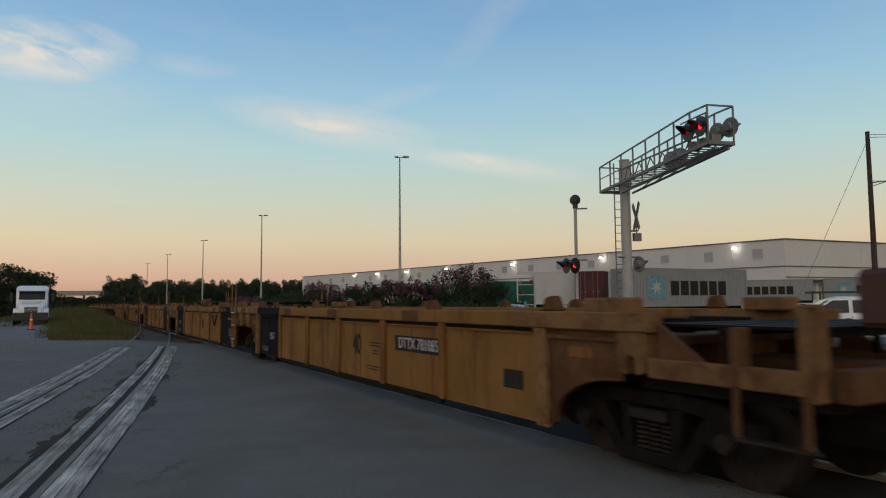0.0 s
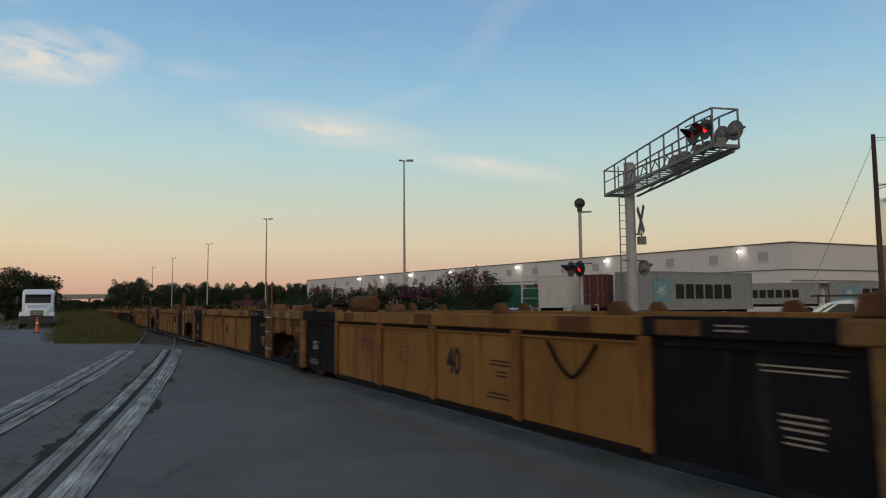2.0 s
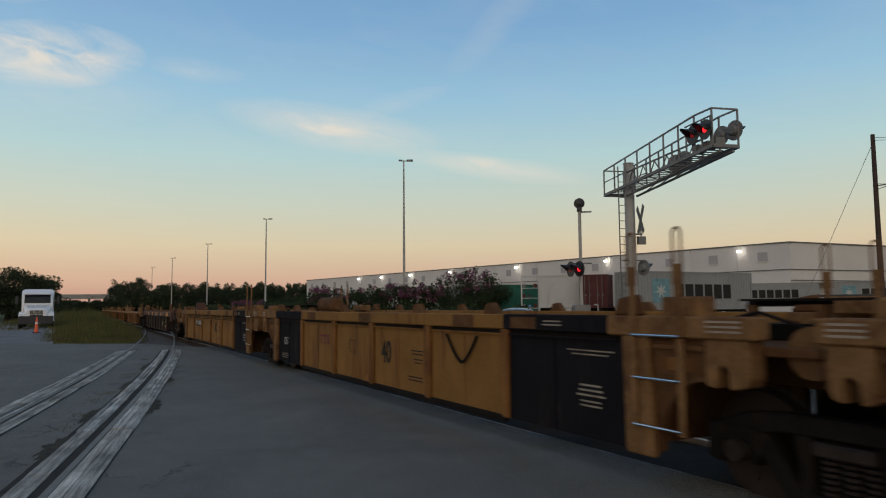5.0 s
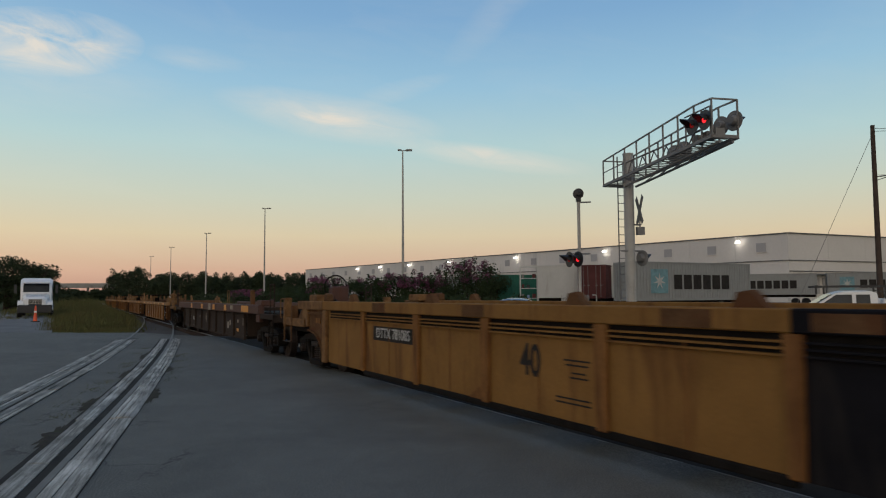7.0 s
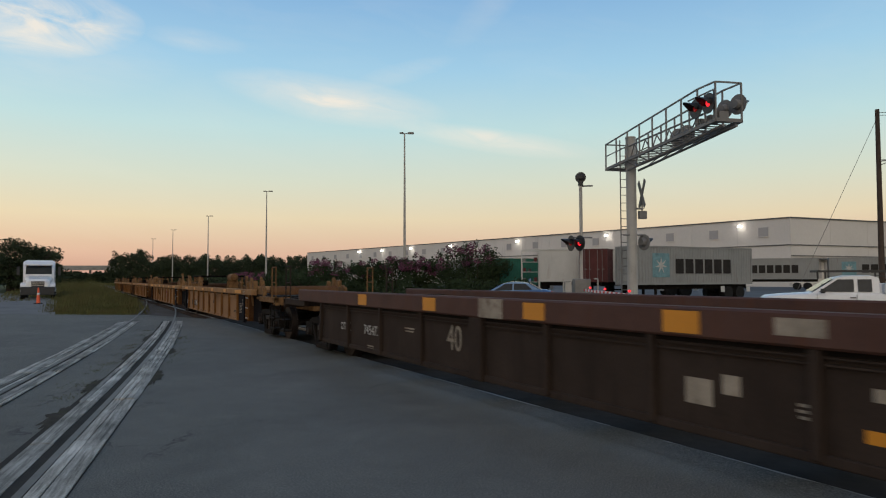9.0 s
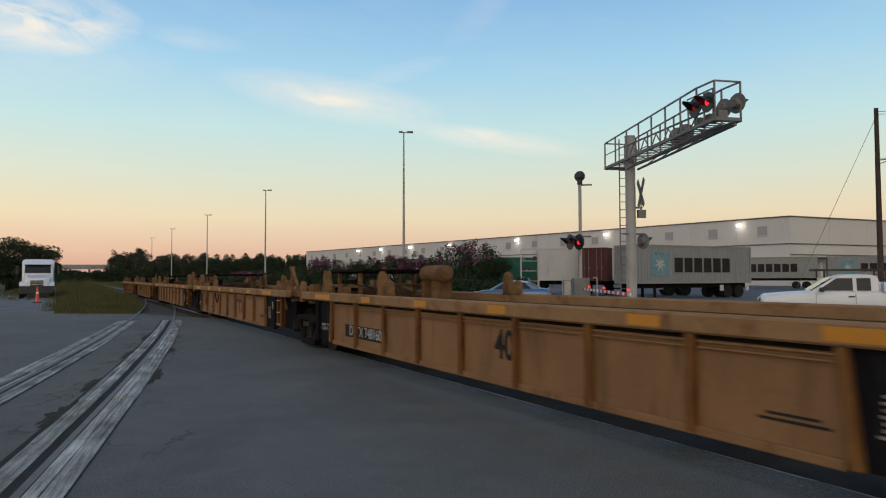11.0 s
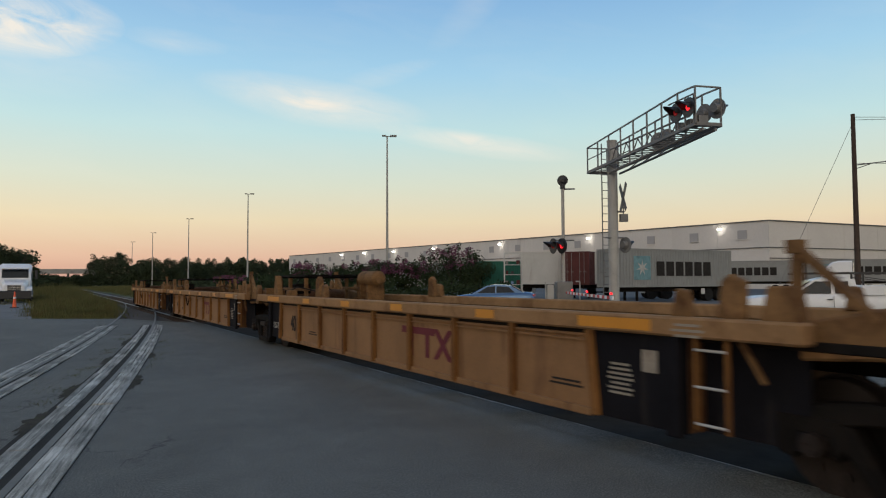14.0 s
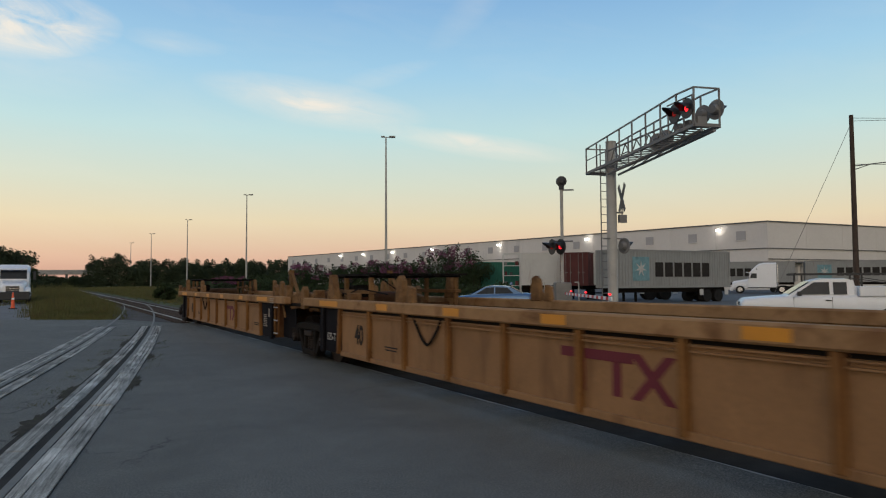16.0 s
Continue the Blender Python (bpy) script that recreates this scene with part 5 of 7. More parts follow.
def cantilever():
    """The signal bridge over the road: mast, truss arm with walkway and rail, ladder, heads."""
    base = Vector((7.06, 25.54, 0))
    t = thing("signal_bridge", "grey steel cantilever crossing signal with railed walkway and red flashers", "crossing signal", pose(*base, rz=math.degrees(math.atan2(-8.48, 1.74))))
    # local +x runs out along the arm
    bm = B()
    rod(bm, (0, 0, 0), (0, 0, 6.9), 0.19, 18, 0.185)
    rod(bm, (0, 0, 0), (0, 0, 0.06), 0.36, 18)
    rod(bm, (0, 0, 6.9), (0, 0, 6.94), 0.20, 18)
    part("mast", bm, M["alu"], t)
    zb = 5.86
    x0, x1, hw = -1.25, 6.05, 0.42
    flo = lambda x: zb + 0.04 + 0.30 * (x - x0) / (x1 - x0)
    for y in (-hw, hw):
        bm = B()
        beam(bm, (x0, y, flo(x0)), (x1, y, flo(x1)), 0.08, 0.10)
        part("arm_chord", bm, M["galv"], t)
        bm = B()
        rod(bm, (0.2, y * 0.5, flo(0.2) - 0.30), (x1 + 0.05, y * 0.5, flo(x1) - 0.16), 0.045)
        part("lower_tube", bm, M["galv"], t)
    bm = B()
    for i in range(6):
        x = 0.4 + i * 0.9
        rod(bm, (x, -hw, flo(x)), (x + 0.42, -hw * 0.5, flo(x) - 0.27 + 0.02 * i), 0.022)
        rod(bm, (x + 0.85, hw, flo(x)), (x + 0.42, hw * 0.5, flo(x) - 0.27 + 0.02 * i), 0.022)
    part("arm_lacing", bm, M["galv"], t)["kind"] = "stuff"
    bm = B()
    n = 30
    for i in range(n):
        x = x0 + (x1 - x0) * i / n
        box(bm, x, x + (x1 - x0) / n * 0.35, -hw + 0.05, hw - 0.05, flo(x) + 0.05, flo(x) + 0.07)
    part("walkway", bm, M["galv"], t, "open steel grating walkway")["kind"] = "stuff"
    for y in (-hw, hw):
        bm = B()
        xs = [x0 + (x1 - x0) * i / 8 for i in range(9)]
        tops = [zb + (1.02 + 0.45 * i / 7 if i < 8 else 1.45) for i in range(9)]
        for x, z in zip(xs, tops):
            post = B()
            beam(post, (x, y, flo(x)), (x, y, z), 0.045, 0.045)
            part("rail_post", post, M["galv"], t)
        beam(bm, (xs[0], y, tops[0]), (xs[7], y, tops[7]), 0.045, 0.045)
        beam(bm, (xs[7], y, tops[7]), (xs[8], y, tops[8]), 0.045, 0.045)
        beam(bm, (xs[0], y, zb + 0.55), (xs[2], y, zb + 0.62), 0.03, 0.03)
        part("guard_rail", bm, M["galv"], t)
    bm = B()
    for y in (-hw * 0.6,):
        rod(bm, (0.2, y, zb + 0.66), (5.2, y, zb + 0.72), 0.035)
        for i in range(6):
            rod(bm, (0.4 + i * 0.8, y, flo(0.4 + i * 0.8)), (0.8 + i * 0.8, y, zb + 0.66), 0.022)
            rod(bm, (0.8 + i * 0.8, y, zb + 0.66), (1.2 + i * 0.8, y, flo(1.2 + i * 0.8)), 0.022)
    for x in (x0, x1):
        beam(bm, (x, -hw, zb + (1.02 if x < 0 else 1.45)), (x, hw, zb + (1.02 if x < 0 else 1.45)), 0.045, 0.045)
        beam(bm, (x, -hw, flo(x)), (x, hw, flo(x)), 0.08, 0.10)
    part("truss_web", bm, M["galv"], t)
    bm = B()
    for y in (-0.23, 0.23):
        beam(bm, (-0.42, y, 0.4), (-0.42, y, 6.9), 0.045, 0.03)
    for i in range(21):
        rod(bm, (-0.42, -0.23, 0.6 + i * 0.3), (-0.42, 0.23, 0.6 + i * 0.3), 0.014, 6)
    part("ladder", bm, M["galv"], t)
    rz = math.degrees(math.atan2(-8.48, 1.74))
    face_cam, face_away = 180 - 35 - rz, -35 - rz
    for k, (x, lit) in enumerate(((5.2, False), (5.85, True))):
        flasher(t, x, hw - 0.95, zb + 0.86, 104 - rz, lit)
        flasher(t, x + 0.05, hw + 0.0, zb + 0.86, -64 - rz, False, "galv")
    for x in (2.6, 3.15):
        flasher(t, x, hw, zb + 0.56, -50 - rz, False, "galv")
    bm = B()
    for x in (5.0, 5.5, 5.95):
        rod(bm, (x, -0.4, zb + 0.28), (x, -0.4, zb + 1.25), 0.03)
        box(bm, x - 0.1, x + 0.1, -0.3, 0.0, zb + 0.36, zb + 0.6)
    rod(bm, (4.6, -0.4, zb + 1.25), (6.0, -0.4, zb + 1.25), 0.025)
    part("head_bracket", bm, M["galv"], t)
    # crossbuck, track count plate and a pair of side heads
    ob = new("crossbuck")
    ob.parent = t
    ob.matrix_basis = pose(0.12, 0.36, 4.78, 0, 0, -88 - rz)
    for k, a in enumerate((0.96, -0.96)):
        bm = B()
        box(bm, -0.61, 0.61, -0.014 + 0.016 * k, 0.0 + 0.016 * k, -0.115, 0.115)
        blade = part("blade", bm, M["galv"], ob, "bare metal back of a crossing blade", at=pose(0, 0, 0, 0, math.degrees(a)))
        bm = B()
        bars(bm, 0, 0, 0.95, 1, 0.003 + 0.016 * k, h=0.12)
        part("sign_lettering", bm, M["ink"], ob, at=pose(0, 0, 0, 0, math.degrees(a)))
    simple("count_plate", M["galv"], t, (0.06, 0.2, 0.22, 0.52, 3.85, 4.15))
    simple("sign_bracket", M["galv"], t, (0.1, 0.16, 0.05, 0.4, 4.2, 4.26), (0.11, 0.15, 0.34, 0.38, 4.0, 4.7))
    for y, face, lit in ((0.42, -62, False),):
        flasher(t, 0.15, y, 2.98, face - rz, lit, "galv")
    bm = B()
    rod(bm, (0.1, -0.4, 3.25), (0.1, 0.5, 3.25), 0.03)
    part("cross_arm", bm, M["galv"], t)
    return t


def gate():
    p = Vector((5.29, 26.17, 0))
    t = thing("gate_signal", "crossing gate post with red flashers and bell on top", "crossing signal", pose(*p))
    bm = B()
    rod(bm, (0, 0, 0), (0, 0, 5.3), 0.062, 14)
    rod(bm, (0, 0, 0), (0, 0, 0.5), 0.2, 14, 0.12)
    part("post", bm, M["alu"], t)
    bm = B()
    rod(bm, (0, 0.06, 5.52), (0, -0.06, 5.52), 0.20, 20)
    rod(bm, (0, -0.06, 5.52), (0, -0.10, 5.52), 0.15, 20, 0.06)
    rod(bm, (0, 0, 5.2), (0, 0, 5.38), 0.10, 12)
    part("bell", bm, M["hood"], t, "round dark warning bell")
    bm = B()
    rod(bm, (0.02, 0, 5.18), (0.45, -0.1, 5.18), 0.03)
    rod(bm, (-0.42, 0.0, 3.2), (0.42, 0.0, 3.2), 0.03)
    part("cross_arm", bm, M["galv"], t)
    flasher(t, -0.42, -0.1, 2.98, 108, False)
    flasher(t, -0.10, -0.18, 2.98, 118, True)
    bm = B()
    box(bm, -0.32, 0.3, -0.25, 0.25, 0.75, 1.62)
    part("gate_machine", bm, M["galv"], t, "grey metal gate machine box", .03)
    bm = B()
    chain(bm, [(-0.75, -0.3, 1.62), (-0.75, -0.3, 0.6), (0.55, -0.3, 0.6), (0.55, -0.3, 1.62), (0.4, -0.3, 1.62)], 0.03)
    box(bm, -0.7, -0.45, -0.35, -0.2, 0.8, 1.5)
    part("counterweight", bm, M["alu"], t, "", .01)
    # lowered arm across the road
    d = Vector((4.75, 17.6, 0)) - p
    n, z = 24, 1.2
    for i in range(n):
        a, b = p + d * (0.03 + 0.97 * i / n), p + d * (0.03 + 0.97 * (i + 0.97) / n)
        bm = B()
        beam(bm, a - p + Vector((0, -0.3, z)), b - p + Vector((0, -0.3, z)), 0.035, 0.085)
        part("gate_arm", bm, M["stripered"] if i % 2 == 0 else M["stripe"], t)
    for k in (0.2, 0.55, 0.97):
        bm = B()
        c = d * k + Vector((0, -0.3, z + 0.11))
        rod(bm, c - Vector((0, 0.04, 0)), c + Vector((0, 0.04, 0)), 0.032, 12)
        part("arm_lamp", bm, M["lampred"], t, "small lit red lamp")
    return t


cantilever()
gate()


# ---- yard masts ----
def high_mast(x, y, h):
    t = thing("light_mast", "tall slender galvanised yard light pole with short arm", "light pole", pose(x, y, -0.1), "yard light poles")
    bm = B()
    rod(bm, (0, 0, 0), (0, 0, h), 0.26, 12, 0.11)
    part("pole", bm, M["alu"], t)
    bm = B()
    beam(bm, (-0.3, 0, h - 0.1), (1.3, 0.2, h), 0.12, 0.12)
    box(bm, 0.5, 1.5, -0.1, 0.4, h - 0.12, h + 0.14)
    box(bm, -0.8, -0.2, -0.2, 0.2, h - 0.1, h + 0.12)
    part("lamp_head", bm, M["galv"], t)


for x, y, h in ((-6.2, 109.8, 25.3), (-45.9, 177.2, 24.6), (-83.0, 241.1, 24.1), (-121.1, 305.9, 23.9), (-158, 371.8, 23.8)):
    high_mast(x, y, h)


# ---- warehouse ----
LAMPS = (0.954, 0.793, 0.644, 0.499, 0.392, 0.302, 0.223)


def warehouse():
    far, near, right = Vector((-57.7, 290.3)), Vector((63.5, 124.8)), Vector((162, 170))
    t = thing("warehouse", "very long white tilt-up warehouse with small high windows", "warehouse")
    H1 = 12.66
    for nm, a, b, bands in (("long", far, near, (7.7,)), ("end", near, right, (7.7, 5.7))):
        u = (b - a).normalized()
        back = Vector((-u.y, u.x))
        if back.dot(Vector((0.3, 1))) < 0:
            back = -back
        ln = (b - a).length
        n = max(4, round(ln / 10.5))
        for i in range(n):
            p, q = a + u * (ln * i / n + 0.02), a + u * (ln * (i + 1) / n - 0.02)
            bm = B()
            c = [p, q, q + back * 0.4, p + back * 0.4]
            lo = [bm.verts.new((v.x, v.y, -0.1)) for v in c]
            hi = [bm.verts.new((v.x, v.y, H1)) for v in c]
            bm.faces.new(hi), bm.faces.new(lo)
            for k in range(4):
                bm.faces.new((lo[k], lo[(k + 1) % 4], hi[(k + 1) % 4], hi[k]))
            part("wall_panel", bm, M["wall"], t)
            if nm == "long":
                m2 = p.lerp(q, 0.5) - back * 0.06
                bm = B()
                beam(bm, (*(m2 - u * 0.95), 10.3), (*(m2 + u * 0.95), 10.3), 0.1, 1.7)
                w = part("window", bm, M["wallgrey"], t)
                bm = B()
                beam(bm, (*(m2 - u * 1.1 - back * 0.08), 9.4), (*(m2 + u * 1.1 - back * 0.08), 9.4), 0.16, 0.12)
                part("sill", bm, M["wall"], w)
            bm = B()
            beam(bm, (*(p - back * 0.06), H1 + 0.05), (*(q - back * 0.06), H1 + 0.05), 0.25, 0.22)
            part("roof_edge", bm, M["roofedge"], t)
        for z in bands:
            bm = B()
            beam(bm, (*(a - back * 0.1), z), (*(b - back * 0.1), z), 0.16, 0.16)
            part("string_course", bm, M["roofedge"], t)
    bm = B()
    p = [far + Vector((0.6, 0.4)), near + Vector((0.1, 0.6)), right + Vector((0, 0.5)), Vector((230, 300)), Vector((40, 420))]
    bm.faces.new([bm.verts.new((v.x, v.y, H1 - 0.1)) for v in p])
    part("roof", bm, M["roofedge"], t)
    # dock canopies and doors on the end wall
    u = (right - near).normalized()
    out_dir = Vector((u.y, -u.x))
    for k in range(4):
        c = near + u * (4 + k * 16)
        bm = B()
        beam(bm, (*(c + out_dir * 1.0), 5.1), (*(c + u * 11 + out_dir * 1.0), 5.1), 2.0, 0.25)
        part("dock_canopy", bm, M["roofedge"], t)
        for j in range(3):
            bm = B()
            d = c + u * (1.2 + j * 3.6) + out_dir * 0.08
            beam(bm, (*d, 3.0), (*(d + u * 2.7), 3.0), 0.12, 3.0)
            part("dock_door", bm, M["wallgrey"], t)
    # wall lamps on short brackets near the roof
    u = (near - far).normalized()
    out_dir = Vector((u.y, -u.x))
    for f in LAMPS:
        c = far.lerp(near, f) + out_dir * 0.7
        bm = B()
        rod(bm, (c.x, c.y, 11.4), (c.x, c.y, 11.75), 0.46, 14, 0.36)
        lamp = part("wall_lamp", bm, M["glow"], t, "bright white lit wall lamp")
        bm = B()
        beam(bm, (*c, 11.85), (*(c - out_dir * 0.7), 11.85), 0.12, 0.12)
        part("bracket", bm, M["galv"], lamp)


warehouse()


# ---- containers and trailers ----
def container(name, label, m, length, mat, high=2.9, z=1.15, ribs=True, chassis=True, cat="container"):
    t = thing(name, label, cat, m)
    w = 2.44
    bm = B()
    box(bm, 0.06, length - 0.06, 0.06, w - 0.06, z + 0.08, z + high - 0.05)
    part("body", bm, mat, t)
    bm = B()
    for x in (0, length - 0.14):
        for y in (0, w - 0.14):
            box(bm, x, x + 0.14, y, y + 0.14, z, z + high)
    for y in (0, w - 0.1):
        box(bm, 0.14, length - 0.14, y, y + 0.1, z, z + 0.15)
        box(bm, 0.14, length - 0.14, y, y + 0.08, z + high - 0.1, z + high)
    for x in (0, length - 0.1):
        box(bm, x, x + 0.1, 0.14, w - 0.14, z, z + 0.15)
        box(bm, x, x + 0.1, 0.14, w - 0.14, z + high - 0.1, z + high)
    part("corner_frame", bm, mat, t)
    if ribs:
        bm = B()
        k = int(length / 0.28)
        for i in range(1, k):
            x = i * length / k
            box(bm, x - 0.07, x + 0.07, 0.04, 0.07, z + 0.15, z + high - 0.1)
            box(bm, x - 0.06, x + 0.06, w - 0.07, w - 0.025, z + 0.15, z + high - 0.1)
        part("corrugation", bm, mat, t)["kind"] = "stuff"
    # doors with lock rods on one end
    bm = B()
    for y in (0.45, 0.85, 1.55, 1.95):
        rod(bm, (-0.03, y, z + 0.12), (-0.03, y, z + high - 0.1), 0.02, 6)
        box(bm, -0.06, 0.0, y - 0.15, y + 0.05, z + 1.1, z + 1.16)
    part("lock_rods", bm, M["galv"], t)
    if chassis:
        bm = B()
        for y in (0.6, 1.75):
            box(bm, 0.1, length - 0.1, y - 0.06, y + 0.06, z - 0.35, z)
        for x in (length - 2.6, length - 1.3):
            box(bm, x - 0.06, x + 0.06, 0.2, w - 0.2, 0.45, 0.57)
        box(bm, 2.2, 2.35, 0.5, 0.65, 0.1, z - 0.3)
        box(bm, 2.2, 2.35, 1.8, 1.95, 0.1, z - 0.3)
        part("chassis", bm, M["grime_and_shade"], t)
        for x in (length - 2.6, length - 1.3):
            for y in (0.12, 1.84):
                bm = B()
                rod(bm, (x, y, 0.5), (x, y + 0.5, 0.5), 0.5, 18)
                part("wheel", bm, M["tyre"], t)
        simple("skirt_plate", M["contwhite"], t, (length - 3.6, length - 3.2, 0.0, 0.04, 0.55, 1.0), (length - 0.7, length - 0.3, 0.0, 0.04, 0.55, 1.0))
    return t


def container_mark(t, length, z, high, side_y, flip, cut=1.0):
    """Star panel and letter-high dark bars in place of the line's name."""
    s = -1 if flip else 1
    cx = length * 0.19 if not flip else length * 0.76
    bm = B()
    box(bm, cx - 0.85, cx + 0.85, side_y - 0.012, side_y, z + 0.55, z + 2.35)
    part("mark_panel", bm, M["star"], t, "pale blue square panel")
    bm = B()
    pts = []
    for i in range(14):
        r = 0.62 if i % 2 == 0 else 0.2
        a = math.pi / 2 + i * math.pi / 7
        pts.append((cx + r * math.cos(a), z + 1.45 + r * math.sin(a)))
    prism(bm, pts, side_y - 0.03, side_y - 0.014)
    part("mark_star", bm, M["white"], t, "white seven-pointed star")
    for i in range(6):
        x = cx + s * (1.9 + i * 1.02)
        bm = B()
        box(bm, x - 0.41, x + 0.41, side_y - 0.015, side_y - 0.001, z + 0.85, z + 1.95)
        part("mark_bar", bm, M["ink"], t, "dark letter-sized block")


c1 = container("container", "grey corrugated shipping container on a road chassis", pose(14.21, 50.02, 0, 0, 0, 27), 12.2, M["contgrey"])
container_mark(c1, 12.2, 1.15, 2.9, 0.02, False)
c2 = container("container", "dark red shipping container with lock rods, doors shut", pose(14.1, 58.7, 0, 0, 0, 64), 12.2, M["contred"], z=1.3)
c3 = container("box_trailer", "white box trailer with an open shelf rack at its end", pose(8.7, 61.43, 0, 0, 0, -6), 14.0, M["contwhite"], z=1.35, ribs=False, cat="trailer")
bm = B()
for x in (-1.62, -0.06):
    for y in (0.05, 2.35):
        beam(bm, (x, y, 0), (x, y, 4.2), 0.1, 0.1)
for y in (0.05, 2.35):
    beam(bm, (-1.62, y, 4.2), (-0.02, y, 4.2), 0.1, 0.1)
part("rack_frame", bm, M["contwhite"], c3, "white steel frame of the shelf rack")
for i, z in enumerate((1.3, 2.2, 3.1)):
    simple("shelf", M["contwhite"], c3, (-1.6, -0.05, 0.05, 1.2, z, z + 0.05))
    for j, (x, w, h, k) in enumerate(((-1.5, 0.22, 0.34, 0), (-1.05, 0.26, 0.28, 1), (-0.55, 0.3, 0.38, 2))):
        if (i + j) % 4 != 3:
            simple("crate", M[("galv", "carblue", "contred", "hood")[(2 * i + j) % 4]], c3, (x, x + w, 0.15, 0.7, z + 0.05, z + 0.05 + h), bevel=.02)
c4 = container("container", "green shipping container behind the shrubs", pose(5.5, 66.0, 0, 0, 0, 20), 6.1, M["contgreen"], z=1.0, high=2.6)
c5 = container("container", "pale grey container on a chassis in the yard", pose(0.5, 72.0, 0, 0, 0, -4), 6.1, M["contgrey"], z=1.0, high=2.6)
for x, y, rz in ((39.6, 97.4, -24), (52.0, 92.2, -24), (64.4, 86.8, -24)):
    c = container("container", "grey shipping container on a chassis parked by the warehouse", pose(x, y, 0, 0, 0, rz), 12.2, M["contgrey"], z=1.45)
    container_mark(c, 12.2, 1.45, 2.9, 0.02, False)


# ---- vehicles ----
def wheels(t, xs, w, r, mat_rim, width=0.22):
    for x in xs:
        for y in (0.0, w - width):
            bm = B()
            rod(bm, (x, y, r), (x, y + width, r), r, 22)
            tyre = part("wheel", bm, M["tyre"], t)
            bm = B()
            yy = (y - 0.012, y + 0.02) if y < w / 2 else (y + width - 0.02, y + width + 0.012)
            rod(bm, (x, yy[0], r), (x, yy[1], r), r * 0.6, 16)
            part("rim", bm, mat_rim, tyre)


def loft(bm, sections):
    """Joins cross-sections (lists of points, alike in count) into a shell with closed ends."""
    rings = [[bm.verts.new(p) for p in s] for s in sections]
    n = len(rings[0])
    for a, b in zip(rings, rings[1:]):
        for i in range(n):
            j = (i + 1) % n
            bm.faces.new((a[i], a[j], b[j], b[i]))
    bm.faces.new(rings[0][::-1]), bm.faces.new(rings[-1])


def body_section(x, w, z0, z1, inset=0.06, crown=0.04):
    return [(x, 0.08, z0), (x, 0.0, z0 + 0.18), (x, 0.02, z1 - 0.18), (x, inset, z1 - 0.02), (x, w / 2, z1 + crown), (x, w - inset, z1 - 0.02), (x, w - 0.02, z1 - 0.18), (x, w, z0 + 0.18), (x, w - 0.08, z0)]


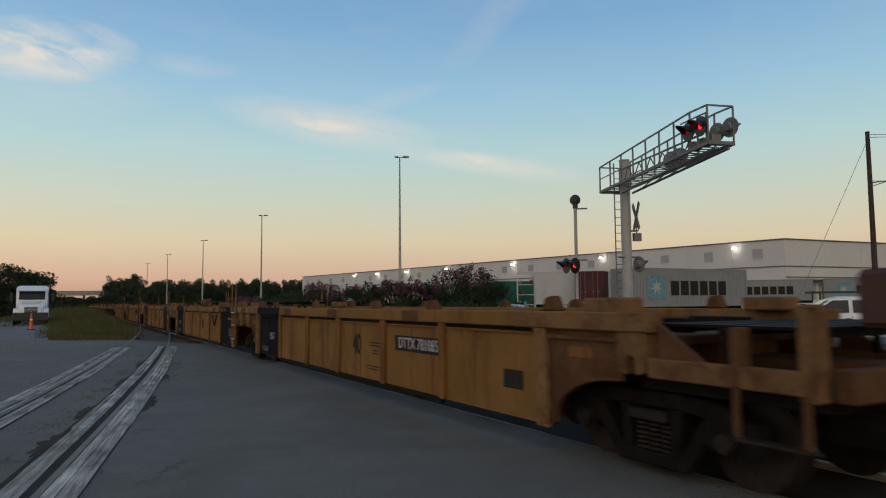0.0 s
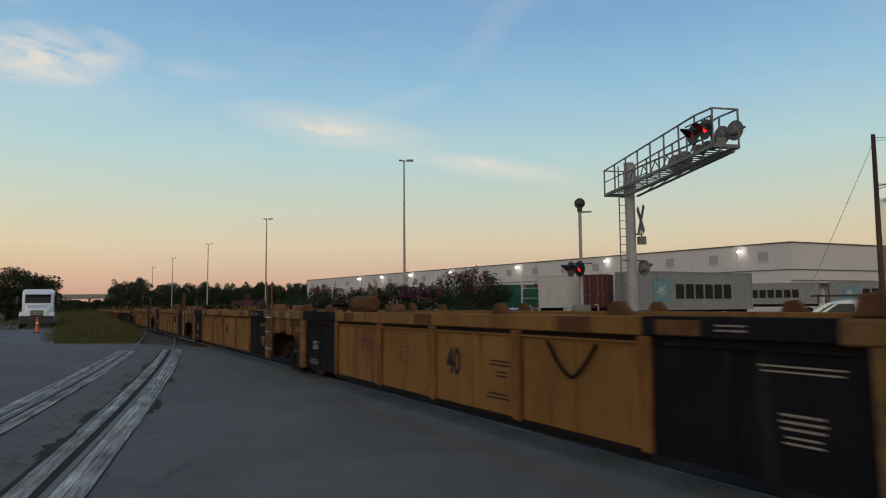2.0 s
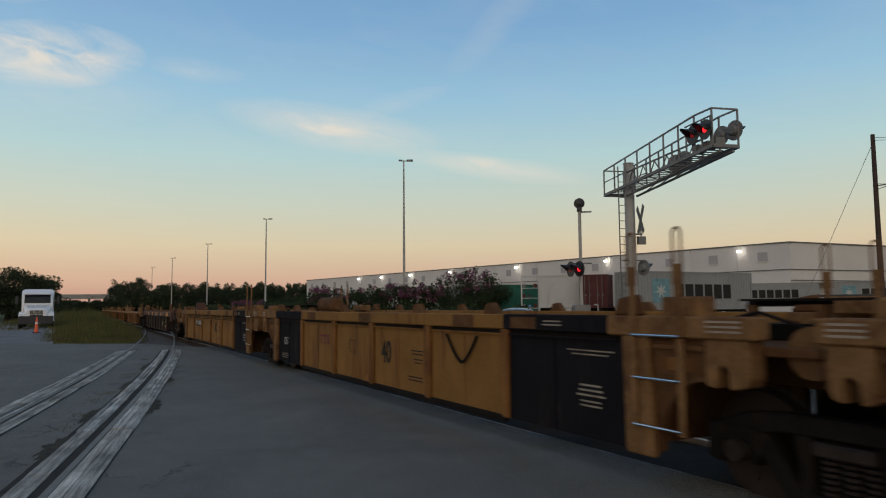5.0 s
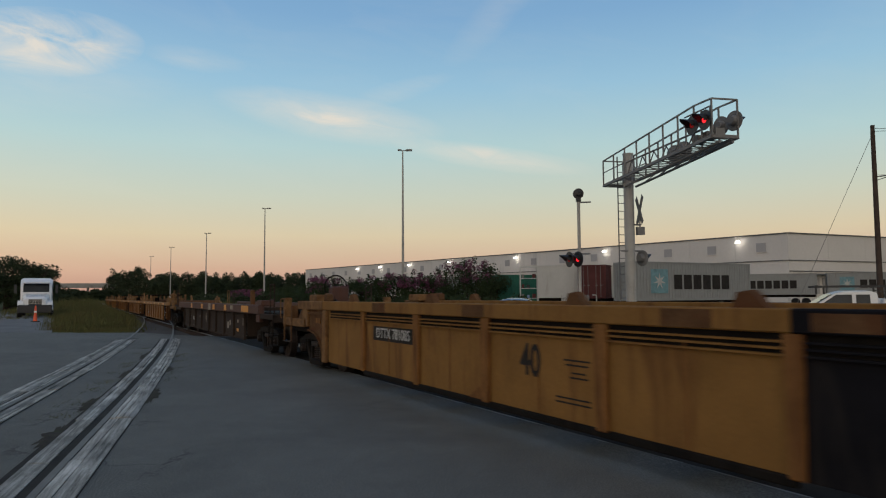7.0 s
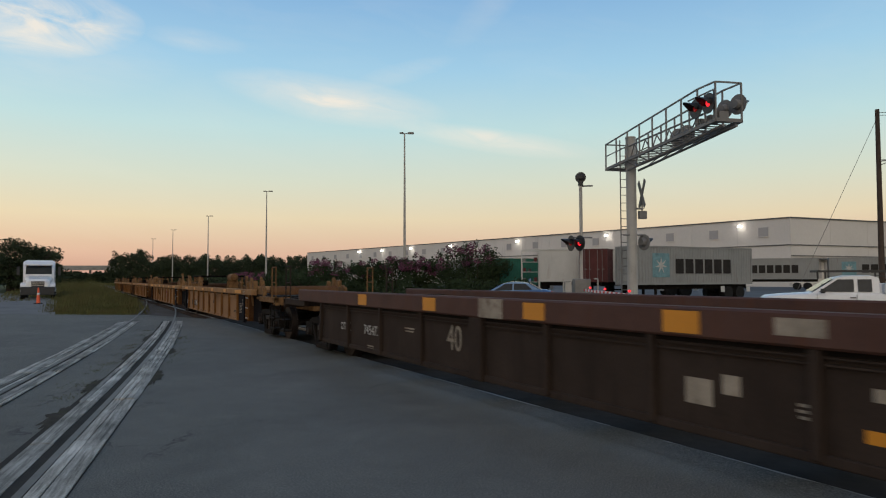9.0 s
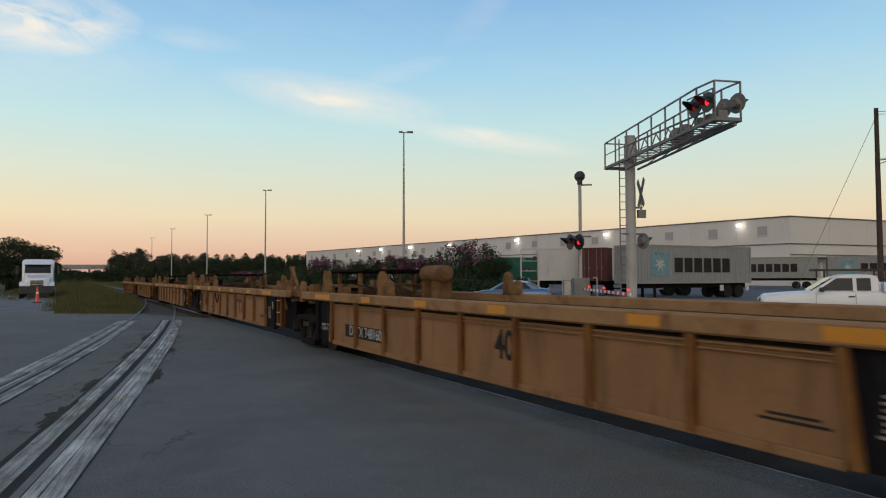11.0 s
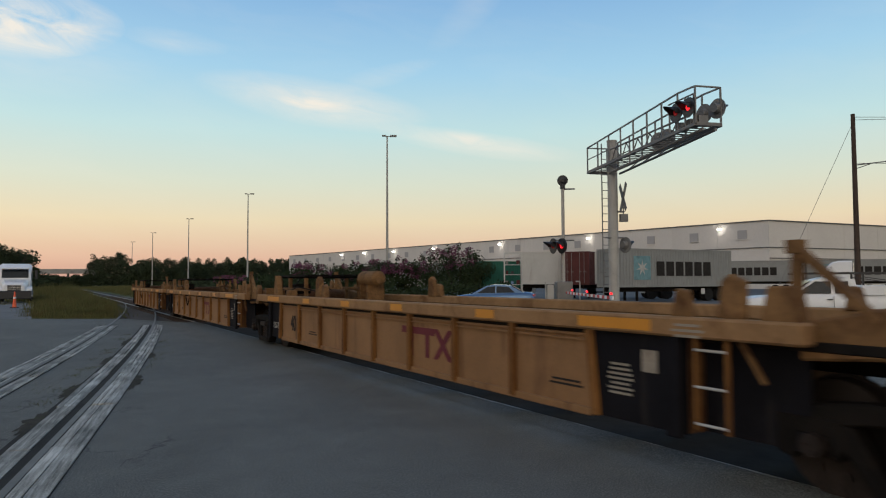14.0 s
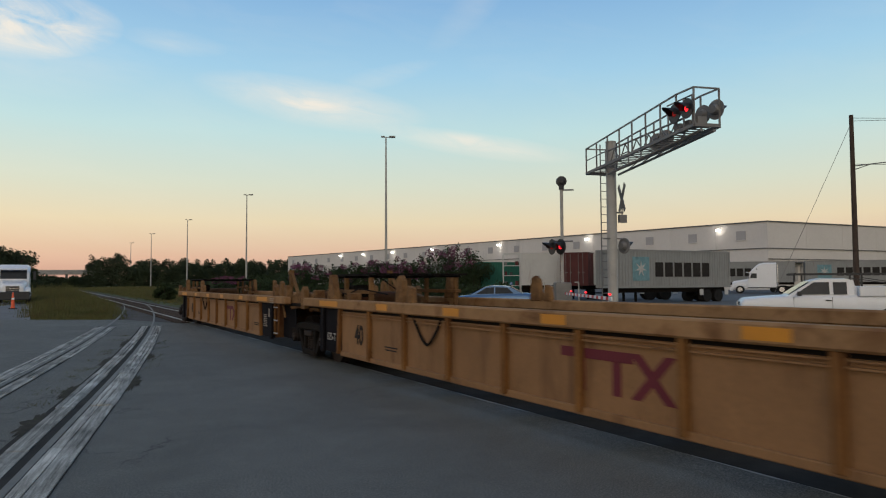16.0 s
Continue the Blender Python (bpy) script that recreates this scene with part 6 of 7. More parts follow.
def pickup(m):
    """Nose at local x=0; near side at y=0."""
    t = thing("pickup_truck", "white extended-cab pickup with ladder rack waiting at the crossing", "pickup truck", m)
    w = 1.98
    bm = B()
    loft(bm, [body_section(x, w, z0, z1) for x, z0, z1 in ((0.0, 0.55, 0.98), (0.12, 0.42, 1.12), (0.7, 0.36, 1.18), (1.55, 0.36, 1.24), (1.65, 0.36, 1.28), (3.7, 0.36, 1.28), (3.72, 0.36, 1.24), (5.7, 0.40, 1.28), (5.8, 0.5, 1.2))])
    part("body", bm, M["carwhite"], t, bevel=0.02, smooth=True)
    bm = B()
    loft(bm, [[(x, 0.07, 1.2), (x + s, 0.2, z), (x + s, w / 2, z + 0.04), (x + s, w - 0.2, z), (x, w - 0.07, 1.2)] for x, s, z in ((1.5, 0.05, 1.26), (2.3, 0.06, 1.84), (2.6, 0.0, 1.90), (3.45, 0.0, 1.90), (3.62, 0.0, 1.84), (3.72, 0.0, 1.3))])
    part("cab", bm, M["carwhite"], t, smooth=False)
    bm = B()
    v = [bm.verts.new(p) for p in ((1.60, 0.18, 1.30), (1.60, w - 0.18, 1.30), (2.27, w - 0.27, 1.80), (2.27, 0.27, 1.80))]
    bm.faces.new(v)
    v = [bm.verts.new((x - 0.02, y, z + 0.02)) for x, y, z in ((1.60, 0.18, 1.30), (1.60, w - 0.18, 1.30), (2.27, w - 0.27, 1.80), (2.27, 0.27, 1.80))]
    bm.faces.new(v)
    part("windscreen", bm, M["glass"], t)
    for x0, x1, x2, x3 in ((1.78, 2.86, 2.86, 2.38), (2.98, 3.40, 3.40, 2.98)):
        for y, o in ((0.055, -0.02), (w - 0.055, 0.02)):
            bm = B()
            yy = lambda z: y + (0.125 if o < 0 else -0.125) * (z - 1.2) / 0.64
            pts = ((x0, yy(1.3) + o, 1.30), (x1, yy(1.3) + o, 1.30), (x2, yy(1.78) + o, 1.78), (x3, yy(1.78) + o, 1.78))
            bm.faces.new([bm.verts.new(p) for p in pts])
            part("side_window", bm, M["glass"], t)
    bm = B()
    box(bm, 3.76, 5.7, -0.01, 0.42, 1.22, 1.62)
    box(bm, 3.76, 5.7, w - 0.42, w + 0.01, 1.22, 1.62)
    part("tool_box", bm, M["carwhite"], t, "white side tool boxes on the bed", .03)
    bm = B()
    for y in (0.1, w - 0.1):
        beam(bm, (1.75, y, 2.10), (5.8, y, 2.10), 0.07, 0.07)
        for x in (2.0, 3.85, 5.6):
            beam(bm, (x, y, 1.3 if x > 3 else 1.8), (x, y, 2.10), 0.06, 0.06)
        beam(bm, (3.85, y, 1.95), (5.6, y, 1.62), 0.03, 0.03)
    rack = part("ladder_rack", bm, M["hood"], t, "black steel ladder rack")
    for x in (1.8, 2.6, 3.4, 4.2, 5.0, 5.7):
        bm = B()
        beam(bm, (x, 0.05, 2.12), (x, w - 0.05, 2.12), 0.06, 0.06)
        part("rack_bar", bm, M["hood"], rack)
    bm = B()
    box(bm, -0.03, 0.02, 0.5, w - 0.5, 0.68, 0.98)
    part("grille", bm, M["hood"], t)
    simple("grille_bar", M["chrome"], t, (-0.06, -0.02, 0.48, w - 0.48, 0.81, 0.86), (-0.06, -0.02, w / 2 - 0.03, w / 2 + 0.03, 0.66, 1.0))
    simple("bumper", M["chrome"], t, (-0.12, 0.1, 0.02, w - 0.02, 0.42, 0.62), bevel=.03)
    for y in (0.12, w - 0.44):
        simple("headlight", M["stripe"], t, (-0.02, 0.06, y, y + 0.32, 0.78, 0.96), bevel=.02)
    simple("door_handle", M["hood"], t, (2.72, 2.9, -0.03, 0.02, 1.05, 1.09))
    simple("door_seam", M["hood"], t, (1.72, 1.728, -0.002, 0.03, 0.5, 1.2), (2.93, 2.938, -0.002, 0.03, 0.5, 1.2))
    simple("wing_mirror", M["hood"], t, (1.82, 1.95, -0.22, -0.02, 1.24, 1.42), bevel=.02)
    wheels(t, (0.95, 4.65), w, 0.39, M["chrome"])
    return t


def sedan(m):
    t = thing("sedan", "blue-grey saloon car waiting at the crossing", "car", m)
    w = 1.8
    bm = B()
    loft(bm, [body_section(x, w, z0, z1, 0.1) for x, z0, z1 in ((0.0, 0.45, 0.68), (0.15, 0.32, 0.78), (1.2, 0.26, 0.92), (2.0, 0.26, 0.96), (3.6, 0.26, 1.0), (4.3, 0.28, 1.0), (4.55, 0.36, 0.94), (4.65, 0.5, 0.8))])
    part("body", bm, M["carblue"], t, smooth=True)
    bm = B()
    loft(bm, [[(x, 0.1, 0.88), (x + s, 0.26, z), (x + s, w / 2, z + 0.03), (x + s, w - 0.26, z), (x, w - 0.1, 0.88)] for x, s, z in ((1.1, 0.0, 0.94), (1.95, 0.0, 1.36), (2.4, 0, 1.44), (3.0, 0, 1.43), (3.4, 0, 1.36), (4.1, 0, 1.0))])
    part("cabin", bm, M["carblue"], t)
    for y, o in ((0.09, -1), (w - 0.09, 1)):
        for pts in (((1.5, 0.98), (2.5, 1.0), (2.5, 1.36), (2.05, 1.32)), ((2.58, 1.0), (3.6, 1.02), (3.25, 1.33), (2.58, 1.36))):
            bm = B()
            bm.faces.new([bm.verts.new((x, y + o * 0.02 - o * 0.16 * (z - 0.88) / 0.5, z)) for x, z in pts])
            part("side_window", bm, M["glass"], t)
    bm = B()
    bm.faces.new([bm.verts.new(p) for p in ((1.12, 0.2, 0.98), (1.12, w - 0.2, 0.98), (1.88, w - 0.32, 1.355), (1.88, 0.32, 1.355))])
    bm.faces.new([bm.verts.new(p) for p in ((4.05, 0.2, 1.05), (4.05, w - 0.2, 1.05), (3.42, w - 0.32, 1.385), (3.42, 0.32, 1.385))])
    part("windscreen", bm, M["glass"], t)
    for y in (0.1, w - 0.4):
        simple("tail_light", M["lensred"], t, (4.56, 4.66, y, y + 0.3, 0.74, 0.9), bevel=.02)
        simple("headlight", M["stripe"], t, (0.0, 0.1, y, y + 0.3, 0.6, 0.72), bevel=.02)
    wheels(t, (0.9, 3.65), w, 0.32, M["chrome"], 0.2)
    return t


def tractor(name, label, m, day=False):
    """A conventional road tractor; nose at local x=0, near side y=0."""
    t = thing(name, label, "truck", m)
    w = 2.4
    bm = B()
    loft(bm, [[(x, a, z0), (x, a, z1 - 0.2), (x, a + 0.2, z1), (x, w - a - 0.2, z1), (x, w - a, z1 - 0.2), (x, w - a, z0)] for x, a, z0, z1 in ((0.0, 0.5, 0.85, 1.45), (0.2, 0.38, 0.7, 1.62), (1.2, 0.3, 0.7, 1.78), (1.9, 0.22, 0.7, 1.9))])
    part("bonnet", bm, M["carwhite"], t, bevel=.02)
    for y0, y1 in ((0.0, 0.42), (w - 0.42, w)):
        bm = B()
        loft(bm, [[(x, y0, z0), (x, y0, z1), (x, y1, z1), (x, y1, z0)] for x, z0, z1 in ((0.1, 0.55, 0.95), (0.35, 0.75, 1.22), (0.8, 0.98, 1.32), (1.3, 0.98, 1.28), (1.7, 0.6, 1.1))])
        part("wing", bm, M["carwhite"], t, bevel=.02)
    bm = B()
    loft(bm, [[(x, a, 0.8), (x, a, z1 - 0.15), (x, a + 0.2, z1), (x, w - a - 0.2, z1), (x, w - a, z1 - 0.15), (x, w - a, 0.8)] for x, a, z1 in (((1.88, 0.12, 1.95), (2.12, 0.1, 2.62), (2.4, 0.08, 2.86), (2.9, 0.06, 3.12), (3.4, 0.05, 3.16), (4.2, 0.05, 3.16)) if day else ((1.88, 0.12, 1.95), (2.15, 0.1, 2.75), (2.6, 0.08, 3.3), (3.2, 0.06, 3.85), (3.9, 0.05, 4.0), (5.3, 0.05, 4.0)))])
    part("cab", bm, M["carwhite"], t, bevel=.02)
    bm = B()
    bm.faces.new([bm.verts.new(p) for p in ((1.87, 0.28, 2.0), (1.87, w - 0.28, 2.0), (2.10, w - 0.3, 2.68), (2.10, 0.3, 2.68))])
    for y, o in ((0.085, -0.02), (w - 0.085, 0.02)):
        bm.faces.new([bm.verts.new(p) for p in ((2.2, y + o, 2.0), (3.0, y + o, 2.0), (3.0, y + o, 2.62), (2.35, y + o, 2.62))])
        if not day:
            bm.faces.new([bm.verts.new(p) for p in ((2.9, y + o, 3.1), (3.4, y + o, 3.1), (3.4, y + o, 3.4), (3.1, y + o, 3.4))])
    part("glass", bm, M["glass"], t)
    simple("grille", M["hood"], t, (-0.02, 0.03, 0.75, w - 0.75, 0.9, 1.42))
    simple("grille_bar", M["chrome"], t, *[(-0.04, -0.02, 0.72, w - 0.72, z, z + 0.03) for z in (0.95, 1.08, 1.21, 1.34)])
    simple("bumper", M["hood"] if day else M["carwhite"], t, (-0.25, 0.1, 0.02, w - 0.02, 0.34, 0.98 if day else 0.78), bevel=.05)
    simple("sun_visor", M["carwhite"], t, (1.72, 2.15, 0.2, w - 0.2, 2.70, 2.80), bevel=.02)
    simple("roof_lamp", M["decal"], t, *[(2.1, 2.2, 0.3 + i * 0.42, 0.38 + i * 0.42, 2.66 if day else 2.78, 2.74 if day else 2.86) for i in range(5)])
    for y in (0.05, w - 0.35):
        simple("headlight", M["stripe"], t, (0.02, 0.14, y, y + 0.3, 0.88, 1.08), bevel=.02)
    for y in (-0.35, w + 0.15):
        simple("wing_mirror", M["hood"], t, (2.0, 2.12, y, y + 0.2, 1.9, 2.6), bevel=.02)
    bm = B()
    for y in (0.3, w - 0.38):
        rod(bm, (5.45, y, 0.9), (5.45, y, 3.0 if day else 3.7), 0.07, 12)
    part("exhaust_stack", bm, M["chrome"], t)
    bm = B()
    for y in (0.75, 1.5):
        box(bm, 1.0, 7.6, y, y + 0.12, 0.7, 0.95)
    part("chassis", bm, M["grime_and_shade"], t)
    wheels(t, (0.95, 5.9, 7.2), w, 0.52, M["chrome"], 0.3)
    return t


tractor("semi_truck", "white conventional road tractor with sleeper parked in the lot", pose(-32.8, 57.9, 0, 0, 0, 119) @ Matrix.Scale(1.06, 4), True)
MOVING_TRUCK = tractor("semi_truck", "white road tractor driving slowly past the containers", pose(0, 0, 0))
pickup(pose(11.42, 24.5, 0, 0, 0, -21) @ Matrix.Diagonal((1, 1, 0.89, 1)))
sedan(pose(1.38, 38.6, 0, 0, 0, -12))


# ---- small things ----
def traffic_cone(m):
    t = thing("traffic_cone", "tall orange traffic cone with black base on the lot", "traffic cone", m)
    simple("base", M["tyre"], t, (-0.2, 0.2, -0.2, 0.2, 0, 0.05), bevel=.01)
    bm = B()
    rod(bm, (0, 0, 0.05), (0, 0, 1.02), 0.13, 16, 0.05)
    rod(bm, (0, 0, 1.02), (0, 0, 1.10), 0.035, 10)
    part("cone", bm, M["cone"], t)
    bm = B()
    rod(bm, (0, 0, 0.62), (0, 0, 0.74), 0.090, 16, 0.080)
    part("band", bm, M["stripe"], t)


traffic_cone(pose(-27.6, 46.7, 0))


def utility_pole(m):
    t = thing("utility_pole", "dark weathered timber utility pole with wires and guy", "utility pole", m)
    bm = B()
    rod(bm, (0, 0, -0.1), (0.0, 0, 10.0), 0.15, 12, 0.10)
    part("pole", bm, M["wood"], t)
    bm = B()
    rod(bm, (0, 0, 7.4), (1.6, -0.4, 7.55), 0.03)
    rod(bm, (0, 0, 7.2), (0.9, -0.2, 7.5), 0.02)
    part("bracket", bm, M["galv"], t)
    for z, a in ((9.85, 0.25), (9.7, 0.6), (7.5, 0.3)):
        bm = B()
        pts = [Vector((k * 6.0, -k * 2.6 * a, z - 0.35 * math.sin(math.pi * min(1, k / 6)))) for k in range(7)]
        chain(bm, pts, 0.014, 4)
        part("wire", bm, M["hood"], t)
    bm = B()
    rod(bm, (0, 0, 9.6), (-2.9, 3.4, 0), 0.012, 5)
    part("guy_wire", bm, M["galv"], t)


utility_pole(pose(21.6, 33.7, 0, 0, 0, 0))


# ---- plants ----
def leaves(bm, centre, radii, count, size, rng):
    """Loose small leaf faces filling an uneven clump."""
    for _ in range(count):
        while True:
            p = Vector((rng.uniform(-1, 1), rng.uniform(-1, 1), rng.uniform(-1, 1)))
            if 0.25 < p.length < 1:
                break
        c = Vector(centre) + Vector((p.x * radii[0], p.y * radii[1], p.z * radii[2]))
        a = Vector((rng.uniform(-1, 1), rng.uniform(-1, 1), rng.uniform(-.6, .6))).normalized()
        b = a.orthogonal().normalized()
        s = size * rng.uniform(0.6, 1.3)
        bm.faces.new([bm.verts.new(c + v) for v in (a * s, b * s * 0.6, -a * s, -b * s * 0.6)])


def shrub(x, y, h, w, bloom, seed, label):
    rng = random.Random(seed)
    t = thing("flowering_shrub", label, "shrub", pose(x, y, -0.1), "shrubs by the yard")
    bm = B()
    tips = []
    for i in range(5):
        a = i * 1.26 + rng.uniform(-.3, .3)
        q = (w * 0.3 * math.cos(a), w * 0.3 * math.sin(a), h * 0.6)
        rod(bm, (0.1 * math.cos(a), 0.1 * math.sin(a), 0), q, 0.06, 6, 0.03)
        tips.append(q)
    part("trunk", bm, M["bark"], t)
    bm, bl = B(), B()
    for i in range(24):
        a, r = rng.uniform(0, 6.28), w * 0.5 * math.sqrt(rng.random())
        z = h * rng.uniform(0.15, 0.9) * (1 - 0.25 * r / (w * .5))
        leaves(bm, (r * math.cos(a), r * math.sin(a), z), (w * .2, w * .2, h * .16), 150, 0.10, rng)
    for i in range(14):
        a, r = rng.uniform(0, 6.28), w * 0.5 * math.sqrt(rng.random())
        leaves(bm, (r * math.cos(a), r * math.sin(a), h * rng.uniform(.85, 1.06) * (1 - 0.3 * r / (w * .5))), (w * .05, w * .05, h * .10), 22, 0.11, rng)
    for i in range(30 if bloom else 0):
        a, r = rng.uniform(0, 6.28), w * 0.46 * math.sqrt(rng.random())
        z = h * rng.uniform(0.62, 1.0) * (1 - 0.2 * r / (w * .5))
        leaves(bl, (r * math.cos(a), r * math.sin(a), z), (w * .09, w * .09, h * .07), 44, 0.085, rng)
    part("crown", bm, M["leaf"], t)
    if bloom:
        part("blossom", bl, M["blossom"], t, "dull pink flower clusters")


for i, (x, y, h, w, bl) in enumerate(((-11.5, 69, 3.2, 4.0, 1), (-9.2, 71, 2.7, 3.4, 0), (-7.4, 70, 3.0, 3.8, 1), (-5.0, 69.5, 3.3, 3.8, 1), (-2.9, 70, 3.5, 3.6, 1), (-1.0, 69.6, 3.1, 3.2, 1),
                                      (1.2, 68, 4.1, 3.8, 1), (3.2, 66.5, 4.3, 4.2, 1), (4.6, 66, 3.5, 3.0, 0), (-14.5, 74, 2.5, 4.5, 0), (-18.5, 78, 2.3, 4.6, 0), (-22.5, 82, 2.2, 4.8, 1))):
    shrub(x, y, h * 1.27, w * 1.12, bl, 20 + i, "crape myrtle shrub with dull pink blossom" if bl else "dark green leafy shrub by the yard")


def hedge(name, pts, h, w, n, seed, mat, label, size):
    rng = random.Random(seed)
    bm = B()
    for (x0, y0), (x1, y1) in zip(pts, pts[1:]):
        for i in range(n):
            f = rng.random()
            hh = h * rng.uniform(0.6, 1.15)
            leaves(bm, (x0 + (x1 - x0) * f + rng.uniform(-w, w) * .3, y0 + (y1 - y0) * f + rng.uniform(-w, w) * .3, hh * 0.5), (w * .5, w * .5, hh * .55), 60, size, rng)
    return tagged(part(name, bm, mat), label, "plants", kind="stuff")


hedge("hedge", [(-12, 64), (-2, 63), (5.5, 60), (6.6, 56)], 1.5, 1.6, 26, 3, M["leaf"], "low green hedge along the yard", 0.14)
hedge("hedge", [(-70, 190), (-38, 140), (-16, 90)], 2.4, 5, 30, 4, M["leafdark"], "dark overgrown bank along the far yard", 0.35)


hedge("hedge", [(-56, 96), (-64, 112), (-82, 148)], 3.6, 5, 26, 8, M["leafdark"], "dark overgrown bushes beside the lot", 0.25)


def big_tree(x, y, h, w, seed, n=34):
    rng = random.Random(seed)
    t = thing("tree", "large dark broadleaf tree against the evening sky", "tree", pose(x, y, -0.1), "background trees")
    bm = B()
    rod(bm, (0, 0, 0), (0.2, 0, h * 0.45), w * 0.045, 9, w * 0.03)
    for i in range(6):
        a = i * 1.05 + rng.uniform(-.3, .3)
        rod(bm, (0.1, 0, h * rng.uniform(.25, .4)), (w * .33 * math.cos(a), w * .33 * math.sin(a), h * rng.uniform(.55, .8)), w * .02, 6, w * .008)
    part("trunk", bm, M["bark"], t)
    bm = B()
    for i in range(n):
        a, r = rng.uniform(0, 6.28), w * 0.5 * math.sqrt(rng.random())
        z = h * rng.uniform(0.22, 0.93) * (1 - 0.3 * r / (w * .5))
        leaves(bm, (r * math.cos(a), r * math.sin(a), z), (w * .15, w * .15, h * .1), 260, h * 0.018, rng)
    part("crown", bm, M["leafdark"], t)


for i, (x, y, h, w) in enumerate(((-62, 98, 8.8, 12), (-57, 95.5, 7.4, 6), (-76, 122, 9.5, 12), (-75, 104, 8.5, 12), (-90, 118, 9.0, 12))):
    big_tree(x, y, h, w, 60 + i)


def far_woods():
    rng = random.Random(9)
    bm = B()
    for i in range(300):
        f = i / 299
        az = radians(-35.0 + f * 27.0 + rng.uniform(-.15, .15))
        dist = 420 - 60 * f + rng.uniform(-30, 30)
        h = (10.5 if f < 0.35 else 12.6) * (1 + 0.22 * noise.noise(Vector((f * 30, 2, 0)))) * rng.uniform(0.82, 1.08)
        if 0.19 < f < 0.335:
            h *= 0.5
        elif 0.335 <= f < 0.43:
            h *= 1.2
        x, y = dist * math.sin(az), dist * math.cos(az)
        for k in range(5):
            leaves(bm, (x + rng.uniform(-2.2, 2.2), y, h * (0.16 + 0.19 * k)), (3.4 - 0.5 * k, 3, h * .14), 95, 0.42, rng)
        rod(bm, (x, y, -0.1), (x, y, h * 0.6), 0.3, 5, 0.15)
    return tagged(part("far_woods", bm, M["leafdark"]), "long dark line of far trees on the horizon", "woods", kind="stuff")


far_woods()


def overpass():
    t = thing("overpass", "pale concrete road bridge over the far track", "bridge")
    a, b = Vector((-206, 344, -0.5)), Vector((-172, 362, -0.5))
    bm = B()
    beam(bm, a + Vector((0, 0, 7.6)), b + Vector((0, 0, 7.9)), 9, 1.5)
    part("deck", bm, M["concrete"], t)
    bm = B()
    beam(bm, a + Vector((0, -4, 8.7)), b + Vector((0, -4, 9.0)), 0.3, 0.9)
    part("parapet", bm, M["concrete"], t)
    for f in (0.03, 0.33, 0.66, 0.97):
        p = a.lerp(b, f)
        bm = B()
        rod(bm, (p.x, p.y, -0.1), (p.x, p.y, 7.2), 0.6, 10)
        part("pier", bm, M["concrete"], t)


overpass()


def blades(name, region, count, h, seed, mat, label, wide=0.02):
    rng = random.Random(seed)
    (ax, ay), (bx, by), (cx, cy), (dx, dy) = region
    verts, faces = [], []
    for _ in range(count):
        f, g = rng.random(), rng.random()
        x0, y0 = ax + (bx - ax) * f, ay + (by - ay) * f
        x1, y1 = dx + (cx - dx) * f, dy + (cy - dy) * f
        x, y = x0 + (x1 - x0) * g, y0 + (y1 - y0) * g
        x, y = x + rng.gauss(0, 0.35), y + rng.gauss(0, 0.9)
        edge = min(1.0, 2.2 * g + 0.18, 4 * min(f, 1 - f) + 0.25)
        clump = 0.65 + 0.7 * noise.noise(Vector((x * 0.5, y * 0.5, seed)))
        a, hh = rng.uniform(0, 6.28), h * rng.uniform(0.4, 1.2) * edge * max(0.25, clump)
        wx, wy = wide * math.cos(a), wide * math.sin(a)
        lx, ly = rng.uniform(-.25, .25) * hh, rng.uniform(-.25, .25) * hh
        k = len(verts)
        verts += [(x - wx, y - wy, -0.1), (x + wx, y + wy, -0.1), (x + lx + wx * .4, y + ly + wy * .4, hh - 0.1), (x + lx - wx * .4, y + ly - wy * .4, hh - 0.1)]
        faces.append((k, k + 1, k + 2, k + 3))
    me = bpy.data.meshes.new(name)
    me.from_pydata(verts, [], faces)
    me.materials.append(mat)
    return tagged(new(name, me), label, "grass", kind="stuff")


blades("tall_grass", ((-18.2, 32.6), (-14.6, 32.0), (-27.5, 60), (-33, 60)), 26000, 0.75, 5, M["grass"], "tall yellow-green grass between lot and siding")
blades("tall_grass", ((-31.5, 56), (-26, 56), (-62, 124), (-72, 124)), 26000, 1.6, 6, M["grass"], "tall rank grass and weeds along the track")
blades("far_grass", tuple(xy(s, d) for s, d in ((34, 9.2), (34, 26), (60, 32), (60, 9.2))), 16000, 0.4, 7, M["grass"], "rough grass beside the main track")


blades("far_grass", tuple(xy(s, d) for s, d in ((58, 9.2), (58, 33), (330, 62), (330, 9.6))), 60000, 0.75, 11, M["grass"], "long green field of rough grass beyond the track", 0.10)
blades("far_grass", tuple(xy(s, d) for s, d in ((60, 4.2), (60, -6), (300, -12), (300, 3.6))), 40000, 0.8, 12, M["grass"], "rank grass on the near side of the far track", 0.08)
shrub(*xy(76, 10.4), 1.9, 1.9, 0, 77, "small round green bush in the grass by the track")


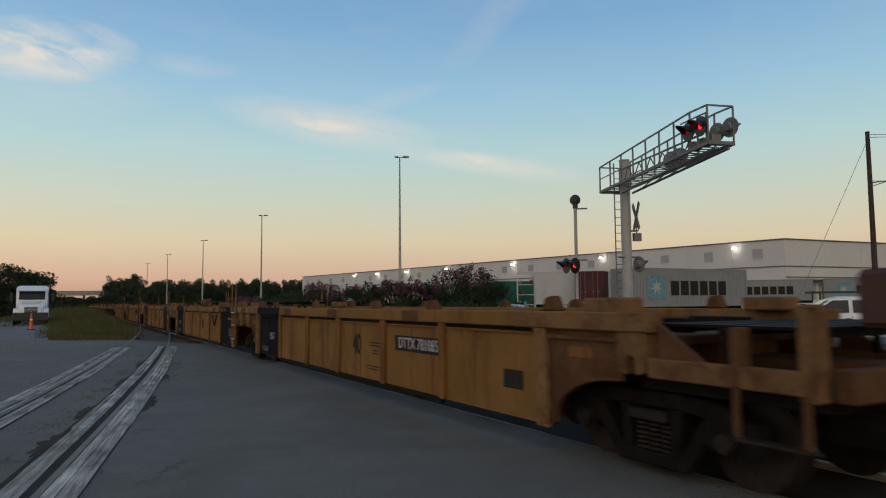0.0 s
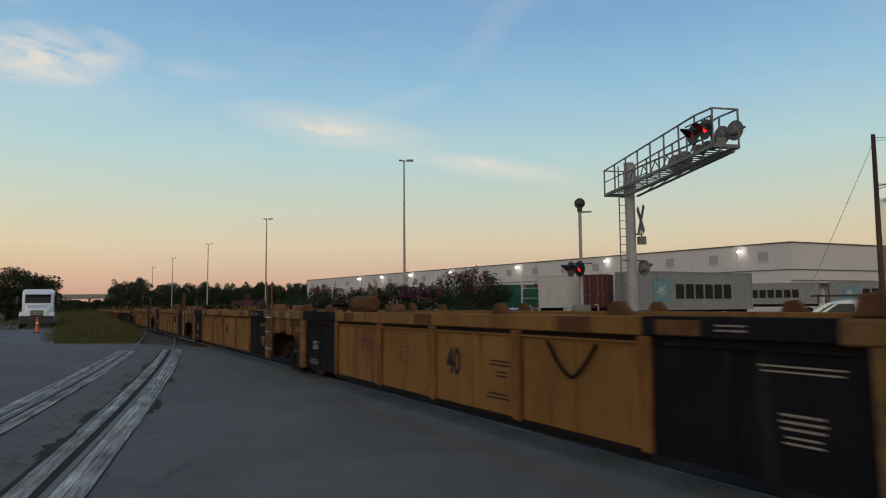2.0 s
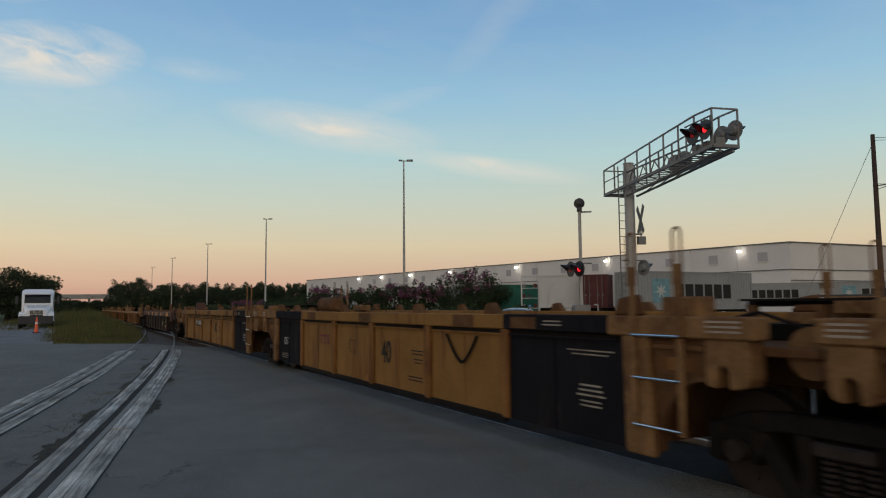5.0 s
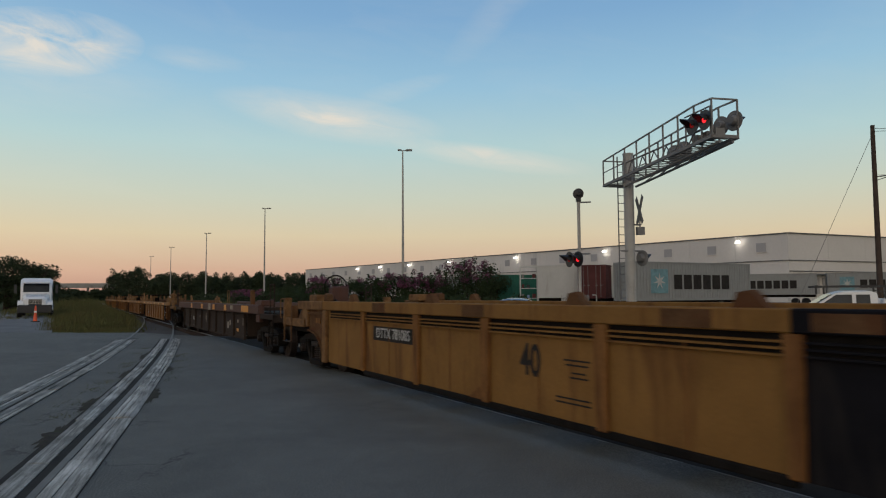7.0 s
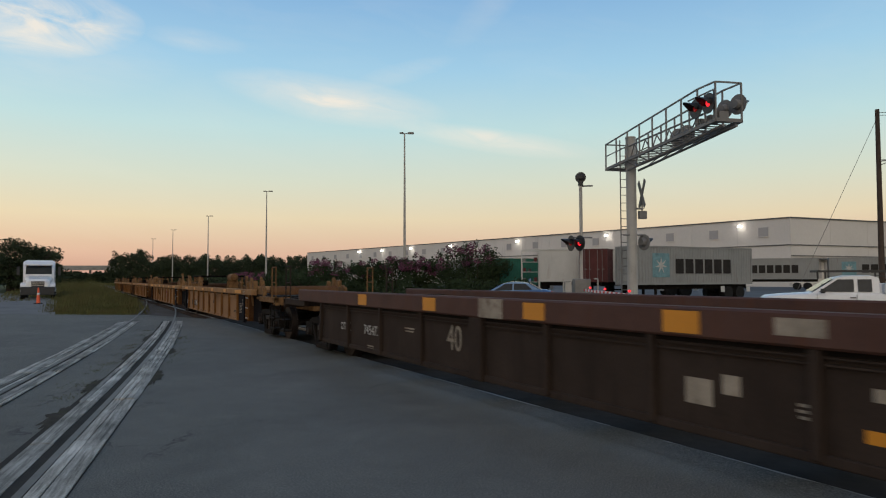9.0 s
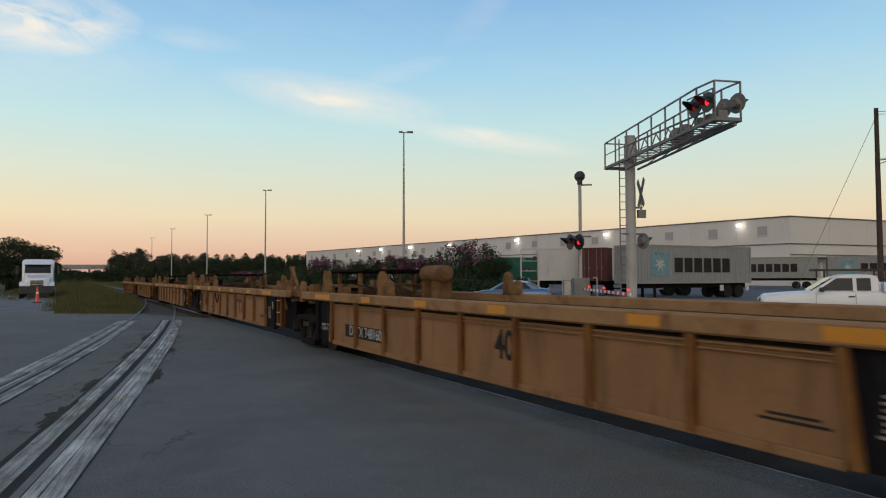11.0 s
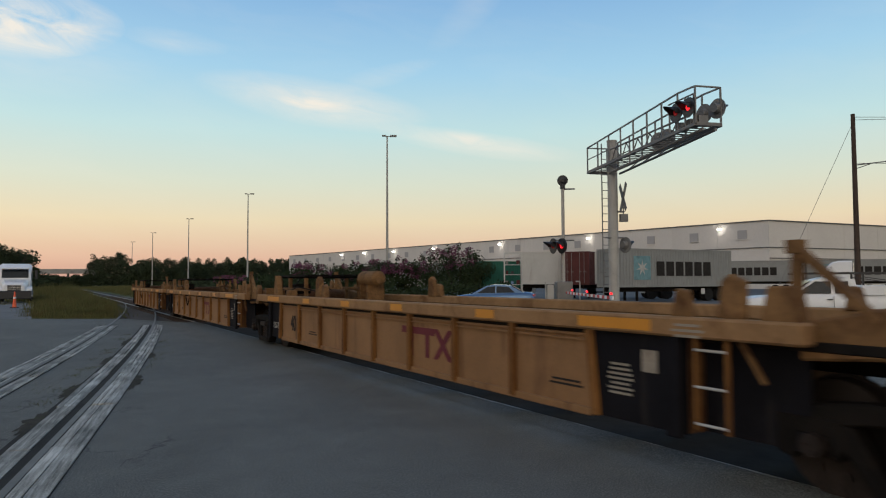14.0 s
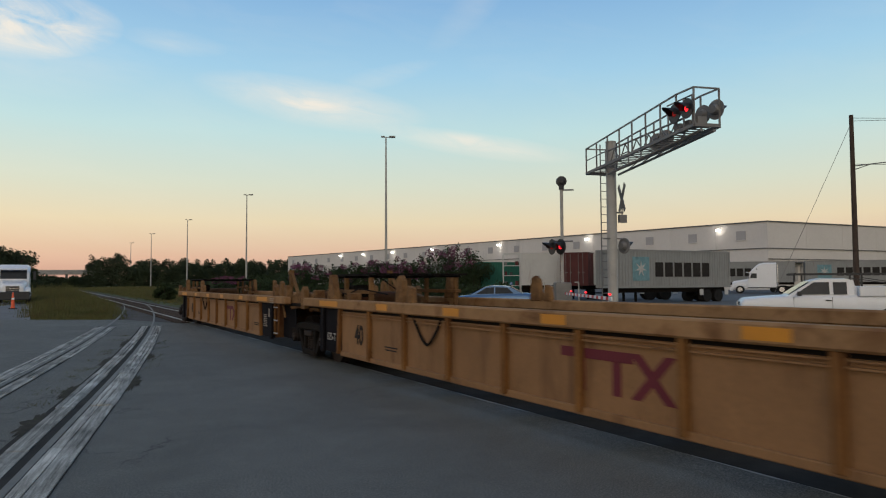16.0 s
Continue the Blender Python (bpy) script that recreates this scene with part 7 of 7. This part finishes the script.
def dirt_patches():
    """Crumbled asphalt and soil that has gathered beside the boards."""
    rng = random.Random(31)
    a = siding_points(-0.40, 0.25)
    b = siding_points(0.37, 0.25)
    for line, k, length, width, out_side in ((a, 66, 1.3, 0.13, -1), (a, 76, 1.5, 0.15, -1), (a, 93, 1.6, 0.12, -1), (b, 79, 1.9, 0.13, 1), (b, 96, 1.2, 0.10, 1), (a, 112, 2.4, 0.14, -1)):
        bm = B()
        n = 72
        c = line[k]
        u = (line[k + 2] - line[k - 2]).normalized()
        v = Vector((u.y, -u.x)) * out_side
        ring = []
        for i in range(n):
            t = 2 * math.pi * i / n
            r = 1 + 0.55 * noise.noise(Vector((math.cos(t) * 2.2, math.sin(t) * 2.2, k))) + 0.5 * noise.noise(Vector((math.cos(t) * 7, math.sin(t) * 7, k)))
            q = c + u * (length / 2 * math.cos(t) * r) + v * (width * max(-0.25, math.sin(t)) * r)
            ring.append(bm.verts.new((q.x, q.y, 0.006)))
        mid = bm.verts.new((*(c + v * width * 0.3), 0.010))
        for i in range(n):
            bm.faces.new((ring[i], ring[(i + 1) % n], mid))
        tagged(part("dirt_patch", bm, M["dirt"]), "dark crumbled soil and asphalt beside the siding boards", "dirt", kind="structure")


dirt_patches()
W0, W1 = siding_points(-0.62)[18:34], siding_points(0.50)[22:30]
for strip, n in ((W0, 1500), (W1, 420)):
    rng = random.Random(n)
    verts, faces = [], []
    for _ in range(n):
        p = strip[int(rng.random() ** 0.8 * (len(strip) - 1))] + Vector((rng.gauss(0, 0.09), rng.gauss(0, 0.35)))
        if noise.noise(Vector((p.x * 0.8, p.y * 0.8, 4))) < -0.05:
            continue
        h, a = rng.uniform(0.01, 0.035), rng.uniform(0, 6.28)
        k = len(verts)
        verts += [(p.x - 0.006 * math.cos(a), p.y - 0.006 * math.sin(a), 0), (p.x + 0.006 * math.cos(a), p.y + 0.006 * math.sin(a), 0), (p.x + rng.gauss(0, 0.03), p.y + rng.gauss(0, 0.03), h)]
        faces.append((k, k + 1, k + 2))
    me = bpy.data.meshes.new("weeds")
    me.from_pydata(verts, [], faces)
    me.materials.append(M["grass"])
    tagged(new("weeds", me), "thin low weeds along the crossing panels", "weeds", kind="stuff")


def low_building():
    t = thing("low_building", "long low pale building behind the truck lot", "building")
    a, b = Vector((-48, 63, 0)), Vector((-80, 70, 0))
    bm = B()
    beam(bm, a + Vector((0, 0, 1.1)), b + Vector((0, 0, 1.1)), 6, 2.4)
    part("wall", bm, M["wall"], t)
    bm = B()
    beam(bm, a + Vector((0, 0, 2.4)), b + Vector((0, 0, 2.4)), 6.6, 0.25)
    part("roof", bm, M["roofedge"], t)


low_building()


# ---- what moves ----
def motions():
    for u, q in UNITS:
        walk(u, [(t, pose(*sd(q + SPEED * (16.0 - t), MID), rz=90 + HEAD)) for t in (0, 4, 8, 12, 16)])
        for b in u.children:
            if b.name.startswith("bogie"):
                for w in b.children:
                    if w.name.startswith("wheelset"):
                        x = w.location.x
                        walk(w, [(k / 15, pose(x, 0, 0.46, 0, -math.degrees(SPEED * k / 15 / 0.46))) for k in range(241)])
    end, way = Vector((40.5, 89.3, 0)), Vector((0.897, -0.443, 0))
    walk(MOVING_TRUCK, [(t, Matrix.Translation(end + way * 4.15 * (16.0 - t)) @ pose(0, 0, 0, 0, 0, -26.3)) for t in (0, 4, 8, 12, 16)])


motions()
